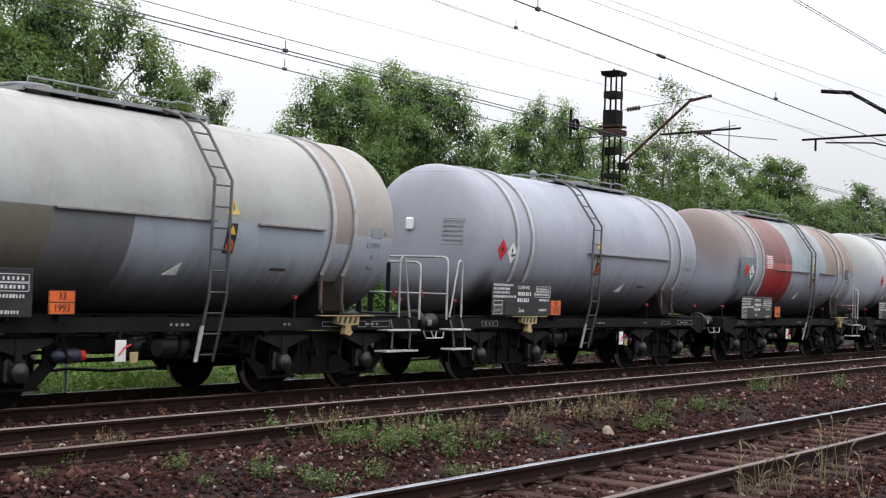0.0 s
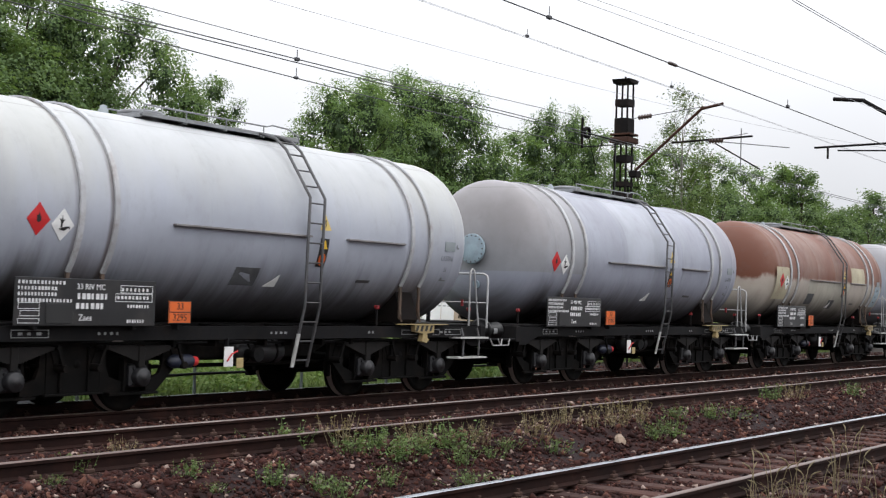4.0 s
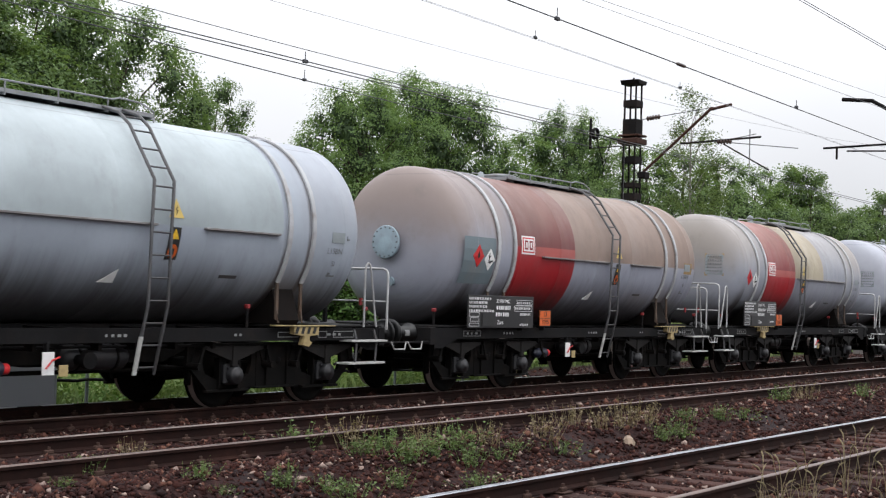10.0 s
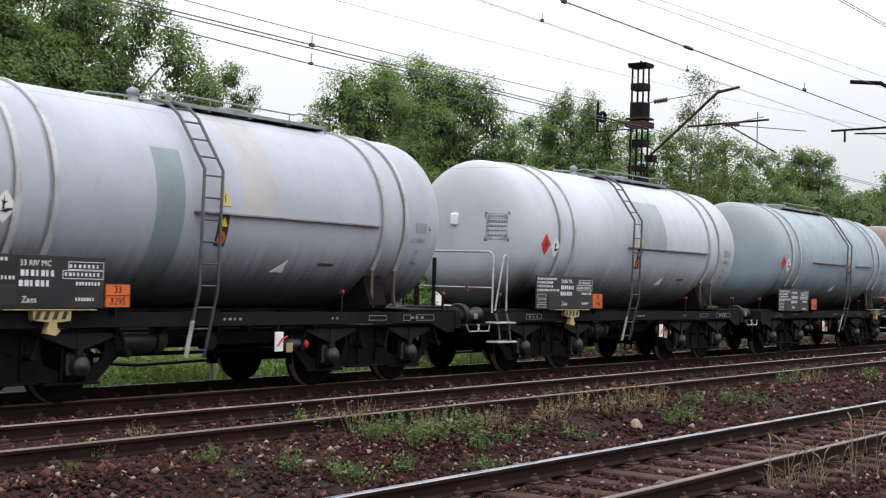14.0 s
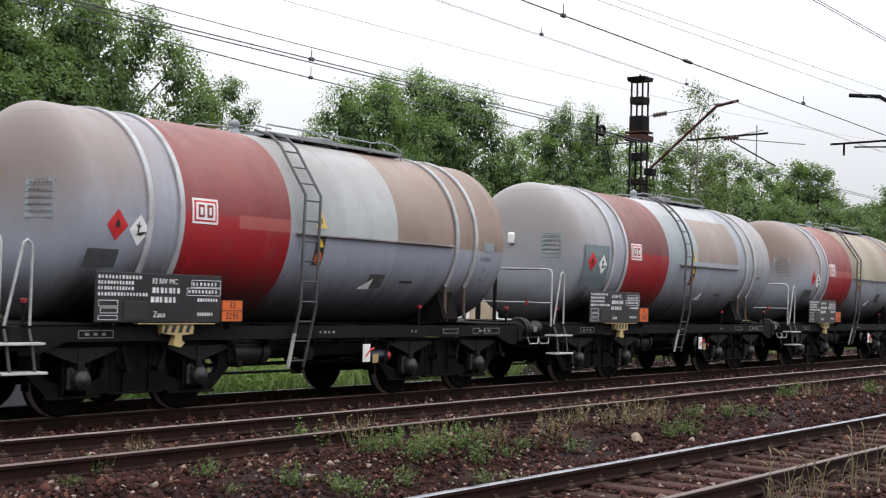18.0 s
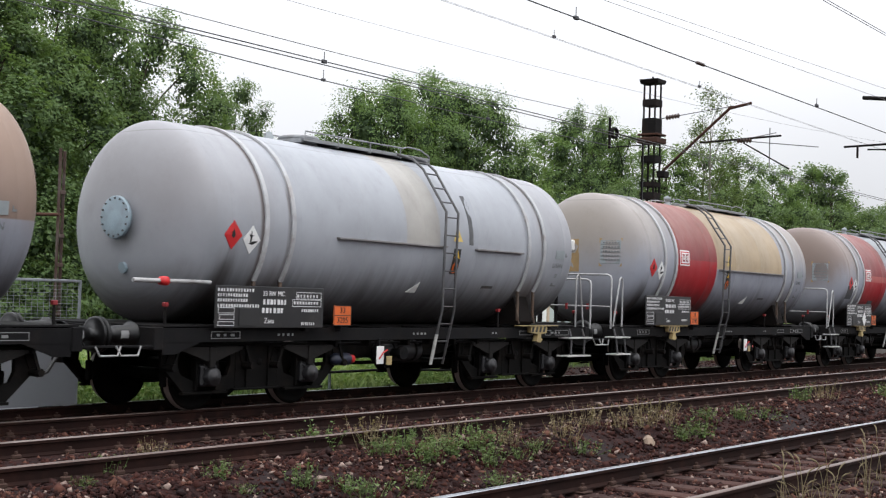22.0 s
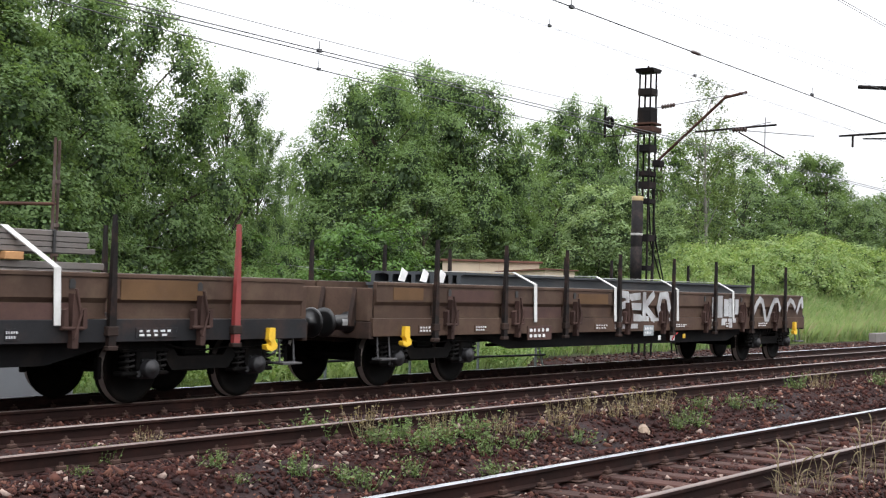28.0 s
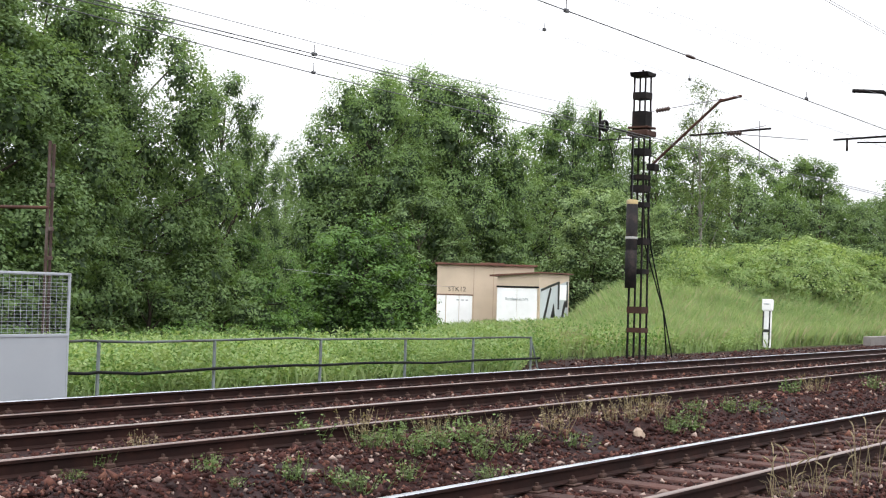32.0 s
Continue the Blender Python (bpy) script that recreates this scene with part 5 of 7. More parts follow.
EXTRAS = {
    2: (("side", -4.33, 2.33, 1.0, 0.85, M_TEAL), ("side", 3.95, 2.52, 0.5, 0.3, M_STICKER)),
    3: (("side", -0.6, 1.85, 0.5, 0.3, M_STICKER),),
    5: (("side", -4.33, 2.33, 0.95, 0.9, M_CREAM), ("side", 2.2, 2.74, 1.3, 0.46, M_CREAM), ("side", -1.85, 1.95, 0.55, 0.34, M_STICKER), ("side", 0.15, 1.82, 0.5, 0.3, M_STICKER), ("side", 4.25, 2.1, 0.5, 0.7, M_FLANGE)),
    6: (("side", -1.2, 1.85, 0.45, 0.3, M_LIDGREY), ("side", 0.1, 1.78, 0.5, 0.3, M_LIDGREY)),
    8: (("side", -4.33, 2.33, 1.0, 0.85, M_TEAL), ("side", 4.3, 2.5, 0.4, 0.25, M_TANLABEL), ("end", 0.13, 2.50, 0.2, 0.3, M_TANLABEL)),
    9: (("end", -0.74, 2.72, 0.48, 0.56, M_TANLABEL), ("end", 0.13, 2.50, 0.25, 0.3, M_TANLABEL)),
    11: (("end", -0.74, 2.72, 0.5, 0.55, M_STICKER),),
    12: (),
    13: (("side", -4.3, 2.0, 0.5, 0.25, M_STICKER), ("end", 0.18, 2.86, 0.42, 0.42, M_TANLABEL), ("side", 1.3, 1.85, 0.4, 0.25, M_STICKER)),
    14: (("side", -4.2, 2.33, 1.0, 0.85, M_TEAL),),
    15: (("side", -4.35, 1.98, 0.6, 0.25, M_STICKER), ("end", 0.13, 2.50, 0.25, 0.4, M_TANLABEL), ("end", -0.74, 2.72, 0.48, 0.54, M_TANLABEL), ("side", 1.9, 1.95, 0.4, 0.3, M_STICKER)),
    16: (("side", 1.3, 3.0, 0.12, 0.9, M_STICKER),),
    17: (("end", 0.18, 2.80, 0.36, 0.4, M_TANLABEL), ("end", -0.74, 2.72, 0.5, 0.6, M_TANLABEL), ("end", 0.13, 2.50, 0.3, 0.4, M_TANLABEL)),
    18: (("end", -0.74, 2.72, 0.5, 0.6, M_TANLABEL), ("end", 0.13, 2.50, 0.3, 0.35, M_TANLABEL), ("end", 0.5, 2.45, 0.36, 0.22, M_TANLABEL), ("side", -4.1, 2.15, 0.5, 0.4, M_STICKER), ("side", -2.0, 1.82, 0.45, 0.3, M_STICKER), ("side", 0.75, 1.85, 0.4, 0.3, M_STICKER), ("side", 2.6, 1.9, 0.35, 0.35, M_LIDGREY)),
}


def build_patches():
    """Repainted squares and old stickers that set single wagons apart."""
    for i, spots in EXTRAS.items():
        for where, a, z, wd, h, mat in spots:
            mb = on_side(a, z, rect(wd, h, 4), 0.002) if where == "side" else on_end(a, z, rect(wd, h), TANKS[i][2], 0.004)
            part("paint_patch", mb, mat, TANKS[i][0])
    # a white diamond stuck on one board, and a drain pipe with red valves on another wagon's end
    last = TANKS[18][0]
    d = part("placard", MB().prism([(-3.16, 1.39), (-2.97, 1.19), (-2.78, 1.39), (-2.97, 1.59)], "y", -1.434, -1.426), M_WHITE, last, "white diamond placard on the board")
    part("tree_and_fish", MB().prism([(-2.90, 1.40), (-2.70, 1.38), (-2.68, 1.43), (-2.78, 1.44), (-2.79, 1.58), (-2.83, 1.45)], "y", -1.437, -1.4345), M_BLACK, d)
    drain = TANKS[16][0]
    pipe = part("drain_pipe", MB().tube([(-5.95, -1.25, 1.76), (-4.6, -1.25, 1.76)], 0.03, 8), M_RAILING, drain, "pale drain pipe across the wagon end")
    part("red_valve", MB().lathe([(-0.06, 0.001), (-0.06, 0.06), (0.06, 0.06), (0.06, 0.001)], "y", 10, (-5.45, -1.27, 1.76)), M_RED, pipe)
    # some wagons carry another hazard number and type code
    other, short = {}, {}
    for i in (0, 2, 5, 6):
        for ch in TANKS[i][0].children_recursive:
            if ch.name.startswith("lettering"):
                if ch.get("says") == "3295" and i != 6:
                    key = ch.data.name
                    other.setdefault(key, letters("1993", 0.13, M_BLACK, Matrix.Translation((-2.02, -1.4225, 1.262)) @ SIDE))
                    ch.data = other[key]
                elif ch.get("says") == "Zaes" and i != 0:
                    key = ch.data.name
                    short.setdefault(key, letters("Zas", 0.095, M_LETTER, Matrix.Translation((-3.61, -1.4225, 1.25)) @ SIDE))
                    ch.data = short[key]


build_tank_wagons()
build_patches()

# ---- two bogie flat wagons with drop sides, stakes and loads of steel beams ----
def coil_mesh():
    mb = MB()
    mb.tube([(0.085 * math.cos(a), 0.085 * math.sin(a), 0.45 + 0.024 * a / 2) for a in np.linspace(0, 2 * math.pi * 3.3, 44)], 0.02, 5)
    mb.cyl((0, 0, 0.44), (0, 0, 0.82), 0.03, 6)
    return mb.mesh("suspension_spring", M_SPRING)


def cast_frame_mesh():
    mb = MB()
    mb.prism([(-1.45, 0.78), (-1.40, 0.87), (-0.60, 0.87), (-0.42, 0.62), (0.42, 0.62), (0.60, 0.87), (1.40, 0.87), (1.45, 0.78), (1.42, 0.71), (0.74, 0.71), (0.52, 0.44), (-0.52, 0.44), (-0.74, 0.71), (-1.42, 0.71)], "y", -0.07, 0.07)
    mb.tube([(-1.0, -0.10, 0.86), (-0.5, -0.12, 0.74), (0.0, -0.12, 0.70), (0.5, -0.12, 0.74), (1.0, -0.10, 0.86)], 0.015, 6)
    for c in (-1.0, 1.0):
        mb.box(c - 0.40, c + 0.40, -0.11, 0.09, 0.38, 0.44, 0.02)
        mb.box(c - 0.17, c + 0.17, -0.13, 0.05, 0.44, 0.72, 0.03)
        mb.box(c - 0.40, c + 0.40, -0.11, 0.09, 0.69, 0.73, 0.015)
    return mb.mesh("side_frame", M_BOGIE)


COIL, CAST = coil_mesh(), cast_frame_mesh()
SIDE_X = [-9.25, -7.7, -5.6, -3.45, -1.3, 1.2, 3.43, 5.63, 7.8, 9.25]
LATCH_X = [-7.25, -5.15, -3.05, -0.92, 0.74, 2.95, 5.05, 7.15]


def build_flat_wagon(x, label):
    w = root("flat_wagon", label, "flat wagon", "flat wagons of the train", at=pose(x, 14.29, 0))
    for s in (-1, 1):
        a, b = sorted((s * 1.22, s * 1.30))
        part("sole_bar", MB().box(-9.3, 9.3, min(a, b) - (0.05 if s < 0 else 0), max(a, b) + (0.05 if s > 0 else 0), 0.84, 1.125, 0.008), M_SOLE if x < 260 else M_WAGON, w)
        # recessed beam, coloured black for the deep shade there instead of wagon brown
        a, b = sorted((s * 0.98, s * 1.04))
        part("truss_beam", MB().prism([(-9.3, 1.0), (9.3, 1.0), (9.3, 0.86), (6.0, 0.80), (4.9, 0.55), (-4.9, 0.55), (-6.0, 0.80), (-9.3, 0.86)], "y", a, b), M_FRAME, w)
        # drop-side panels between the stakes
        for i in range(len(SIDE_X) - 1):
            x0, x1 = SIDE_X[i] + 0.03, SIDE_X[i + 1] - 0.03
            prof = [(s * 1.26, 1.13), (s * 1.29, 1.13), (s * 1.29, 1.33), (s * 1.335, 1.39), (s * 1.325, 1.64), (s * 1.30, 1.70), (s * 1.26, 1.70)]
            sp = part("drop_side", MB().prism(prof, "x", x0, x1), M_WAGON, w)
            yr = s * 1.32
            ribs = MB()
            part("worn_edge", MB().box(x0, x1, min(s * 1.262, s * 1.30), max(s * 1.262, s * 1.30), 1.699, 1.706, 0.002), M_WORN, sp)
            for z, h, d in ((1.67, 0.05, 0.022), (1.15, 0.03, 0.0)):
                p, q = sorted((yr, yr + s * d))
                ribs.box(x0, x1, p, q, z - h / 2, z + h / 2, 0.006)
            part("side_rib", ribs, M_WAGON, sp)
        for i, sx in enumerate(SIDE_X[1:-1]):
            ya, yb = sorted((s * 1.355, s * 1.42))
            red = i == 7 and s < 0
            st = part("stake", MB().prism([(sx - 0.058, 0.80), (sx + 0.058, 0.80), (sx + 0.055, 1.15), (sx + 0.02, 2.32), (sx + 0.012, 2.43), (sx - 0.012, 2.43), (sx - 0.02, 2.32), (sx - 0.055, 1.15)], "y", ya, yb), M_REDSTAKE if red and x < 260 else M_STAKE, w)
            for z0, z1 in ((0.92, 1.04), (0.74, 0.80)):
                part("stake_pocket", MB().box(sx - 0.085, sx + 0.085, ya - 0.012, yb + 0.012, z0, z1, 0.01), M_WAGONDARK, w)
        for lx in LATCH_X:
            p, q = sorted((s * 1.335, s * 1.43))
            lt = MB().prism([(lx - 0.045, 1.44), (lx + 0.045, 1.44), (lx + 0.055, 1.05), (lx + 0.04, 0.78), (lx - 0.04, 0.78), (lx - 0.055, 1.05)], "y", p, q - 0.03 if s > 0 else q)
            lt.tube([(lx - 0.02, s * 1.44, 1.5), (lx + 0.06, s * 1.45, 1.2), (lx - 0.03, s * 1.45, 0.9)], 0.02, 6)
            for d in (-0.14, 0.14):
                lt.prism([(lx + d - 0.025, 1.24), (lx + d + 0.02, 1.27), (lx + d + 0.035, 1.02), (lx + d - 0.035, 1.0)], "y", p, q - 0.03 if s > 0 else q)
            lt.cyl((lx - 0.2, s * 1.42, 1.02), (lx + 0.12, s * 1.42, 1.02), 0.025, 6)
            lat = part("side_latch", lt, M_LATCH, w)
            if s < 0:
                part("latch_slot", MB().prism([(lx - 0.045, 1.50), (lx - 0.045, 1.59), (lx - 0.02, 1.62), (lx + 0.02, 1.62), (lx + 0.045, 1.59), (lx + 0.045, 1.50)], "y", -1.345, -1.332), M_BLACK, lat)
    part("deck", MB().box(-9.3, 9.3, -1.26, 1.26, 1.02, 1.08, 0.006), M_WAGONDARK, w)
    for e in (-1, 1):
        a, b = sorted((e * 9.24, e * 9.36))
        part("end_board", MB().box(a, b, -1.28, 1.28, 1.08, 1.60, 0.01), M_WAGON, w)
        part("headstock", MB().box(a, b, -1.32, 1.32, 0.80, 1.07, 0.012), M_WAGONDARK, w)
        for y in (-1.0, -0.35, 0.35, 1.0):
            part("end_stop", MB().prism([(min(e * 9.36, e * 9.5), 1.0), (max(e * 9.36, e * 9.5), 1.0), (e * 9.38 + 0.02, 1.6), (e * 9.36, 1.6)], "y", y - 0.04, y + 0.04), M_WAGONDARK, w)
        hx = e * 8.5
        part("rope_hook", MB().prism([(hx - 0.06, 1.0), (hx + 0.06, 1.0), (hx + 0.065, 0.82), (hx + 0.12, 0.76), (hx + 0.10, 0.70), (hx, 0.67), (hx - 0.10, 0.70), (hx - 0.12, 0.76), (hx - 0.07, 0.77), (hx - 0.02, 0.74), (hx - 0.02, 0.80), (hx - 0.07, 0.84)], "y", -1.42, -1.33), M_YELLOW, w, "bright yellow rope hook")
        part("step", MB().box(e * 8.95 - 0.2, e * 8.95 + 0.2, -1.42, -1.22, 0.47, 0.50, 0.004), M_LADDER, w)
        for d in (-0.15, 0.15):
            part("step_hanger", MB().tube([(e * 8.95 + d, -1.26, 0.9), (e * 8.95 + d, -1.3, 0.49)], 0.016, 6), M_LADDER, w)
    build_buffers(w, 9.95, 9.36)
    for bx in (-7.45, 7.45):
        build_bogie(w, bx, CAST, COIL)
    part("centre_sill", MB().box(-9.2, 9.2, -0.45, 0.45, 0.72, 1.0, 0.02), M_WAGONDARK, w)
    part("brake_rodding", MB().cyl((-5, -0.6, 0.6), (5, -0.6, 0.6), 0.03, 8).box(-0.6, 0.6, -0.5, 0.5, 0.5, 0.75, 0.04), M_BOGIE, w)
    pb = part("brake_plate", MB().box(1.17, 1.38, -1.352, -1.337, 0.62, 0.82, 0.01), M_WHITE, w, "white brake change-over plate")
    part("handle", MB().tube([(1.22, -1.37, 0.64), (1.32, -1.38, 0.74), (1.46, -1.38, 0.79)], 0.014, 6), M_RED, pb)
    part("plate_bracket", MB().box(1.25, 1.30, -1.337, -1.2, 0.6, 0.95), M_WAGONDARK, w)
    part("load_plate", MB().box(1.80, 1.92, -1.352, -1.337, 0.66, 0.76, 0.01), M_YELLOW, w)
    part("side_tag", MB().box(0.58, 0.70, -1.352, -1.337, 0.64, 0.74, 0.01), M_WHITE, w)
    # data plates along the sole bar
    body = M_SOLE if x < 260 else M_WAGON
    for px, pw, ph, mt in ((-4.35, 0.85, 0.26, M_WAGONPATCH2), (-7.9, 0.45, 0.13, body), (-6.3, 0.4, 0.12, body), (-1.95, 0.6, 0.13, body), (0.1, 0.45, 0.22, M_LIDGREY), (1.7, 0.7, 0.10, body), (4.2, 0.2, 0.14, body), (6.4, 0.7, 0.13, body)):
        z = 0.85 if ph > 0.2 else 0.95
        pl = part("data_plate", MB().box(px - pw / 2, px + pw / 2, -1.362, -1.345, z - ph / 2, z + ph / 2, 0.004), mt, w)
        part("small_writing", bars(dashes(px - pw * 0.42, px + pw * 0.42, z + ph * 0.2, 5, 0.3) + dashes(px - pw * 0.42, px + pw * 0.3, z - ph * 0.2, 4, 0.3), -1.3635, ph * 0.22), M_LETTER, pl)
    return w


def steel_stack(wagon_x, x0, x1, z0, layers, across, size, mat, label, flat=False):
    """Long rolled beams in layers; rides on the wagon."""
    load = root("steel_beam_stack", label, "steel beams", at=pose(wagon_x, 14.29, 0))
    gap = 2.3 / across
    section = [(-0.5, -0.5), (0.5, -0.5), (0.5, -0.34), (0.14, -0.28), (0.14, 0.28), (0.5, 0.34), (0.5, 0.5), (-0.5, 0.5), (-0.5, 0.34), (-0.14, 0.28), (-0.14, -0.28), (-0.5, -0.34)]
    if flat:
        section = [(-0.5, -0.42), (-0.46, -0.5), (0.46, -0.5), (0.5, -0.42), (0.5, 0.42), (0.46, 0.5), (-0.46, 0.5), (-0.5, 0.42)]
    for l in range(layers):
        for a in range(across):
            y = -1.15 + gap * (a + 0.5)
            z = z0 + size * (l + 0.5)
            d = random.uniform(-0.12, 0.12)
            part("beam", MB().prism([(y + p * gap * 0.94, z + q * size * 0.96) for p, q in section], "x", x0 + d, x1 + d), mat, load)
    return load


def strap_over(load, x, ztop, lean=0.35):
    mb = MB()
    y = -1.2
    pts = [(x - lean, 0.9, ztop + 0.02), (x - lean, -1.12, ztop + 0.02), (x, -1.36, 1.74), (x + 0.02, -1.37, 1.05)]
    for a, b in zip(pts[:-1], pts[1:]):
        mb.add([(a[0] - 0.05, a[1], a[2]), (a[0] + 0.05, a[1], a[2]), (b[0] + 0.05, b[1], b[2]), (b[0] - 0.05, b[1], b[2]),
                (a[0] - 0.05, a[1] - 0.008, a[2] + 0.01), (a[0] + 0.05, a[1] - 0.008, a[2] + 0.01), (b[0] + 0.05, b[1] - 0.008, b[2] + 0.01), (b[0] - 0.05, b[1] - 0.008, b[2] + 0.01)],
               [(4, 5, 6, 7), (0, 3, 2, 1), (0, 1, 5, 4), (1, 2, 6, 5), (2, 3, 7, 6), (3, 0, 4, 7)])
    return part("lashing_strap", mb, M_STRAP, load, "white lashing strap pulled over the load")


FLAT_X = (251.3, 271.46)
flat_one = build_flat_wagon(FLAT_X[0], "brown drop-side flat wagon loaded with steel beams")
flat_two = build_flat_wagon(FLAT_X[1], "brown drop-side flat wagon with silver graffiti on its side")
load_one = steel_stack(FLAT_X[0], -8.0, 5.6, 1.10, 8, 5, 0.09, M_BEAMRUST, "lower layer of brown-grey steel beams with timber spacers", True)
upper = [steel_stack(FLAT_X[0], -7.6, 5.45, 1.925, 4, 5, 0.068, M_BEAMRUST, "upper bundle of flat steel bars lashed with white straps", True)]
for sx in (-6.3, -5.6, -3.0, -2.2, 0.9, 1.6, 3.5, 4.3):
    part("timber_spacer", MB().box(sx - 0.13, sx + 0.13, -1.22, 1.15, 1.825, 1.92, 0.008), M_TIMBER, load_one)
for sx in (-6.9, -4.2, -1.9, 0.55, 2.8, 4.9):
    part("binding_band", MB().box(sx - 0.02, sx + 0.02, -1.17, -1.15, 1.92, 2.205, 0.002).box(sx - 0.02, sx + 0.02, -1.16, 1.16, 2.198, 2.206, 0.002), M_BLACK, upper[0])
for sx, z in ((-4.75, 2.2), (-1.55, 2.2), (1.55, 2.2), (4.8, 2.2)):
    strap_over(upper[0], sx, z, 0.6)
load_two = steel_stack(FLAT_X[1], -6.4, 6.2, 1.10, 3, 7, 0.275, M_BEAM, "dark blue-grey steel beams lashed with white straps")
for sx, z in ((-4.55, 1.93), (-1.45, 1.93), (1.45, 1.93), (4.5, 1.93)):
    strap_over(load_two, sx, z, 0.38)
for sx in (-8.0, -7.4, -6.9):
    sheet = MB()
    sheet.prism([(sx - 0.10, 1.74), (sx + 0.06, 1.72), (sx + 0.14, 1.88), (sx + 0.0, 1.95)], "y", -0.9, -0.88)
    part("white_tag", sheet, M_WHITE, load_two, "white fluttering label sheet")
# repainted areas and spray paint on the sides
for wg, spots in ((flat_one, ((-8.2, 0.9, 1.5, 0.26, M_BLACK), (-6.3, 1.3, 1.53, 0.22, M_WAGONPATCH), (-2.4, 1.2, 1.50, 0.24, M_WAGONPATCH), (2.0, 1.3, 1.52, 0.22, M_WAGONPATCH), (4.4, 1.5, 1.2, 0.24, M_WAGONPATCH2), (6.5, 1.4, 1.5, 0.26, M_WAGONPATCH))),
                  (flat_two, ((-8.4, 0.8, 1.52, 0.2, M_WAGONPATCH), (-6.6, 1.4, 1.5, 0.2, M_WAGONPATCH2), (-4.3, 1.5, 1.2, 0.26, M_WAGONPATCH2), (-2.3, 1.2, 1.5, 0.2, M_WAGONPATCH)))):
    for sx, wd, z, h, mt in spots:
        part("paint_patch", MB().box(sx - wd / 2, sx + wd / 2, -1.342, -1.336, z - h / 2, z + h / 2, 0.001), mt, wg)


def graffiti(wagon):
    """Broad silver strokes, not letters of any word."""
    mb = MB()
    def stroke(pts, r=0.075):
        for (a, b), (c, d) in zip(pts[:-1], pts[1:]):
            v = Vector((c - a, d - b)).normalized()
            n = Vector((-v.y, v.x)) * r
            a, b, c, d = a - v.x * r * 0.6, b - v.y * r * 0.6, c + v.x * r * 0.6, d + v.y * r * 0.6
            mb.add([(a + n.x, -1.352, b + n.y), (a - n.x, -1.352, b - n.y), (c - n.x, -1.352, d - n.y), (c + n.x, -1.352, d + n.y),
                    (a + n.x, -1.347, b + n.y), (a - n.x, -1.347, b - n.y), (c - n.x, -1.347, d - n.y), (c + n.x, -1.347, d + n.y)],
                   [(0, 1, 2, 3), (0, 4, 5, 1), (1, 5, 6, 2), (2, 6, 7, 3), (3, 7, 4, 0)])
    stroke([(-1.25, 1.10), (-1.22, 1.62), (-0.9, 1.6), (-0.85, 1.42), (-1.2, 1.36)])
    stroke([(-0.75, 1.55), (-0.35, 1.58)])
    stroke([(-0.75, 1.36), (-0.3, 1.36)])
    stroke([(-0.75, 1.14), (-0.3, 1.12)])
    stroke([(-0.12, 1.62), (-0.12, 1.12)])
    stroke([(0.3, 1.62), (-0.1, 1.36), (0.35, 1.1)])
    stroke([(0.55, 1.35), (0.65, 1.6), (0.95, 1.62), (1.08, 1.36), (0.92, 1.12), (0.65, 1.12), (0.55, 1.35)])
    stroke([(5.75, 1.16), (6.0, 1.46), (6.2, 1.58), (6.36, 1.52), (6.48, 1.30), (6.62, 0.96), (6.76, 1.10), (6.95, 1.36), (7.15, 1.56), (7.36, 1.56), (7.55, 1.34)], 0.07)
    stroke([(7.9, 1.05), (8.06, 1.44), (8.25, 1.58), (8.45, 1.52), (8.6, 1.38)], 0.06)
    stroke([(8.75, 1.26), (8.92, 1.5), (9.1, 1.62), (9.15, 1.4)], 0.06)
    part("graffiti", mb, M_GRAFFITI, wagon, "silver spray-painted strokes")
    blocks = MB()
    for x0, x1, z0, z1 in ((-1.35, 0.1, 1.05, 1.16), (0.2, 1.2, 1.05, 1.12), (3.33, 3.62, 1.14, 1.60), (3.64, 3.92, 1.12, 1.64), (4.0, 4.28, 1.15, 1.56), (4.3, 4.6, 1.13, 1.58), (3.33, 3.5, 0.87, 1.10), (3.88, 4.2, 0.94, 1.10), (4.26, 4.5, 0.88, 1.10), (4.54, 4.72, 1.0, 1.10), (4.66, 4.86, 1.2, 1.56), (-1.4, -0.4, 0.9, 1.0)):
        blocks.box(x0, x1, -1.353, -1.349, z0, z1, 0.001)
    part("graffiti", blocks, M_GRAFFITI, wagon)


graffiti(flat_two)
part("hanging_coupling", MB().tube([(9.62, -0.12, 0.98), (9.84, -0.12, 0.86), (9.9, -0.12, 0.55)], 0.025, 6).tube([(9.62, 0.0, 0.98), (9.84, 0.0, 0.86), (9.9, 0.0, 0.55)], 0.025, 6).box(9.78, 10.0, -0.18, 0.06, 0.5, 0.56, 0.02), M_BOGIE, flat_two)
part("chalk_number", letters("628", 0.26, M_CHALK, Matrix.Translation((-6.45, -1.345, 1.5)) @ Matrix.Rotation(radians(0), 4, "Y") @ SIDE), None, flat_one)

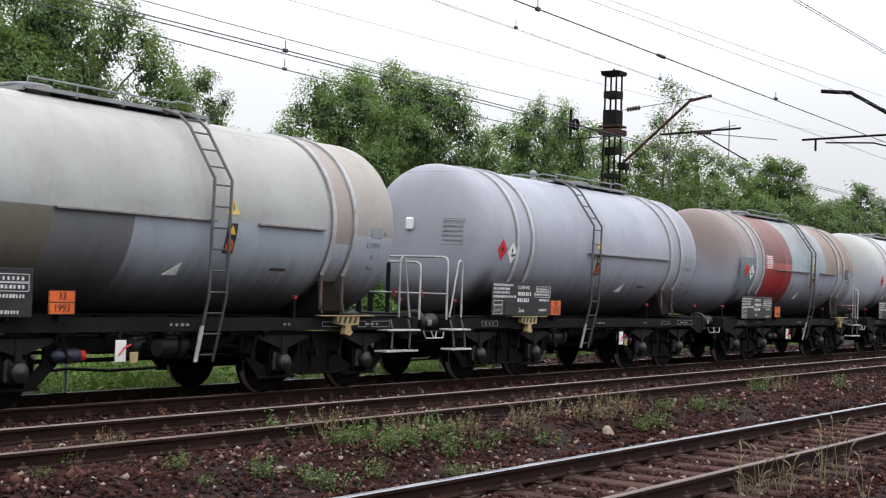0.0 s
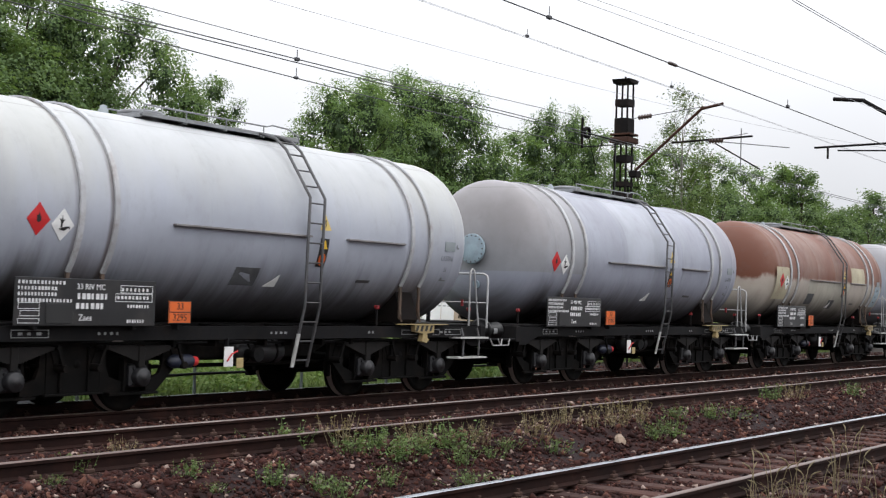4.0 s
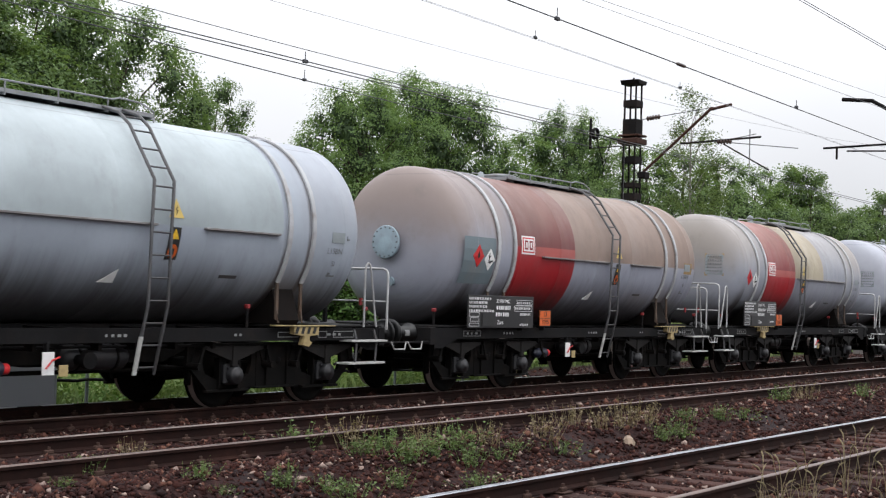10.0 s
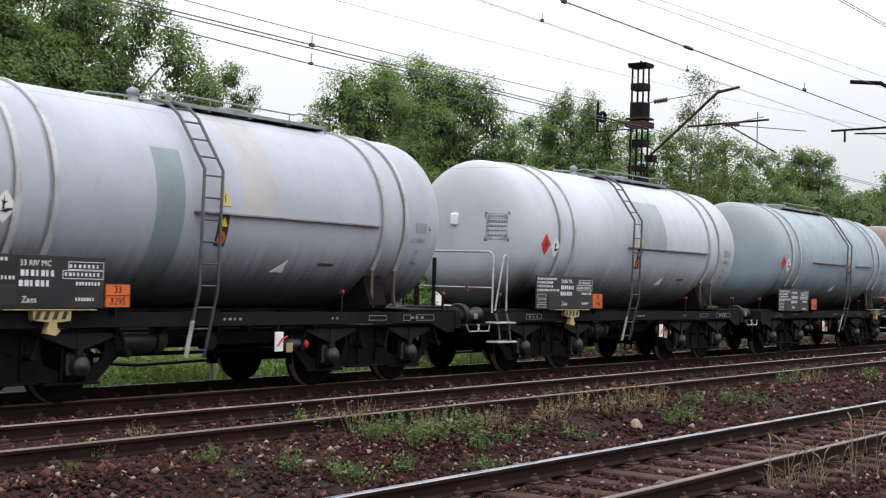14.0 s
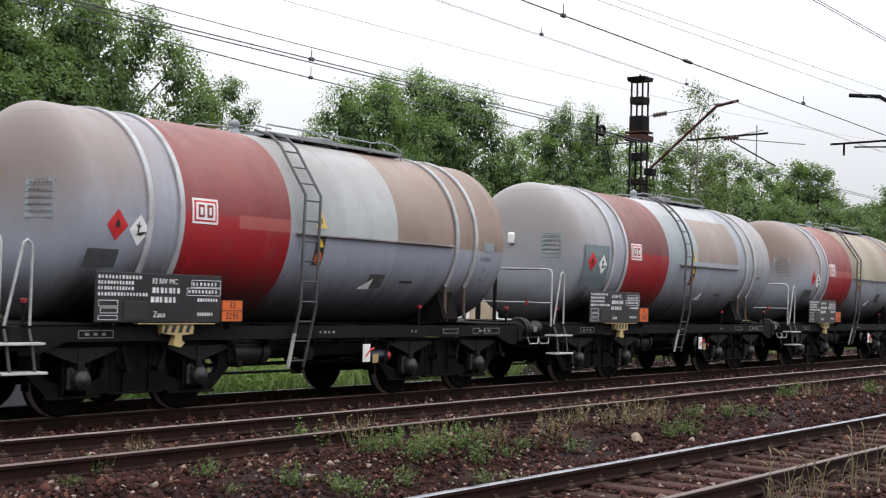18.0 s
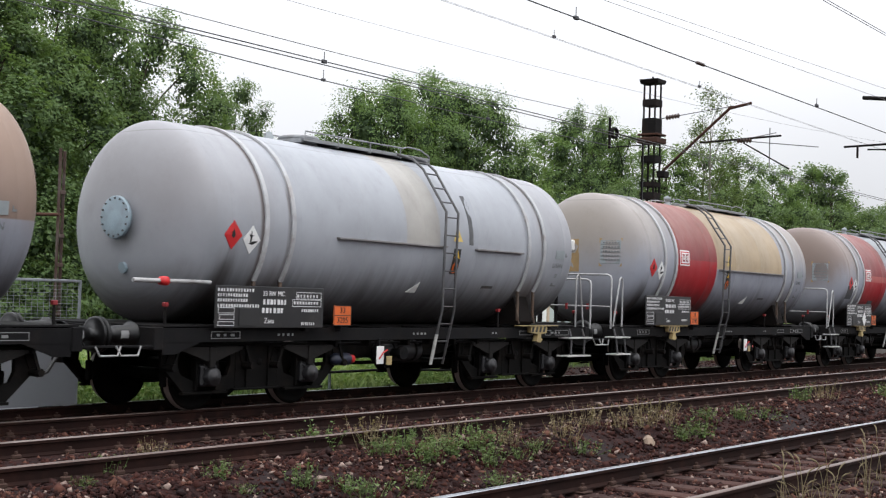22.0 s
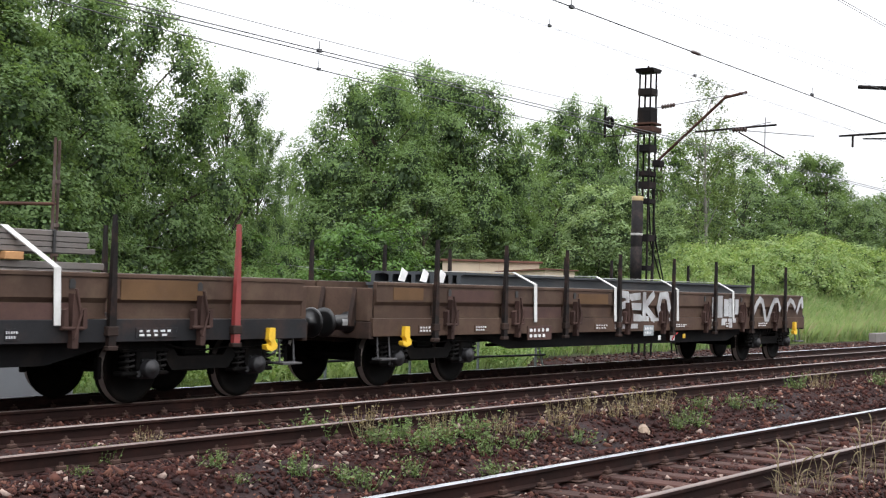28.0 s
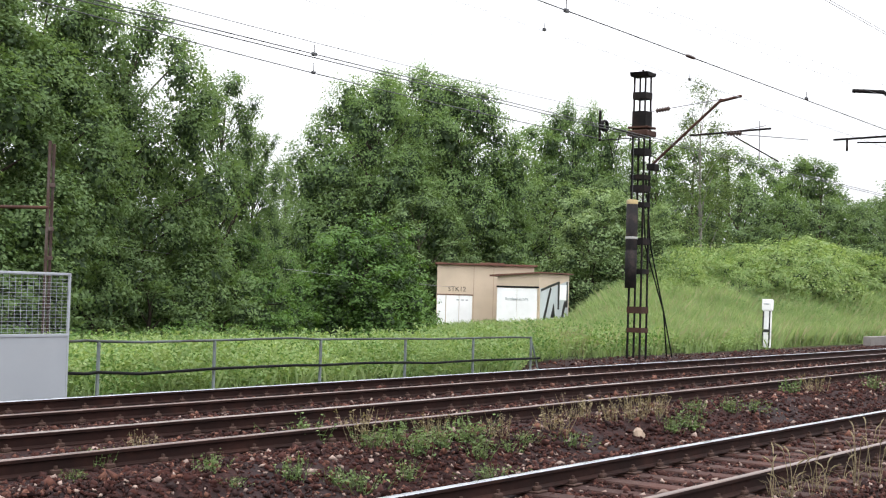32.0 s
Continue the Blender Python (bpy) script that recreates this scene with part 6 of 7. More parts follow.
# ---- mast, wires and posts ----
def build_mast():
    x, y = 35.5, 18.2
    z0, top = -0.2, 8.35
    mast = root("catenary_mast", "dark rusty lattice catenary mast beside the track", "mast", at=pose(x, y, 0))
    def half(z):
        return 0.205 - 0.025 * max(0.0, z - z0) / (top - z0)
    for sx in (-1, 1):
        for sy in (-1, 1):
            a, b = half(z0), half(top)
            part("corner_post", MB().tube([(sx * a, sy * a, z0), (sx * b, sy * b, top)], [0.036, 0.03], 4), M_MAST, mast)
    for i, z in enumerate([0.65, 1.25, 2.4, 3.3, 4.4, 4.88, 5.22, 5.98, 6.80, 6.96, 7.13, 7.67]):
        h, hh = half(z) + 0.03, 0.10 if i % 2 else 0.07
        mb = MB()
        for s in (-1, 1):
            mb.box(-h, h, s * h - 0.012, s * h + 0.012, z - hh, z + hh, 0.004)
            mb.box(s * h - 0.012, s * h + 0.012, -h, h, z - hh, z + hh, 0.004)
        part("batten_plate", mb, M_MASTRUST if i in (0, 1) else M_MAST, mast)
    part("cap", MB().prism([(-0.30, top + 0.02), (-0.22, top - 0.1), (0.22, top - 0.1), (0.30, top + 0.02)], "y", -0.30, 0.30).cyl((0, 0, top), (0, 0, top + 0.12), 0.03, 6), M_MAST, mast)
    part("clamp_block", MB().box(-0.33, 0.33, -0.33, 0.33, 6.45, 6.62, 0.02).box(-0.28, 0.28, -0.34, 0.34, 6.68, 6.74, 0.01), M_MASTRUST, mast)
    part("arm", MB().tube([(0.1, -0.25, 5.55), (0.0, -2.55, 7.42)], 0.042, 6).tube([(0.0, -2.45, 7.36), (0.0, -3.15, 7.48)], 0.042, 6), M_MASTRUST, mast, "rusty slanting cantilever arm")
    part("arm_seat", MB().box(-0.12, 0.22, -0.5, -0.25, 5.42, 5.62, 0.02), M_MAST, mast)
    part("arm_stay", MB().tube([(0, -0.2, 7.18), (0, -2.6, 7.43)], 0.012, 5), M_WIRE, mast)
    st = MB()
    for i in range(5):
        st.lathe([(-0.04, 0.03), (-0.01, 0.075), (0.01, 0.075), (0.04, 0.03)], "y", 12, (0, -0.5 - 0.09 * i, 7.21 + 0.009 * i))
    part("stay_insulator", st, M_INSUL, mast)
    part("registration_arm", MB().tube([(0.05, -1.55, 6.42), (0.0, -4.05, 6.5)], 0.03, 6).tube([(0.05, -2.9, 6.35), (0.0, -4.3, 5.55)], 0.022, 6), M_MAST, mast)
    ri = MB()
    for i in range(5):
        ri.lathe([(-0.04, 0.03), (-0.01, 0.08), (0.01, 0.08), (0.04, 0.03)], "y", 12, (0.04, -2.75 - 0.09 * i, 6.42))
    part("arm_insulator", ri, M_INSUL, mast)
    # tension weights in a slot on the track side
    wt = part("tension_weight", MB().lathe([(1.9, 0.001), (1.9, 0.17), (3.0, 0.175), (3.02, 0.16), (3.05, 0.175), (4.42, 0.17), (4.45, 0.12), (4.45, 0.001)], "z", 18, (-0.30, 0.10, 0)), M_WEIGHT, mast, "stack of dark round tension weights")
    part("weight_band", MB().lathe([(3.36, 0.178), (3.37, 0.183), (3.42, 0.183), (3.43, 0.178)], "z", 18, (-0.30, 0.10, 0)), M_STEP, wt)
    part("weight_cap", MB().lathe([(4.40, 0.175), (4.52, 0.175), (4.54, 0.1), (4.54, 0.001)], "z", 18, (-0.30, 0.10, 0)), M_YELLOWDIRTY, wt, "yellow cap on the weights")
    part("weight_wire", MB().cyl((-0.30, 0.10, 4.5), (-0.30, 0.10, 6.5), 0.012, 5), M_WIRE, mast)
    for a, b in ((0.0, -0.2), (0.35, 0.15)):
        part("ground_cable", MB().tube([(0.3, a * 0.3, 5.4), (0.75 + a, a, 3.2), (1.55 + a, b * 0.5, 1.2), (2.0 + a, b, -0.2)], 0.024, 5), M_FENCEDARK, mast)
    part("tension_bracket", MB().box(-2.67, -2.62, -0.07, 0.0, 6.02, 6.90, 0.008).tube([(-2.62, -0.03, 6.5), (-0.2, 0, 6.46)], 0.018, 6).tube([(-2.62, -0.03, 6.05), (-0.2, 0, 6.40)], 0.016, 6).lathe([(-0.05, 0.13), (-0.05, 0.17), (0.05, 0.17), (0.05, 0.13)], "y", 16, (-2.3, 0, 6.5)).tube([(-2.2, 0, 6.36), (-1.75, 0, 5.6), (-1.35, 0, 6.4)], 0.012, 5), M_MAST, mast)
    return mast


build_mast()


def wire(name, pts, r, label, sag=0.0):
    a, b = Vector(pts[0]), Vector(pts[-1])
    line = []
    for i in range(25):
        t = i / 24
        p = a.lerp(b, t)
        p.z -= sag * 4 * t * (1 - t)
        line.append(p)
    return thing(name, MB().tube(line, r, 5), M_WIRE if r > 0.0075 else M_WIREPALE, label, "overhead wire", "overhead wires")


def along(y, z0, z1, x0=-40, x1=160):
    return [(x0, y, z0), (x1, y, z1)]


wire("anchor_wire", [(-10, 18.1, 7.56), (32.85, 18.1, 6.88)], 0.008, "thin dark anchored overhead wire", 0.436)
for dy in (0.0, 0.05):
    wire("contact_wire", along(14.29 + dy, 5.46 - dy * 0.9, 5.46 - dy * 0.9), 0.0095, "dark contact wire over the train's track")
wire("anchor_wire", [(-10, 18.1, 7.57), (32.85, 18.1, 6.09)], 0.011, "thick dark anchored overhead wire", 0.532)
wire("feeder_wire", [(0, 18.2, 7.60), (70, 18.2, 9.9)], 0.0048, "thin pale feeder wire", 0.85)
for dy in (0.0, 0.06):
    wire("messenger_wire", along(14.8 + dy, 7.33, 7.33), 0.005, "thin twin messenger wire")
wire("contact_wire", along(10.14, 5.87, 6.15), 0.011, "dark wire over the middle track")
wire("messenger_wire", [(0, 10.14, 5.91), (80, 10.14, 8.05)], 0.005, "thin messenger wire over the middle track")
wire("messenger_wire", [(0, 10.3, 5.87), (80, 10.3, 8.95)], 0.0048, "thin messenger wire over the middle track")
for dy in (0.0, 0.05):
    wire("contact_wire", along(5.8 + dy, 5.5, 5.5), 0.0055, "twin contact wire over the near track")
for y, x, zb, zt in ((18.1, 20.5, 6.09, 6.3), (18.1, 26.6, 6.07, 6.3), (14.3, 16.2, 5.46, 5.62), (14.8, 24.2, 7.35, 7.5), (14.8, 31.5, 7.35, 7.5), (10.14, 17.2, 5.95, 6.12), (10.14, 27.4, 6.0, 6.15)):
    thing("wire_clamp", MB().box(x - 0.05, x + 0.05, y - 0.03, y + 0.03, zb - 0.03, zb + 0.03, 0.01).cyl((x, y, zb), (x, y, zt), 0.008, 5), M_WIRE, "small dark clamp on an overhead wire", "wire clamp", "wire clamps")
thing("section_insulator", MB().tube([(21.4, 10.14, 5.958), (21.48, 10.14, 5.96), (21.72, 10.14, 5.96), (21.8, 10.14, 5.958)], [0.015, 0.035, 0.035, 0.015], 8), M_INSUL, "brown insulator in an overhead wire", "insulator")


# the mast whose two arms reach over the middle track
near_mast = root("catenary_mast", "dark catenary mast beside the near track", "mast", at=pose(35.5, 8.0, 0))
part("post", MB().tube([(0, 0, -0.3), (0, 0, 8.4)], [0.16, 0.12], 8), M_MAST, near_mast)
part("arm", MB().tube([(0, 0.1, 5.55), (0, 3.05, 7.34)], 0.055, 6).tube([(0, 3.0, 7.33), (0, 3.85, 7.42)], 0.055, 6), M_MAST, near_mast)
part("registration_arm", MB().tube([(0, 0.1, 6.2), (0, 4.35, 6.1)], 0.03, 6).tube([(0, 1.0, 5.55), (0, 2.4, 5.95), (0, 3.7, 6.0)], 0.022, 6), M_MAST, near_mast)
part("dropper", MB().box(-0.025, 0.025, 3.95, 4.0, 5.78, 6.12, 0.008), M_MAST, near_mast)
part("registration_arm", MB().tube([(0, -0.1, 5.75), (0, -1.6, 5.62), (0, -2.26, 5.50)], 0.022, 6), M_MAST, near_mast)

# a distant cantilever and pylon behind the birch
far_arm = root("far_catenary_arm", "small distant catenary arms over the trees", "cantilever", at=pose(75, 30, 0))
part("arm", MB().tube([(0, 2.7, 11.75), (0, -2.4, 11.13)], 0.032, 6), M_WIREPALE, far_arm)
part("arm", MB().tube([(0, 2.9, 11.7), (0, 0.2, 12.1)], 0.025, 6), M_WIREPALE, far_arm)
part("post", MB().tube([(0, 0.6, 10.0), (0, 0.6, 12.4)], 0.035, 6), M_WIREPALE, far_arm)


def kilometre_post():
    k = root("line_post", "white distance post with a black bar", "distance post", at=pose(50.9, 20.3, -0.25, 0, 3, 0))
    part("post", MB().box(-0.08, 0.08, -0.17, 0.17, 0, 1.5, 0.02), M_WHITE, k)
    part("head", MB().box(-0.10, 0.10, -0.21, 0.21, 1.5, 1.95, 0.02), M_WHITE, k)
    for y in (-0.135, 0.135):
        part("black_bar", MB().box(-0.095, -0.08, y - 0.03, y + 0.03, 0.06, 1.48, 0.004), M_BLACK, k)
    part("black_band", MB().box(-0.098, -0.08, -0.165, 0.165, 0.62, 0.74, 0.004), M_BLACK, k)
    part("writing_bar", MB().box(-0.115, -0.10, -0.10, 0.12, 1.74, 1.78, 0.004), M_LIDGREY, k)


kilometre_post()

# old lattice post on the meadow, with a rail across
op = root("old_signal_post", "rusty lattice post with a worn pale face", "post", at=pose(17.34, 22.4, -0.55))
part("post", MB().box(-0.06, -0.035, -0.045, 0.045, 0, 5.05, 0.01).box(0.045, 0.07, -0.045, 0.045, 0, 5.0, 0.01), M_POST, op)
for z in (0.6, 1.6, 2.6, 3.2, 4.1):
    part("batten", MB().box(-0.07, 0.08, -0.065, -0.045, z, z + 0.08, 0.01), M_POST, op)
part("cross_tube", MB().cyl((-3.0, 0.1, 3.52), (0.0, 0, 3.68), 0.035, 8), M_MASTRUST, op)
wire("low_cable", [(5, 23.5, 3.6), (16.75, 22.4, 2.9), (60, 40, 1.8)], 0.0074, "thin cable sagging in front of the trees", 0.3)


# ---- fence, screen, huts ----
def build_fence():
    y = 17.0
    f = root("pipe_fence", "worn grey-green pipe railing along the line", "fence", at=pose(0, y, 0))
    xs = [14.23, 16.84, 19.73, 22.48, 25.05, 27.56]
    for i, x in enumerate(xs):
        part("post", MB().box(x - 0.024, x + 0.024, -0.024, 0.024, -0.75, 0.66 - 0.006 * i * 2, 0.006), M_FENCE, f)
    for i, (a, b) in enumerate(zip([13.62] + xs[:-1], xs)):
        bow, dip = (0.015, -0.02, 0.03, 0.0, -0.015, 0.01)[i], (-0.02, -0.05, 0.015, 0.02, -0.03, 0.0)[i]
        m = a + (b - a) * (0.5 + bow * 8)
        part("top_rail", MB().tube([(a, 0, 0.67 - (a - 14) * 0.007), (m, bow, 0.67 + bow - (m - 14) * 0.007), (b, 0, 0.67 - (b - 14) * 0.007)], 0.022, 8), M_FENCETOP, f)
        part("lower_rail", MB().tube([(a, -0.02, 0.17 - (a - 14) * 0.008), (m, -0.02, 0.17 + dip - (m - 14) * 0.008), (b + (0.4 if b > 27 else 0), -0.02, 0.17 - (b - 14) * 0.008)], 0.026, 8), M_FENCEDARK, f)
    part("end_brace", MB().cyl((27.56, 0, 0.55), (27.95, 0, -0.3), 0.022, 6), M_FENCE, f)


build_fence()
sc = root("protective_screen", "pale grey sheet screen with wire mesh above", "screen", at=pose(0, 17.0, 0))
for x0, x1 in ((11.1, 13.6), (8.55, 11.05)):
    part("sheet", MB().box(x0, x1, -0.012, 0.012, -0.75, 0.77, 0.004), M_PANEL, sc)
    for x in (x0, x1):
        part("frame_post", MB().box(x - 0.02, x + 0.02, -0.02, 0.02, -0.75, 1.76, 0.005), M_PANEL, sc)
    part("top_bar", MB().box(x0, x1, -0.02, 0.02, 1.72, 1.76, 0.005), M_PANEL, sc)
    part("mid_bar", MB().box(x0, x1, -0.025, 0.025, 0.75, 0.80, 0.005), M_PANEL, sc)
    mesh = MB()
    for z in np.arange(0.83, 1.72, 0.055):
        mesh.cyl((x0, 0, z), (x1, 0, z), 0.004, 4)
    for x in np.arange(x0 + 0.06, x1, 0.11):
        mesh.cyl((x, 0.005, 0.78), (x, 0.005, 1.72), 0.003, 4)
    part("wire_mesh", mesh, M_PANEL, sc)


def build_huts():
    a = root("transformer_hut", "beige rendered transformer hut with white doors", "hut", at=pose(54.2, 39.1, -0.55, 0, 0, -54))
    part("wall", MB().box(0, 4.9, 0, 3.0, 0, 3.55, 0.02), M_HUT, a)
    part("roof", MB().box(-0.12, 5.05, -0.15, 3.15, 3.55, 3.65, 0.01).box(2.2, 3.4, 0.6, 1.4, 3.65, 3.72, 0.01), M_HUTROOF, a)
    for x0, x1 in ((0.03, 0.45), (0.49, 1.13), (1.15, 1.80)):
        part("door", MB().box(x0, x1, -0.04, 0.0, 0.05, 2.0, 0.01), M_HUTWHITE, a)
    part("door_lintel", MB().box(0.0, 1.84, -0.05, 0.0, 2.02, 2.07, 0.006), M_HUTROOF, a)
    for x in (1.86, 2.86):
        part("joint_strip", MB().box(x - 0.015, x + 0.015, -0.008, 0.0, 0, 3.54, 0.003), M_HUTJOINT, a)
    part("lettering", letters("STK12", 0.34, M_BLACK, Matrix.Translation((1.02, -0.006, 2.32)) @ SIDE), None, a)
    part("small_writing", bars(dashes(1.0, 1.7, 1.78, 3, 0.3), -0.042, 0.05), M_LIDGREY, a)
    b = root("switchgear_hut", "small beige switchgear hut with white doors and graffiti", "hut", at=pose(53.6, 35.08, 0.02, 0, 0, -88))
    part("wall", MB().box(0, 2.35, 0, 3.0, -0.6, 2.42, 0.02), M_HUT, b)
    part("roof", MB().prism([(-0.35, 2.42), (2.5, 2.62), (2.5, 2.68), (-0.35, 2.50)], "y", -0.15, 3.15), M_HUTROOF, b)
    part("gable", MB().prism([(0, 2.40), (2.35, 2.40), (2.35, 2.60), (0, 2.44)], "y", 0, 3.0), M_HUT, b)
    part("door", MB().box(0.04, 1.13, -0.04, 0, -0.1, 1.88, 0.01), M_HUTWHITE, b)
    part("door", MB().box(1.15, 2.25, -0.04, 0, -0.1, 1.88, 0.01), M_HUTWHITE, b)
    part("door_lintel", MB().box(0.0, 2.35, -0.06, 0, 1.90, 1.98, 0.006), M_FENCEDARK, b)
    part("lettering", letters("Rozdzielnia NN", 0.20, M_LIDGREY, Matrix.Translation((1.15, -0.046, 1.35)) @ SIDE), None, b)
    g = part("graffiti", MB().prism([(0.1, -0.3), (2.9, -0.3), (2.9, 2.3), (1.4, 2.0), (0.1, 1.9)], "x", 2.352, 2.358), M_HUTGREY, b, "grey and black spray painting on the side wall")
    st = MB()
    for p in (((0.15, 0.1), (0.3, 0.1), (0.75, 1.9), (0.65, 1.95)), ((0.1, 1.75), (1.2, 2.15), (1.2, 2.27), (0.1, 1.87)), ((1.15, 0.9), (1.25, 0.9), (1.25, 2.25), (1.12, 2.25)), ((0.7, 0.5), (1.0, 0.5), (0.9, 1.2)), ((1.3, 0.2), (1.45, 0.2), (1.7, 1.3), (1.55, 1.3)), ((1.65, 1.0), (1.78, 1.0), (1.78, 2.25), (1.68, 2.25))):
        st.prism([(a * 1.6, b) for a, b in p], "x", 2.358, 2.364)
    part("graffiti_outline", st, M_BLACK, g)
    part("mesh_window", MB().box(2.356, 2.372, 2.0, 2.7, 1.35, 2.1, 0.004), M_HUTWHITE, b)
    pole = root("wooden_pole", "dark wooden pole behind the huts", "pole", at=pose(62.0, 42.5, -0.5))
    part("pole", MB().tube([(0, 0, 0), (0, 0, 5.4)], [0.14, 0.11], 8), M_FENCEDARK, pole)


build_huts()
thing("platform_edge", MB().box(61.0, 80.0, 19.3, 19.65, -0.4, 0.12, 0.02), M_CONCRETE, "low weathered concrete edging beside the line", "concrete edge")

# ---- trees, bushes, grass, weeds and stones ----
def leaves_mesh(name, centres, normals, size, mat, seed):
    """Many small folded leaves, each of two triangles pairs, as one mesh."""
    rng = np.random.default_rng(seed)
    n = len(centres)
    nr = normals + rng.normal(0, 0.36, (n, 3))
    nr /= np.linalg.norm(nr, axis=1)[:, None] + 1e-9
    t = np.cross(nr, rng.normal(0, 1, (n, 3)))
    t /= np.linalg.norm(t, axis=1)[:, None] + 1e-9
    b = np.cross(nr, t)
    s = (size * rng.uniform(0.6, 1.35, n))[:, None]
    v = np.stack([centres - t * s * 0.58, centres - b * s * 0.42 + nr * s * 0.12, centres + t * s * 0.58, centres + b * s * 0.42 + nr * s * 0.12], 1).reshape(-1, 3)
    i = np.arange(n)[:, None] * 4
    f = np.concatenate([i + np.array([[0, 1, 2]]), i + np.array([[0, 2, 3]])], 1).reshape(-1, 3)
    me = bpy.data.meshes.new(name)
    me.vertices.add(len(v))
    me.vertices.foreach_set("co", v.ravel())
    me.loops.add(f.size)
    me.loops.foreach_set("vertex_index", f.ravel())
    me.polygons.add(len(f))
    me.polygons.foreach_set("loop_start", np.arange(len(f)) * 3)
    me.update(calc_edges=True)
    me.materials.append(mat)
    return me


def tree_mesh(height, spread, base, clumps, leaves, size, mat, seed, bark=None, lean=0.0, droop=0.0, spray=0.22, stout=1.0, inner=90, taper=0.15):
    """Trunk and limbs, and a crown of many leaf clumps with gaps. base: height of the lowest leaves."""
    rng = np.random.default_rng(seed)
    wood = MB()
    r0 = (0.022 * height + 0.05) * stout
    trunk = [Vector((lean * height * 0.25 * t * t + 0.12 * math.sin(5 * t + seed), 0.1 * math.sin(4 * t + seed * 2), height * 0.82 * t)) for t in np.linspace(0, 1, 9)]
    wood.tube(trunk, [r0 * (1 - 0.85 * i / 8) for i in range(9)], 7)
    cs, rad = [], []
    for i in range(clumps):
        u = (i + 0.5) / clumps
        zz = base + (height - base) * (0.04 + 0.92 * u)
        w = spread * max(0.03, 1 - abs((u - 0.36) / 0.66) ** 2.4) ** 0.5 * (1 - taper * u)
        ang = i * 2.399 + rng.uniform(-0.6, 0.6)
        rr = w * math.sqrt(rng.uniform(0.3, 1.0))
        c = np.array([rr * math.cos(ang) + lean * height * 0.25 * (zz / height) ** 2, rr * math.sin(ang), zz + rng.uniform(-0.4, 0.4)])
        cs.append(c)
        rad.append(spread * rng.uniform(0.2, 0.42) * (1.15 - 0.45 * u))
        if i % 2 == 0:
            k = min(8, max(1, int(8 * (zz - 0.25 * rr) / (height * 0.82)) - 1))
            p = trunk[k]
            mid = p.lerp(Vector(c), 0.55) + Vector((0, 0, 0.25))
            wood.tube([p, mid, Vector(c)], [r0 * 0.34 * (1 - u * 0.5), r0 * 0.2 * (1 - u * 0.5), 0.02], 5, False)
    cs, rad = np.array(cs), np.array(rad)
    share = rad ** 2 / (rad ** 2).sum()
    cen, nor = [], []
    for c, r, s in zip(cs, rad, share):
        # sprays of leaves on the upper and outer skin of each clump, hollow and dark below
        n = max(12, int(leaves * s))
        m = max(2, n // 26)
        d = rng.normal(0, 1, (m, 3)) + np.array([0, 0, 0.75]) + 0.5 * np.append(c[:2] / spread, 0)
        d /= np.linalg.norm(d, axis=1)[:, None]
        hub = c + d * (r * rng.uniform(0.6, 1.12, m))[:, None] * np.array([1, 1, 0.85])
        j = rng.integers(0, m, n)
        off = rng.normal(0, 1, (n, 3)) * np.array([1, 1, 0.55]) * (spray * rng.uniform(0.7, 1.4, m))[j][:, None]
        p = hub[j] + off
        if droop:
            p[:, 2] -= droop * rng.uniform(0, 1, n) * r
        cen.append(p)
        nor.append(d[j] * 0.7 + np.array([0, 0, 0.7]))
    # the dense inner twigs and leaves of each clump, behind its outer sprays, coloured dark for shade
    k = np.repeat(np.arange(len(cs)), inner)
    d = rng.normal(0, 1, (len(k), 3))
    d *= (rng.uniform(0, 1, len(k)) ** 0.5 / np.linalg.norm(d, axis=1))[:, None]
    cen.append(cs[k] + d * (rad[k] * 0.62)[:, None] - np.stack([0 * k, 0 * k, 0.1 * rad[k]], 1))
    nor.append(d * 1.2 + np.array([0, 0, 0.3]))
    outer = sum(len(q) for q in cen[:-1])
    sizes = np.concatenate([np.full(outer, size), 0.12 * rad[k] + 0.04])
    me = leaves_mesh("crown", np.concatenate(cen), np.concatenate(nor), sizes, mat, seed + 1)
    me.materials.append(M_LEAFSHADE)
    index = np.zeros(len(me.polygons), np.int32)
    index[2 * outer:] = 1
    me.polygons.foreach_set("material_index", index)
    return wood.mesh("trunk", bark or M_BARK, False), me


def polar(px_yaw, dist):
    """A place by its bearing, in degrees to the right of +y, and its distance from the stand."""
    return dist * math.sin(radians(px_yaw)), dist * math.cos(radians(px_yaw))


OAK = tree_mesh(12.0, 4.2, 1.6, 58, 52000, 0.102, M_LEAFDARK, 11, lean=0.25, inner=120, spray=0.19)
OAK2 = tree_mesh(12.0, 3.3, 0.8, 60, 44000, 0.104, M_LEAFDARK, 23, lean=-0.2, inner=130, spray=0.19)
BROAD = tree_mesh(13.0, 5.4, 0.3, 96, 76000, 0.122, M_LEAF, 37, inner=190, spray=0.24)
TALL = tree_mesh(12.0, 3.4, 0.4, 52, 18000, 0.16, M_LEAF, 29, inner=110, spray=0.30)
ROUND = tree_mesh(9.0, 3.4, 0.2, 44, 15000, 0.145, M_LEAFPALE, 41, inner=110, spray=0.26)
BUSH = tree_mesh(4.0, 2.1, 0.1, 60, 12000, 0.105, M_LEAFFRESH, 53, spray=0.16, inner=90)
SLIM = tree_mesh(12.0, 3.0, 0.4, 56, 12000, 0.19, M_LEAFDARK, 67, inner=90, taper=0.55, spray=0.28)
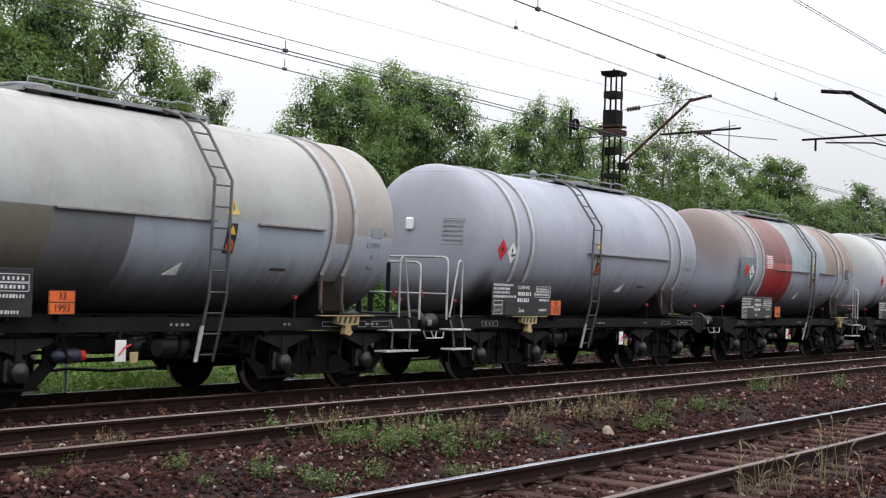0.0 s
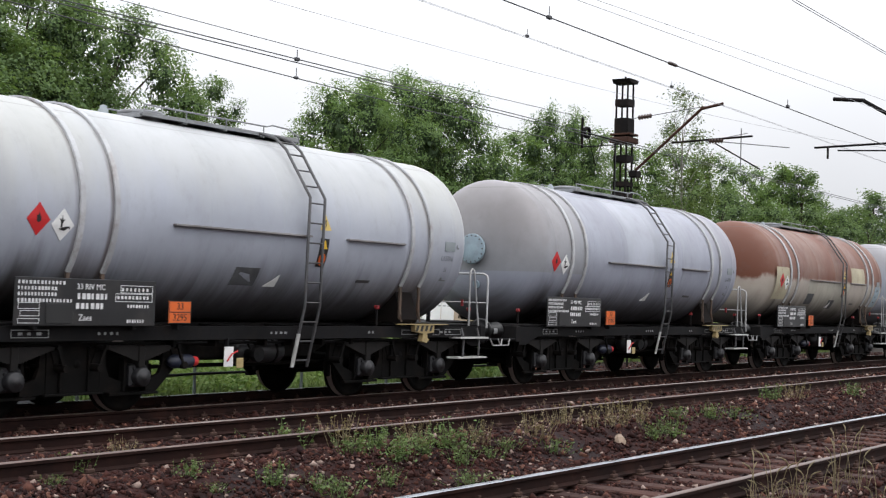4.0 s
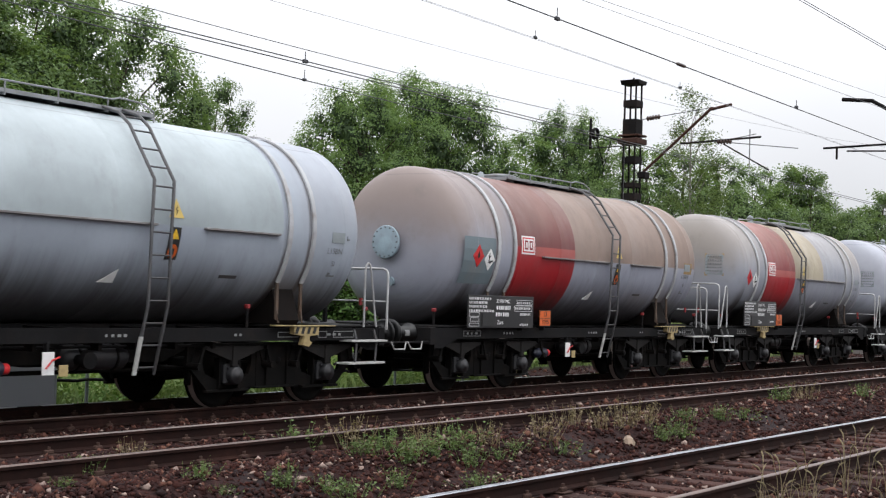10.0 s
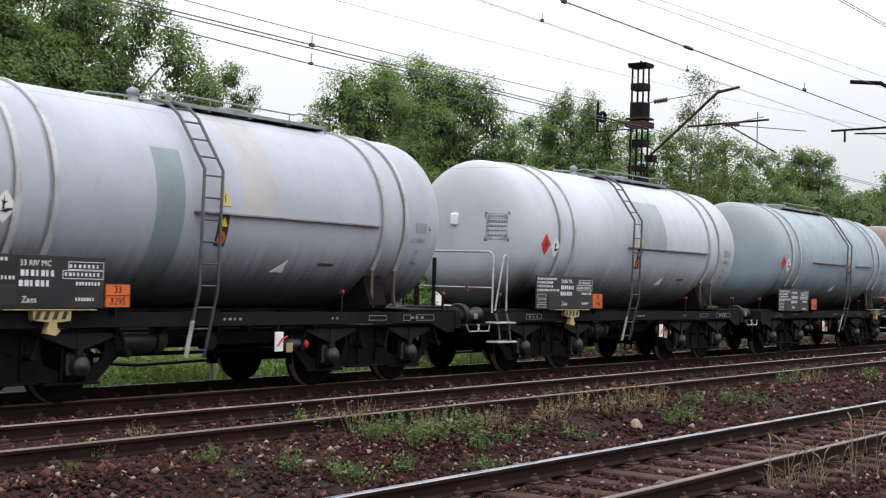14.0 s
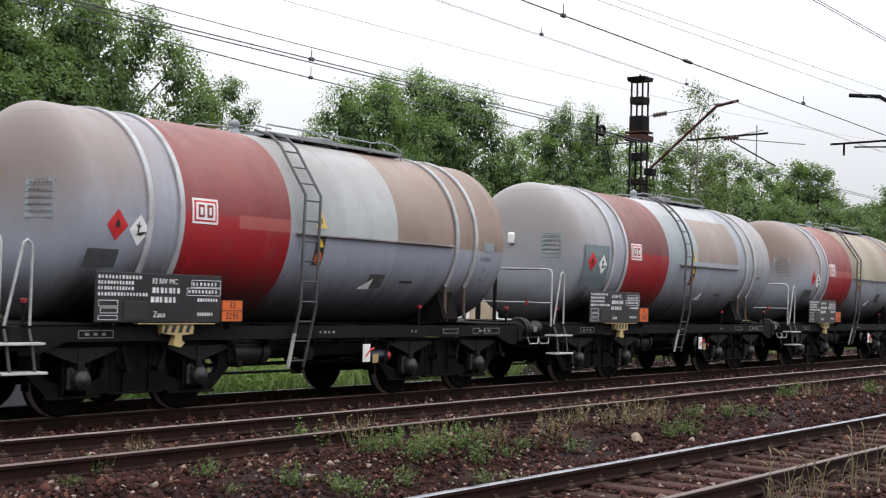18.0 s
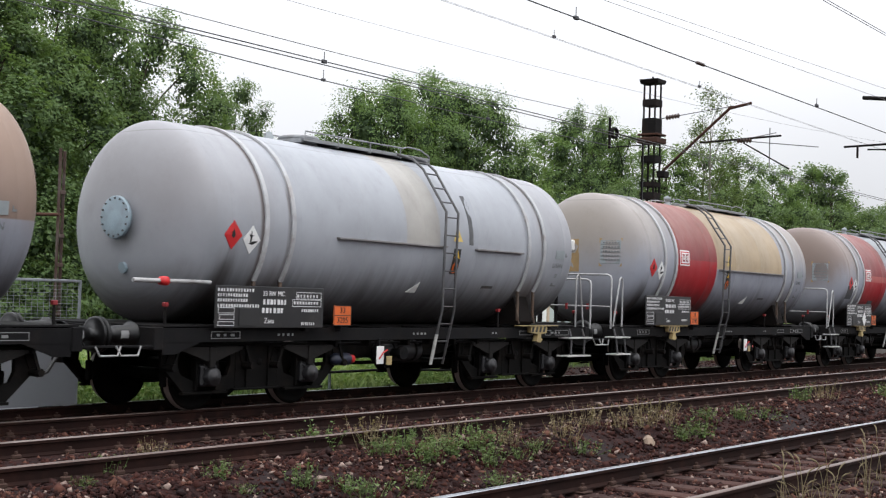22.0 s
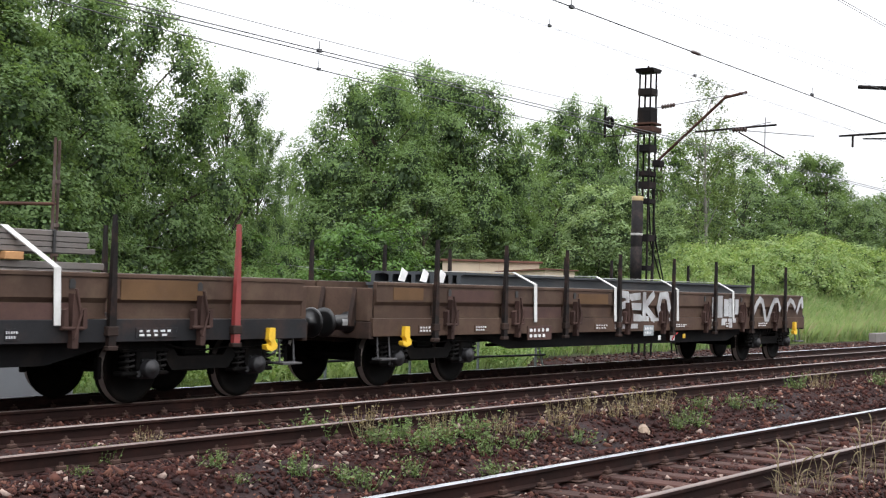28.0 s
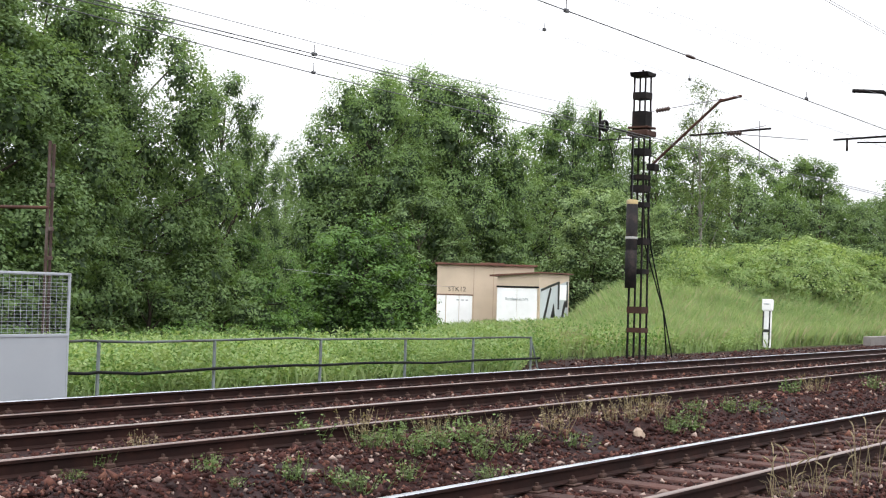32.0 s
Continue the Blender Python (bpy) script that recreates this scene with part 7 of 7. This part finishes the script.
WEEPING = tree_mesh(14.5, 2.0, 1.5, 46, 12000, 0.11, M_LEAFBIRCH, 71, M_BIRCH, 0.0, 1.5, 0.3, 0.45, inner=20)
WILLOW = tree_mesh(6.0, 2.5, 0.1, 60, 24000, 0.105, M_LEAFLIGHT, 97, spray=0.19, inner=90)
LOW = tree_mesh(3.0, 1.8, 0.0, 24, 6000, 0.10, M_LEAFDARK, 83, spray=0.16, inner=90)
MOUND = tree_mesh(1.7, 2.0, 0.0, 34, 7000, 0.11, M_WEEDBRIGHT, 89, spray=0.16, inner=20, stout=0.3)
TREE_LABELS = {id(OAK): "tall dark green broadleaf tree with leaning trunk", id(OAK2): "broad green tree with an open ragged crown", id(BROAD): "large round-crowned green tree", id(TALL): "tall green tree of the wood with a full crown",
               id(ROUND): "pale green rounded tree", id(WILLOW): "light green rounded willow bush", id(SLIM): "slim dark green tree of the wood edge", id(BUSH): "dense light green bush", id(MOUND): "low mound of bright leafy weeds on the bank", id(LOW): "leafy green bush at the wood edge"}


def crown_top(meshes):
    co = np.empty(len(meshes[1].vertices) * 3)
    meshes[1].vertices.foreach_get("co", co)
    return float(np.percentile(co[2::3], 99.7))


TOPS = {id(m): crown_top(m) for m in (OAK, OAK2, BROAD, TALL, ROUND, BUSH, SLIM, WEEPING, LOW, WILLOW, MOUND)}
FOREST = [
    # bearing to the right of +y, distance, kind, height of the crown's top over the rails, and how broad it is for its height
    (33.5, 36, OAK2, 10.2, 1.0), (35.4, 38, OAK, 10.8, 0.85), (37.6, 40, OAK, 11.0, 0.8), (40.5, 42, OAK, 10.4, 0.85), (38.8, 47, OAK2, 8.2, 1.0), (41.8, 52, OAK2, 6.6, 1.0),
    (44.5, 46, OAK2, 8.9, 0.67), (46.1, 48, OAK2, 7.3, 0.58), (44.4, 56, ROUND, 5.6, 1.0), (47.5, 95, SLIM, 10.6, 0.6), (46.6, 72, ROUND, 5.2, 1.0), (48.0, 78, ROUND, 5.8, 1.0),
    (51.1, 76, BROAD, 13.7, 0.80), (52.8, 82, BROAD, 15.4, 0.74), (54.9, 79, BROAD, 14.3, 0.74), (49.8, 74, ROUND, 8.4, 0.9), (53.4, 72, ROUND, 7.0, 1.0), (57.0, 84, ROUND, 9.6, 1.0), (55.4, 76, ROUND, 7.4, 0.9),
    (58.3, 97, TALL, 13.9, 0.95), (60.0, 98, BROAD, 15.8, 0.62), (61.7, 100, TALL, 14.6, 1.0), (59.0, 88, ROUND, 9.4, 1.0), (61.0, 72, WILLOW, 7.4, 1.0), (61.8, 86, ROUND, 9.4, 0.9), (63.4, 74, WILLOW, 6.8, 1.0), (64.0, 82, ROUND, 8.0, 1.0),
    (63.5, 96, TALL, 13.2, 0.9), (65.0, 94, TALL, 12.6, 0.9), (66.6, 97, TALL, 12.6, 0.9), (68.1, 100, TALL, 12.0, 0.9), (67.0, 90, ROUND, 9.6, 1.0), (68.8, 108, SLIM, 11.6, 1.0), (69.5, 112, SLIM, 13.4, 0.9), (70.4, 110, SLIM, 13.0, 0.9), (71.1, 116, SLIM, 11.2, 1.0),
    (71.8, 114, SLIM, 10.0, 1.0), (72.4, 118, SLIM, 10.6, 1.0), (73.2, 120, SLIM, 12.0, 1.0), (74.2, 124, SLIM, 11.0, 1.0), (75.4, 126, SLIM, 11.6, 1.0), (76.7, 128, SLIM, 11.0, 1.0), (78.2, 132, SLIM, 12.0, 1.0), (69.0, 98, ROUND, 9.0, 1.0), (70.4, 102, ROUND, 9.4, 1.0), (71.7, 104, ROUND, 9.0, 1.0), (73.0, 108, ROUND, 9.2, 1.0)]
BUSHES = [(51.1, 56, BUSH, 4.7, 1.0), (50.0, 57, BUSH, 3.9, 1.0), (51.9, 57, BUSH, 3.6, 1.0), (45.7, 46, BUSH, 3.4, 0.9), (44.4, 43, LOW, 2.6, 1.0), (48.0, 58, LOW, 2.4, 1.0), (41.8, 40, LOW, 2.4, 1.0), (39.6, 38, LOW, 2.2, 1.0), (37.2, 36, LOW, 2.2, 1.0), (46.9, 52, BUSH, 3.2, 0.9), (60.6, 72, LOW, 4.0, 1.0),
          (49.2, 60, LOW, 2.6, 1.0), (35.4, 33, LOW, 2.0, 1.0), (43.0, 41, LOW, 2.0, 1.0), (62.2, 70, LOW, 4.2, 1.0), (53.2, 70, LOW, 2.6, 1.0)]


MOUNDS = [(66.6, 76, 4.3, 1.0), (67.6, 79, 4.9, 1.1), (68.6, 82, 5.3, 1.2), (69.3, 84, 5.6, 1.1), (69.9, 88, 5.6, 1.2), (68.0, 74, 4.2, 0.9), (69.0, 77, 4.6, 1.0), (70.6, 90, 5.4, 1.0), (71.3, 92, 5.2, 1.1), (65.6, 72, 3.9, 0.8), (67.0, 71, 3.6, 0.8), (70.2, 80, 4.5, 0.9), (64.6, 68, 3.5, 0.8), (72.2, 95, 5.2, 1.0)]


def plant(name, entries, group):
    for i, (a, d, m, top, broad) in enumerate(entries):
        x, y = polar(a, d)
        z = float(ground_z(x, y)) - 0.1
        if z > 1.5 and m is not MOUND:
            z = 1.2
        t = root(name, TREE_LABELS[id(m)], {"bush": "bush", "weed_mound": "weeds"}.get(name, "tree"), group, at=pose(x, y, z, 0, 0, i * 77) @ Matrix.Diagonal((broad, broad, 1, 1)) @ Matrix.Scale((top - z) / TOPS[id(m)], 4))
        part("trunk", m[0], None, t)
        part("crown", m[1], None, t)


plant("broadleaf_tree", FOREST, "trees behind the line")
plant("bush", BUSHES, "bushes at the wood edge")
plant("weed_mound", [(a, d, MOUND, top, w) for a, d, top, w in MOUNDS], "weed mounds on the bank")
TREE_LABELS[id(WEEPING)] = "slender birch with thin hanging twigs"
plant("birch_tree", [(65.4, 82, WEEPING, 15.0, 1.0)], "trees behind the line")


def blades(name, x, y, h, w, mat, label, seed, category="grass"):
    rng = np.random.default_rng(seed)
    n = len(x)
    z = ground_z(x, y)
    ang = rng.uniform(0, 2 * math.pi, n)
    lx, ly = rng.normal(0, 0.28, n) * h, rng.normal(0, 0.28, n) * h
    dx, dy = np.cos(ang) * w, np.sin(ang) * w
    a = np.stack([x - dx, y - dy, z - 0.03], 1)
    b = np.stack([x + dx, y + dy, z - 0.03], 1)
    c = np.stack([x + dx * 0.7 + lx * 0.4, y + dy * 0.7 + ly * 0.4, z + h * 0.6], 1)
    d = np.stack([x + lx, y + ly, z + h], 1)
    v = np.stack([a, b, c, d], 1).reshape(-1, 3)
    i = np.arange(n)[:, None] * 4
    f = np.concatenate([i + np.array([[0, 1, 2]]), i + np.array([[0, 2, 3]])], 1).reshape(-1, 3)
    me = bpy.data.meshes.new(name)
    me.vertices.add(len(v))
    me.vertices.foreach_set("co", v.ravel())
    me.loops.add(f.size)
    me.loops.foreach_set("vertex_index", f.ravel())
    me.polygons.add(len(f))
    me.polygons.foreach_set("loop_start", np.arange(len(f)) * 3)
    me.update(calc_edges=True)
    me.materials.append(mat)
    return tagged(new(name, me), label, category, kind="stuff")


rng = np.random.default_rng(5)
n = 90000
gx, gy = rng.uniform(6, 62, n), 17.6 + rng.uniform(0, 1, n) ** 1.3 * 26
keep = (gx / gy < 2.6) & (gx / gy > 0.5) & (gy > 17.6 + 2.4 * smooth(gx, 27, 33)) & ((gy > 20.5) | (rng.random(n) < 0.35))
hut_front = (gy > 25) & (gx / gy > 1.1) & (gx / gy < 1.68)
keep &= ~(hut_front & (rng.random(n) < 0.8))
keep &= (np.sin(gx * 1.3 + np.sin(gy * 2)) * np.sin(gy * 1.7 + gx * 0.4) > -0.1) | (rng.random(n) < 0.3)
blades("meadow_grass", gx[keep], gy[keep], rng.uniform(0.2, 0.6, n)[keep], rng.uniform(0.012, 0.03, n)[keep], M_GRASS, "tall light green meadow grass and weeds", 6)
n = 150000
gx, gy = rng.uniform(40, 105, n), 20.6 + rng.uniform(0, 1, n) ** 0.9 * 16
keep = (gx / gy > 1.4)
blades("bank_grass", gx[keep], gy[keep], rng.uniform(0.4, 1.05, n)[keep], rng.uniform(0.010, 0.026, n)[keep], M_GRASS, "long green grass on the bank", 7)


def leafy_patches(name, n_clumps, x0, x1, y0, y1, h, per, size, mat, label, seed, lo=0.5, hi=2.6, groups=0, wide=0.33):
    """Broad-leaved weeds standing in patches over the meadow, as one mesh."""
    rg = np.random.default_rng(seed)
    cx, cy = rg.uniform(x0, x1, n_clumps), rg.uniform(y0, y1, n_clumps)
    if groups:
        gi = rg.integers(0, groups, n_clumps)
        cx, cy = cx[gi] + rg.normal(0, 2.2, n_clumps), np.clip(cy[gi] + rg.normal(0, 1.0, n_clumps), y0, y1)
    ok = (cy > 17.6 + 2.4 * smooth(cx, 27, 33)) & (cx / cy > lo) & (cx / cy < hi)
    ok &= ~((cy > 23) & (cx / cy > 1.1) & (cx / cy < 1.68) & (cx < 60))
    cx, cy = cx[ok], cy[ok]
    hh = h * rg.uniform(0.5, 1.2, len(cx))
    j = np.repeat(np.arange(len(cx)), per)
    px, py = cx[j] + rg.normal(0, wide, len(j)), cy[j] + rg.normal(0, wide, len(j))
    pz = ground_z(px, py) + hh[j] * rg.uniform(0.15, 1.0, len(j)) ** 0.7
    me = leaves_mesh(name, np.stack([px, py, pz], 1), np.tile([0, 0, 0.45], (len(j), 1)), size, mat, seed)
    return tagged(new(name, me), label, "weeds", kind="stuff")


leafy_patches("meadow_weeds", 1300, 11, 34, 17.3, 22.5, 1.0, 80, 0.065, M_WEEDBRIGHT, "bright green broad-leaved weeds along the fence", 31, wide=0.15)
leafy_patches("meadow_weeds", 800, 11, 50, 20, 32, 0.8, 70, 0.08, M_WEEDBRIGHT, "bright green broad-leaved weeds on the meadow", 34)
leafy_patches("meadow_weeds", 620, 11, 42, 17.4, 27, 0.95, 60, 0.075, M_LEAFFRESH, "darker green nettles among the meadow weeds", 35)
leafy_patches("meadow_weeds", 500, 20, 62, 28, 45, 0.7, 60, 0.12, M_LEAFPALE, "taller green weeds before the trees", 32)
leafy_patches("bank_weeds", 900, 48, 105, 27, 36, 1.0, 60, 0.105, M_WEEDBRIGHT, "leafy bright weeds and nettles on the bank", 33, 1.7, 6, 34)
leafy_patches("bank_weeds", 420, 62, 105, 21.5, 31, 1.0, 60, 0.10, M_LEAF, "darker green weeds on the bank", 36, 1.7, 6, 26)
leafy_patches("bank_weeds", 160, 62, 100, 30, 34, 2.0, 90, 0.14, M_LEAFPALE, "tall pale weeds along the crest of the bank", 38, 1.7, 6)
leafy_patches("bank_weeds", 420, 60, 100, 28.5, 33.5, 1.9, 90, 0.12, M_WEEDBRIGHT, "lush bright weeds in clumps on the crest of the bank", 39, 1.7, 6, 16, 0.4)
n = 24000
gx, gy = rng.uniform(36, 105, n), 20.6 + rng.uniform(0, 1, n) * 14
keep = (gx / gy > 1.5)
blades("flowering_grass", gx[keep], gy[keep], rng.uniform(0.6, 1.05, n)[keep], rng.uniform(0.008, 0.016, n)[keep], M_STRAW, "pale flowering grass on the bank", 8)


def herb_mesh(seed, h, r, n, mat, size):
    """A low herb: stems with leaves along them."""
    rg = np.random.default_rng(seed)
    k = 26
    foot = rg.normal(0, r * 0.45, (k, 2))
    tip = foot * 1.5 + rg.normal(0, r * 0.25, (k, 2))
    hh = h * rg.uniform(0.45, 1.0, k)
    j = rg.integers(0, k, n)
    t = rg.uniform(0.05, 1, n)
    c = np.stack([foot[j, 0] + (tip[j, 0] - foot[j, 0]) * t, foot[j, 1] + (tip[j, 1] - foot[j, 1]) * t, hh[j] * t], 1) + rg.normal(0, size * 0.6, (n, 3))
    c[:, 2] = np.abs(c[:, 2])
    me = leaves_mesh("foliage", c, np.tile([0, 0, 0.9], (n, 1)), size, mat, seed)
    stems = MB()
    for i in range(k):
        stems.tube([(foot[i, 0], foot[i, 1], -0.02), (tip[i, 0], tip[i, 1], hh[i])], [0.006, 0.003], 3, False)
    return stems.mesh("stem_tuft", mat, False), me


HERBS = [herb_mesh(s, h, r, n, m, z) for s, h, r, n, m, z in ((1, 0.46, 0.34, 300, M_WEED, 0.05), (2, 0.40, 0.22, 170, M_WEED, 0.045), (3, 0.5, 0.32, 170, M_DRYWEED, 0.04), (4, 0.28, 0.28, 150, M_WEED, 0.042))]
HERB_AT = [(7.92, 9.44, 1), (8.48, 9.74, 2), (8.88, 9.92, 2), (8.54, 8.63, 0), (8.47, 8.28, 3), (9.25, 8.25, 1), (10.86, 9.49, 0), (9.69, 8.06, 3), (9.8, 7.88, 3), (10.99, 8.7, 0), (11.59, 8.86, 0), (11.36, 8.38, 0), (11.84, 8.43, 0), (12.44, 8.46, 0), (12.18, 8.13, 1), (12.83, 8.17, 3), (13.4, 8.3, 3), (14.32, 8.46, 2), (15.84, 8.92, 2), (15.96, 8.55, 2), (16.6, 8.54, 2), (17.29, 8.54, 2), (16.84, 8.05, 1), (17.4, 8.05, 1), (18.5, 8.48, 0), (19.45, 8.34, 1), (20.22, 8.28, 3), (23.47, 8.86, 1), (24.17, 8.69, 2), (26.82, 8.42, 1), (10.61, 7.96, 1), (10.94, 7.16, 3), (11.11, 6.74, 3), (7.34, 9.03, 3), (14.12, 8.1, 3), (13.09, 8.5, 2), (12.38, 8.9, 2), (11.51, 9.28, 2)]
for i, (x, y, k) in enumerate(HERB_AT):
    t = root("weed_clump", "dry brownish weed among the stones" if k == 2 else "green weed clump among the ballast stones", "weed", "weeds between the tracks",
             at=pose(x, y, float(ground_z(x, y)), 0, 0, i * 47) @ Matrix.Scale(random.uniform(0.5, 0.85) * (0.6 if x < 9 else 1.0), 4))
    part("stem_tuft", HERBS[k][0], None, t)
    part("foliage", HERBS[k][1], None, t)


def dry_stalk(x, y, h, turn):
    t = root("dry_grass_stalk", "pale dry grass stalk with a drooping seed head", "grass stalk", "dry stalks by the near track", at=pose(x, y, float(ground_z(x, y)) - 0.02, 0, 0, turn))
    part("stem", MB().tube([(0, 0, 0), (0.02, 0, h * 0.5), (0.07, 0, h * 0.9), (0.13, 0, h)], [0.004, 0.0035, 0.003, 0.002], 4), M_DRYWEED, t)
    part("seed_head", MB().tube([(0.05, 0, h * 0.82), (0.09, 0, h * 0.93), (0.15, 0.01, h)], [0.003, 0.009, 0.002], 5), M_DRYWEED, t)
    for k in (-1, 1):
        part("blade", MB().tube([(0, 0, 0), (0.05 * k, 0.02, h * 0.35), (0.14 * k, 0.05, h * 0.45)], [0.003, 0.004, 0.001], 3), M_DRYWEED, t)


rs = random.Random(9)
for x, y in [(11.89, 4.55), (12.44, 4.51), (13.63, 4.41), (16.24, 5.22), (14.25, 4.4), (12.03, 4.8), (13.05, 4.44), (13.02, 3.98)]:
    for i in range(4):
        dry_stalk(x + rs.uniform(-0.3, 0.3), y + rs.uniform(-0.25, 0.2), rs.uniform(0.25, 0.6), rs.uniform(0, 360))

# the pale stone that lies between the tracks
thing("stone", MB().lathe([(-0.11, 0.001), (-0.09, 0.06), (0.0, 0.09), (0.10, 0.05), (0.13, 0.001)], "x", 7, smooth=False), M_SAND, "angular pale beige stone lying among dark ballast", "stone", at=pose(15.94, 8.11, -0.2, 20, -35, 35))


def build_stones():
    """Loose ballast as one mesh of small angular stones."""
    rg = np.random.default_rng(3)
    xs, ys, ss = [], [], []
    for y0, y1, x0, x1, per, s in ((6.9, 9.2, 5.0, 16.0, 7, 0.044), (7.0, 9.2, 16.0, 30.0, 4, 0.046), (17.4, 19.8, 28.0, 64.0, 22, 0.035), (3.4, 9.3, 4.0, 14.0, 400, 0.024), (3.8, 9.3, 14.0, 32.0, 130, 0.031), (9.3, 13.5, 6.0, 18.0, 210, 0.025), (9.3, 13.5, 18.0, 48.0, 40, 0.042), (13.5, 17.4, 9.0, 40.0, 26, 0.04)):
        n = int((y1 - y0) * (x1 - x0) * per)
        xs.append(rg.uniform(x0, x1, n))
        ys.append(rg.uniform(y0, y1, n))
        ss.append(np.minimum(s * rg.lognormal(0, 0.32, n), 0.068))
    x, y, s = np.concatenate(xs), np.concatenate(ys), np.concatenate(ss)
    clear = np.ones(len(x), bool)
    for c, lean in ((14.29, 0), (10.137, 0), (5.793, -0.0118)):
        for r in (-0.75, 0.75):
            clear &= np.abs(y - c - r - lean * x) > 0.10
    # fewer on the sleepers and on the trodden dark strip
    clear &= ~((np.abs(y - 5.75) < 1.35) & (((x - 3.0) % 0.62 < 0.15) | ((x - 3.0) % 0.62 > 0.47)) & (rg.random(len(x)) < 0.75))
    x, y, s = x[clear], y[clear], s[clear]
    n = len(x)
    z = ground_z(x, y) + s * 0.25
    base = np.array([[1, 0, 0], [-1, 0, 0], [0, 1, 0], [0, -1, 0], [0, 0, 0.75], [0, 0, -0.75]], float)
    v = base[None] * rg.uniform(0.6, 1.35, (n, 6, 1)) + rg.normal(0, 0.22, (n, 6, 3))
    a, b = rg.uniform(0, 6.28, n), rg.normal(0, 0.5, n)
    ca, sa, cb, sb = np.cos(a), np.sin(a), np.cos(b), np.sin(b)
    rot = np.stack([np.stack([ca, -sa * cb, sa * sb], 1), np.stack([sa, ca * cb, -ca * sb], 1), np.stack([0 * a, sb, cb], 1)], 1)
    v = np.einsum("nij,nkj->nki", rot, v) * s[:, None, None] + np.stack([x, y, z], 1)[:, None]
    tri = np.array([[0, 2, 4], [2, 1, 4], [1, 3, 4], [3, 0, 4], [2, 0, 5], [1, 2, 5], [3, 1, 5], [0, 3, 5]])
    f = (np.arange(n)[:, None, None] * 6 + tri[None]).reshape(-1, 3)
    me = bpy.data.meshes.new("ballast_stones")
    v = v.reshape(-1, 3)
    me.vertices.add(len(v))
    me.vertices.foreach_set("co", v.ravel())
    me.loops.add(f.size)
    me.loops.foreach_set("vertex_index", f.ravel())
    me.polygons.add(len(f))
    me.polygons.foreach_set("loop_start", np.arange(len(f)) * 3)
    me.update(calc_edges=True)
    me.materials.append(M_STONE)
    return tagged(new("ballast_stones", me), "loose iron-brown ballast stones", "ballast", kind="stuff")


build_stones()


# ---- motion: the train rolls by at a steady 8.8 m/s ----
def travelled(t):
    u = t - 16.0
    return 8.764048 * u + 0.00177771 * u * u + 0.000142568 * u ** 3


def motions():
    times = range(0, 33, 2)
    gone = [travelled(t) - travelled(0) for t in times]
    for w, x, *_ in TANKS:
        walk(w, [(t, pose(x - g, 14.29, 0)) for t, g in zip(times, gone)])
    for x, group in ((FLAT_X[0], [flat_one, load_one, *upper]), (FLAT_X[1], [flat_two, load_two])):
        for w in group:
            walk(w, [(t, pose(x - g, 14.29, 0)) for t, g in zip(times, gone)])
    # wheels roll; all wheelsets of one end of a bogie turn alike
    steps = np.linspace(0, 32, 481)
    for side in (-1, 1):
        sets = [o for o in scene.objects if o.name.startswith("wheelset") and o.location.x * side > 0]
        walk(sets[0], [(t, Matrix.Translation((side, 0, 0.463)) @ Matrix.Rotation(-(travelled(t) - travelled(0)) / 0.463, 4, "Y")) for t in steps])
        for o in sets[1:]:
            o.rotation_mode = "QUATERNION"
            keys = o.animation_data_create()
            keys.action = sets[0].animation_data.action
            keys.action_slot = sets[0].animation_data.action_slot


motions()
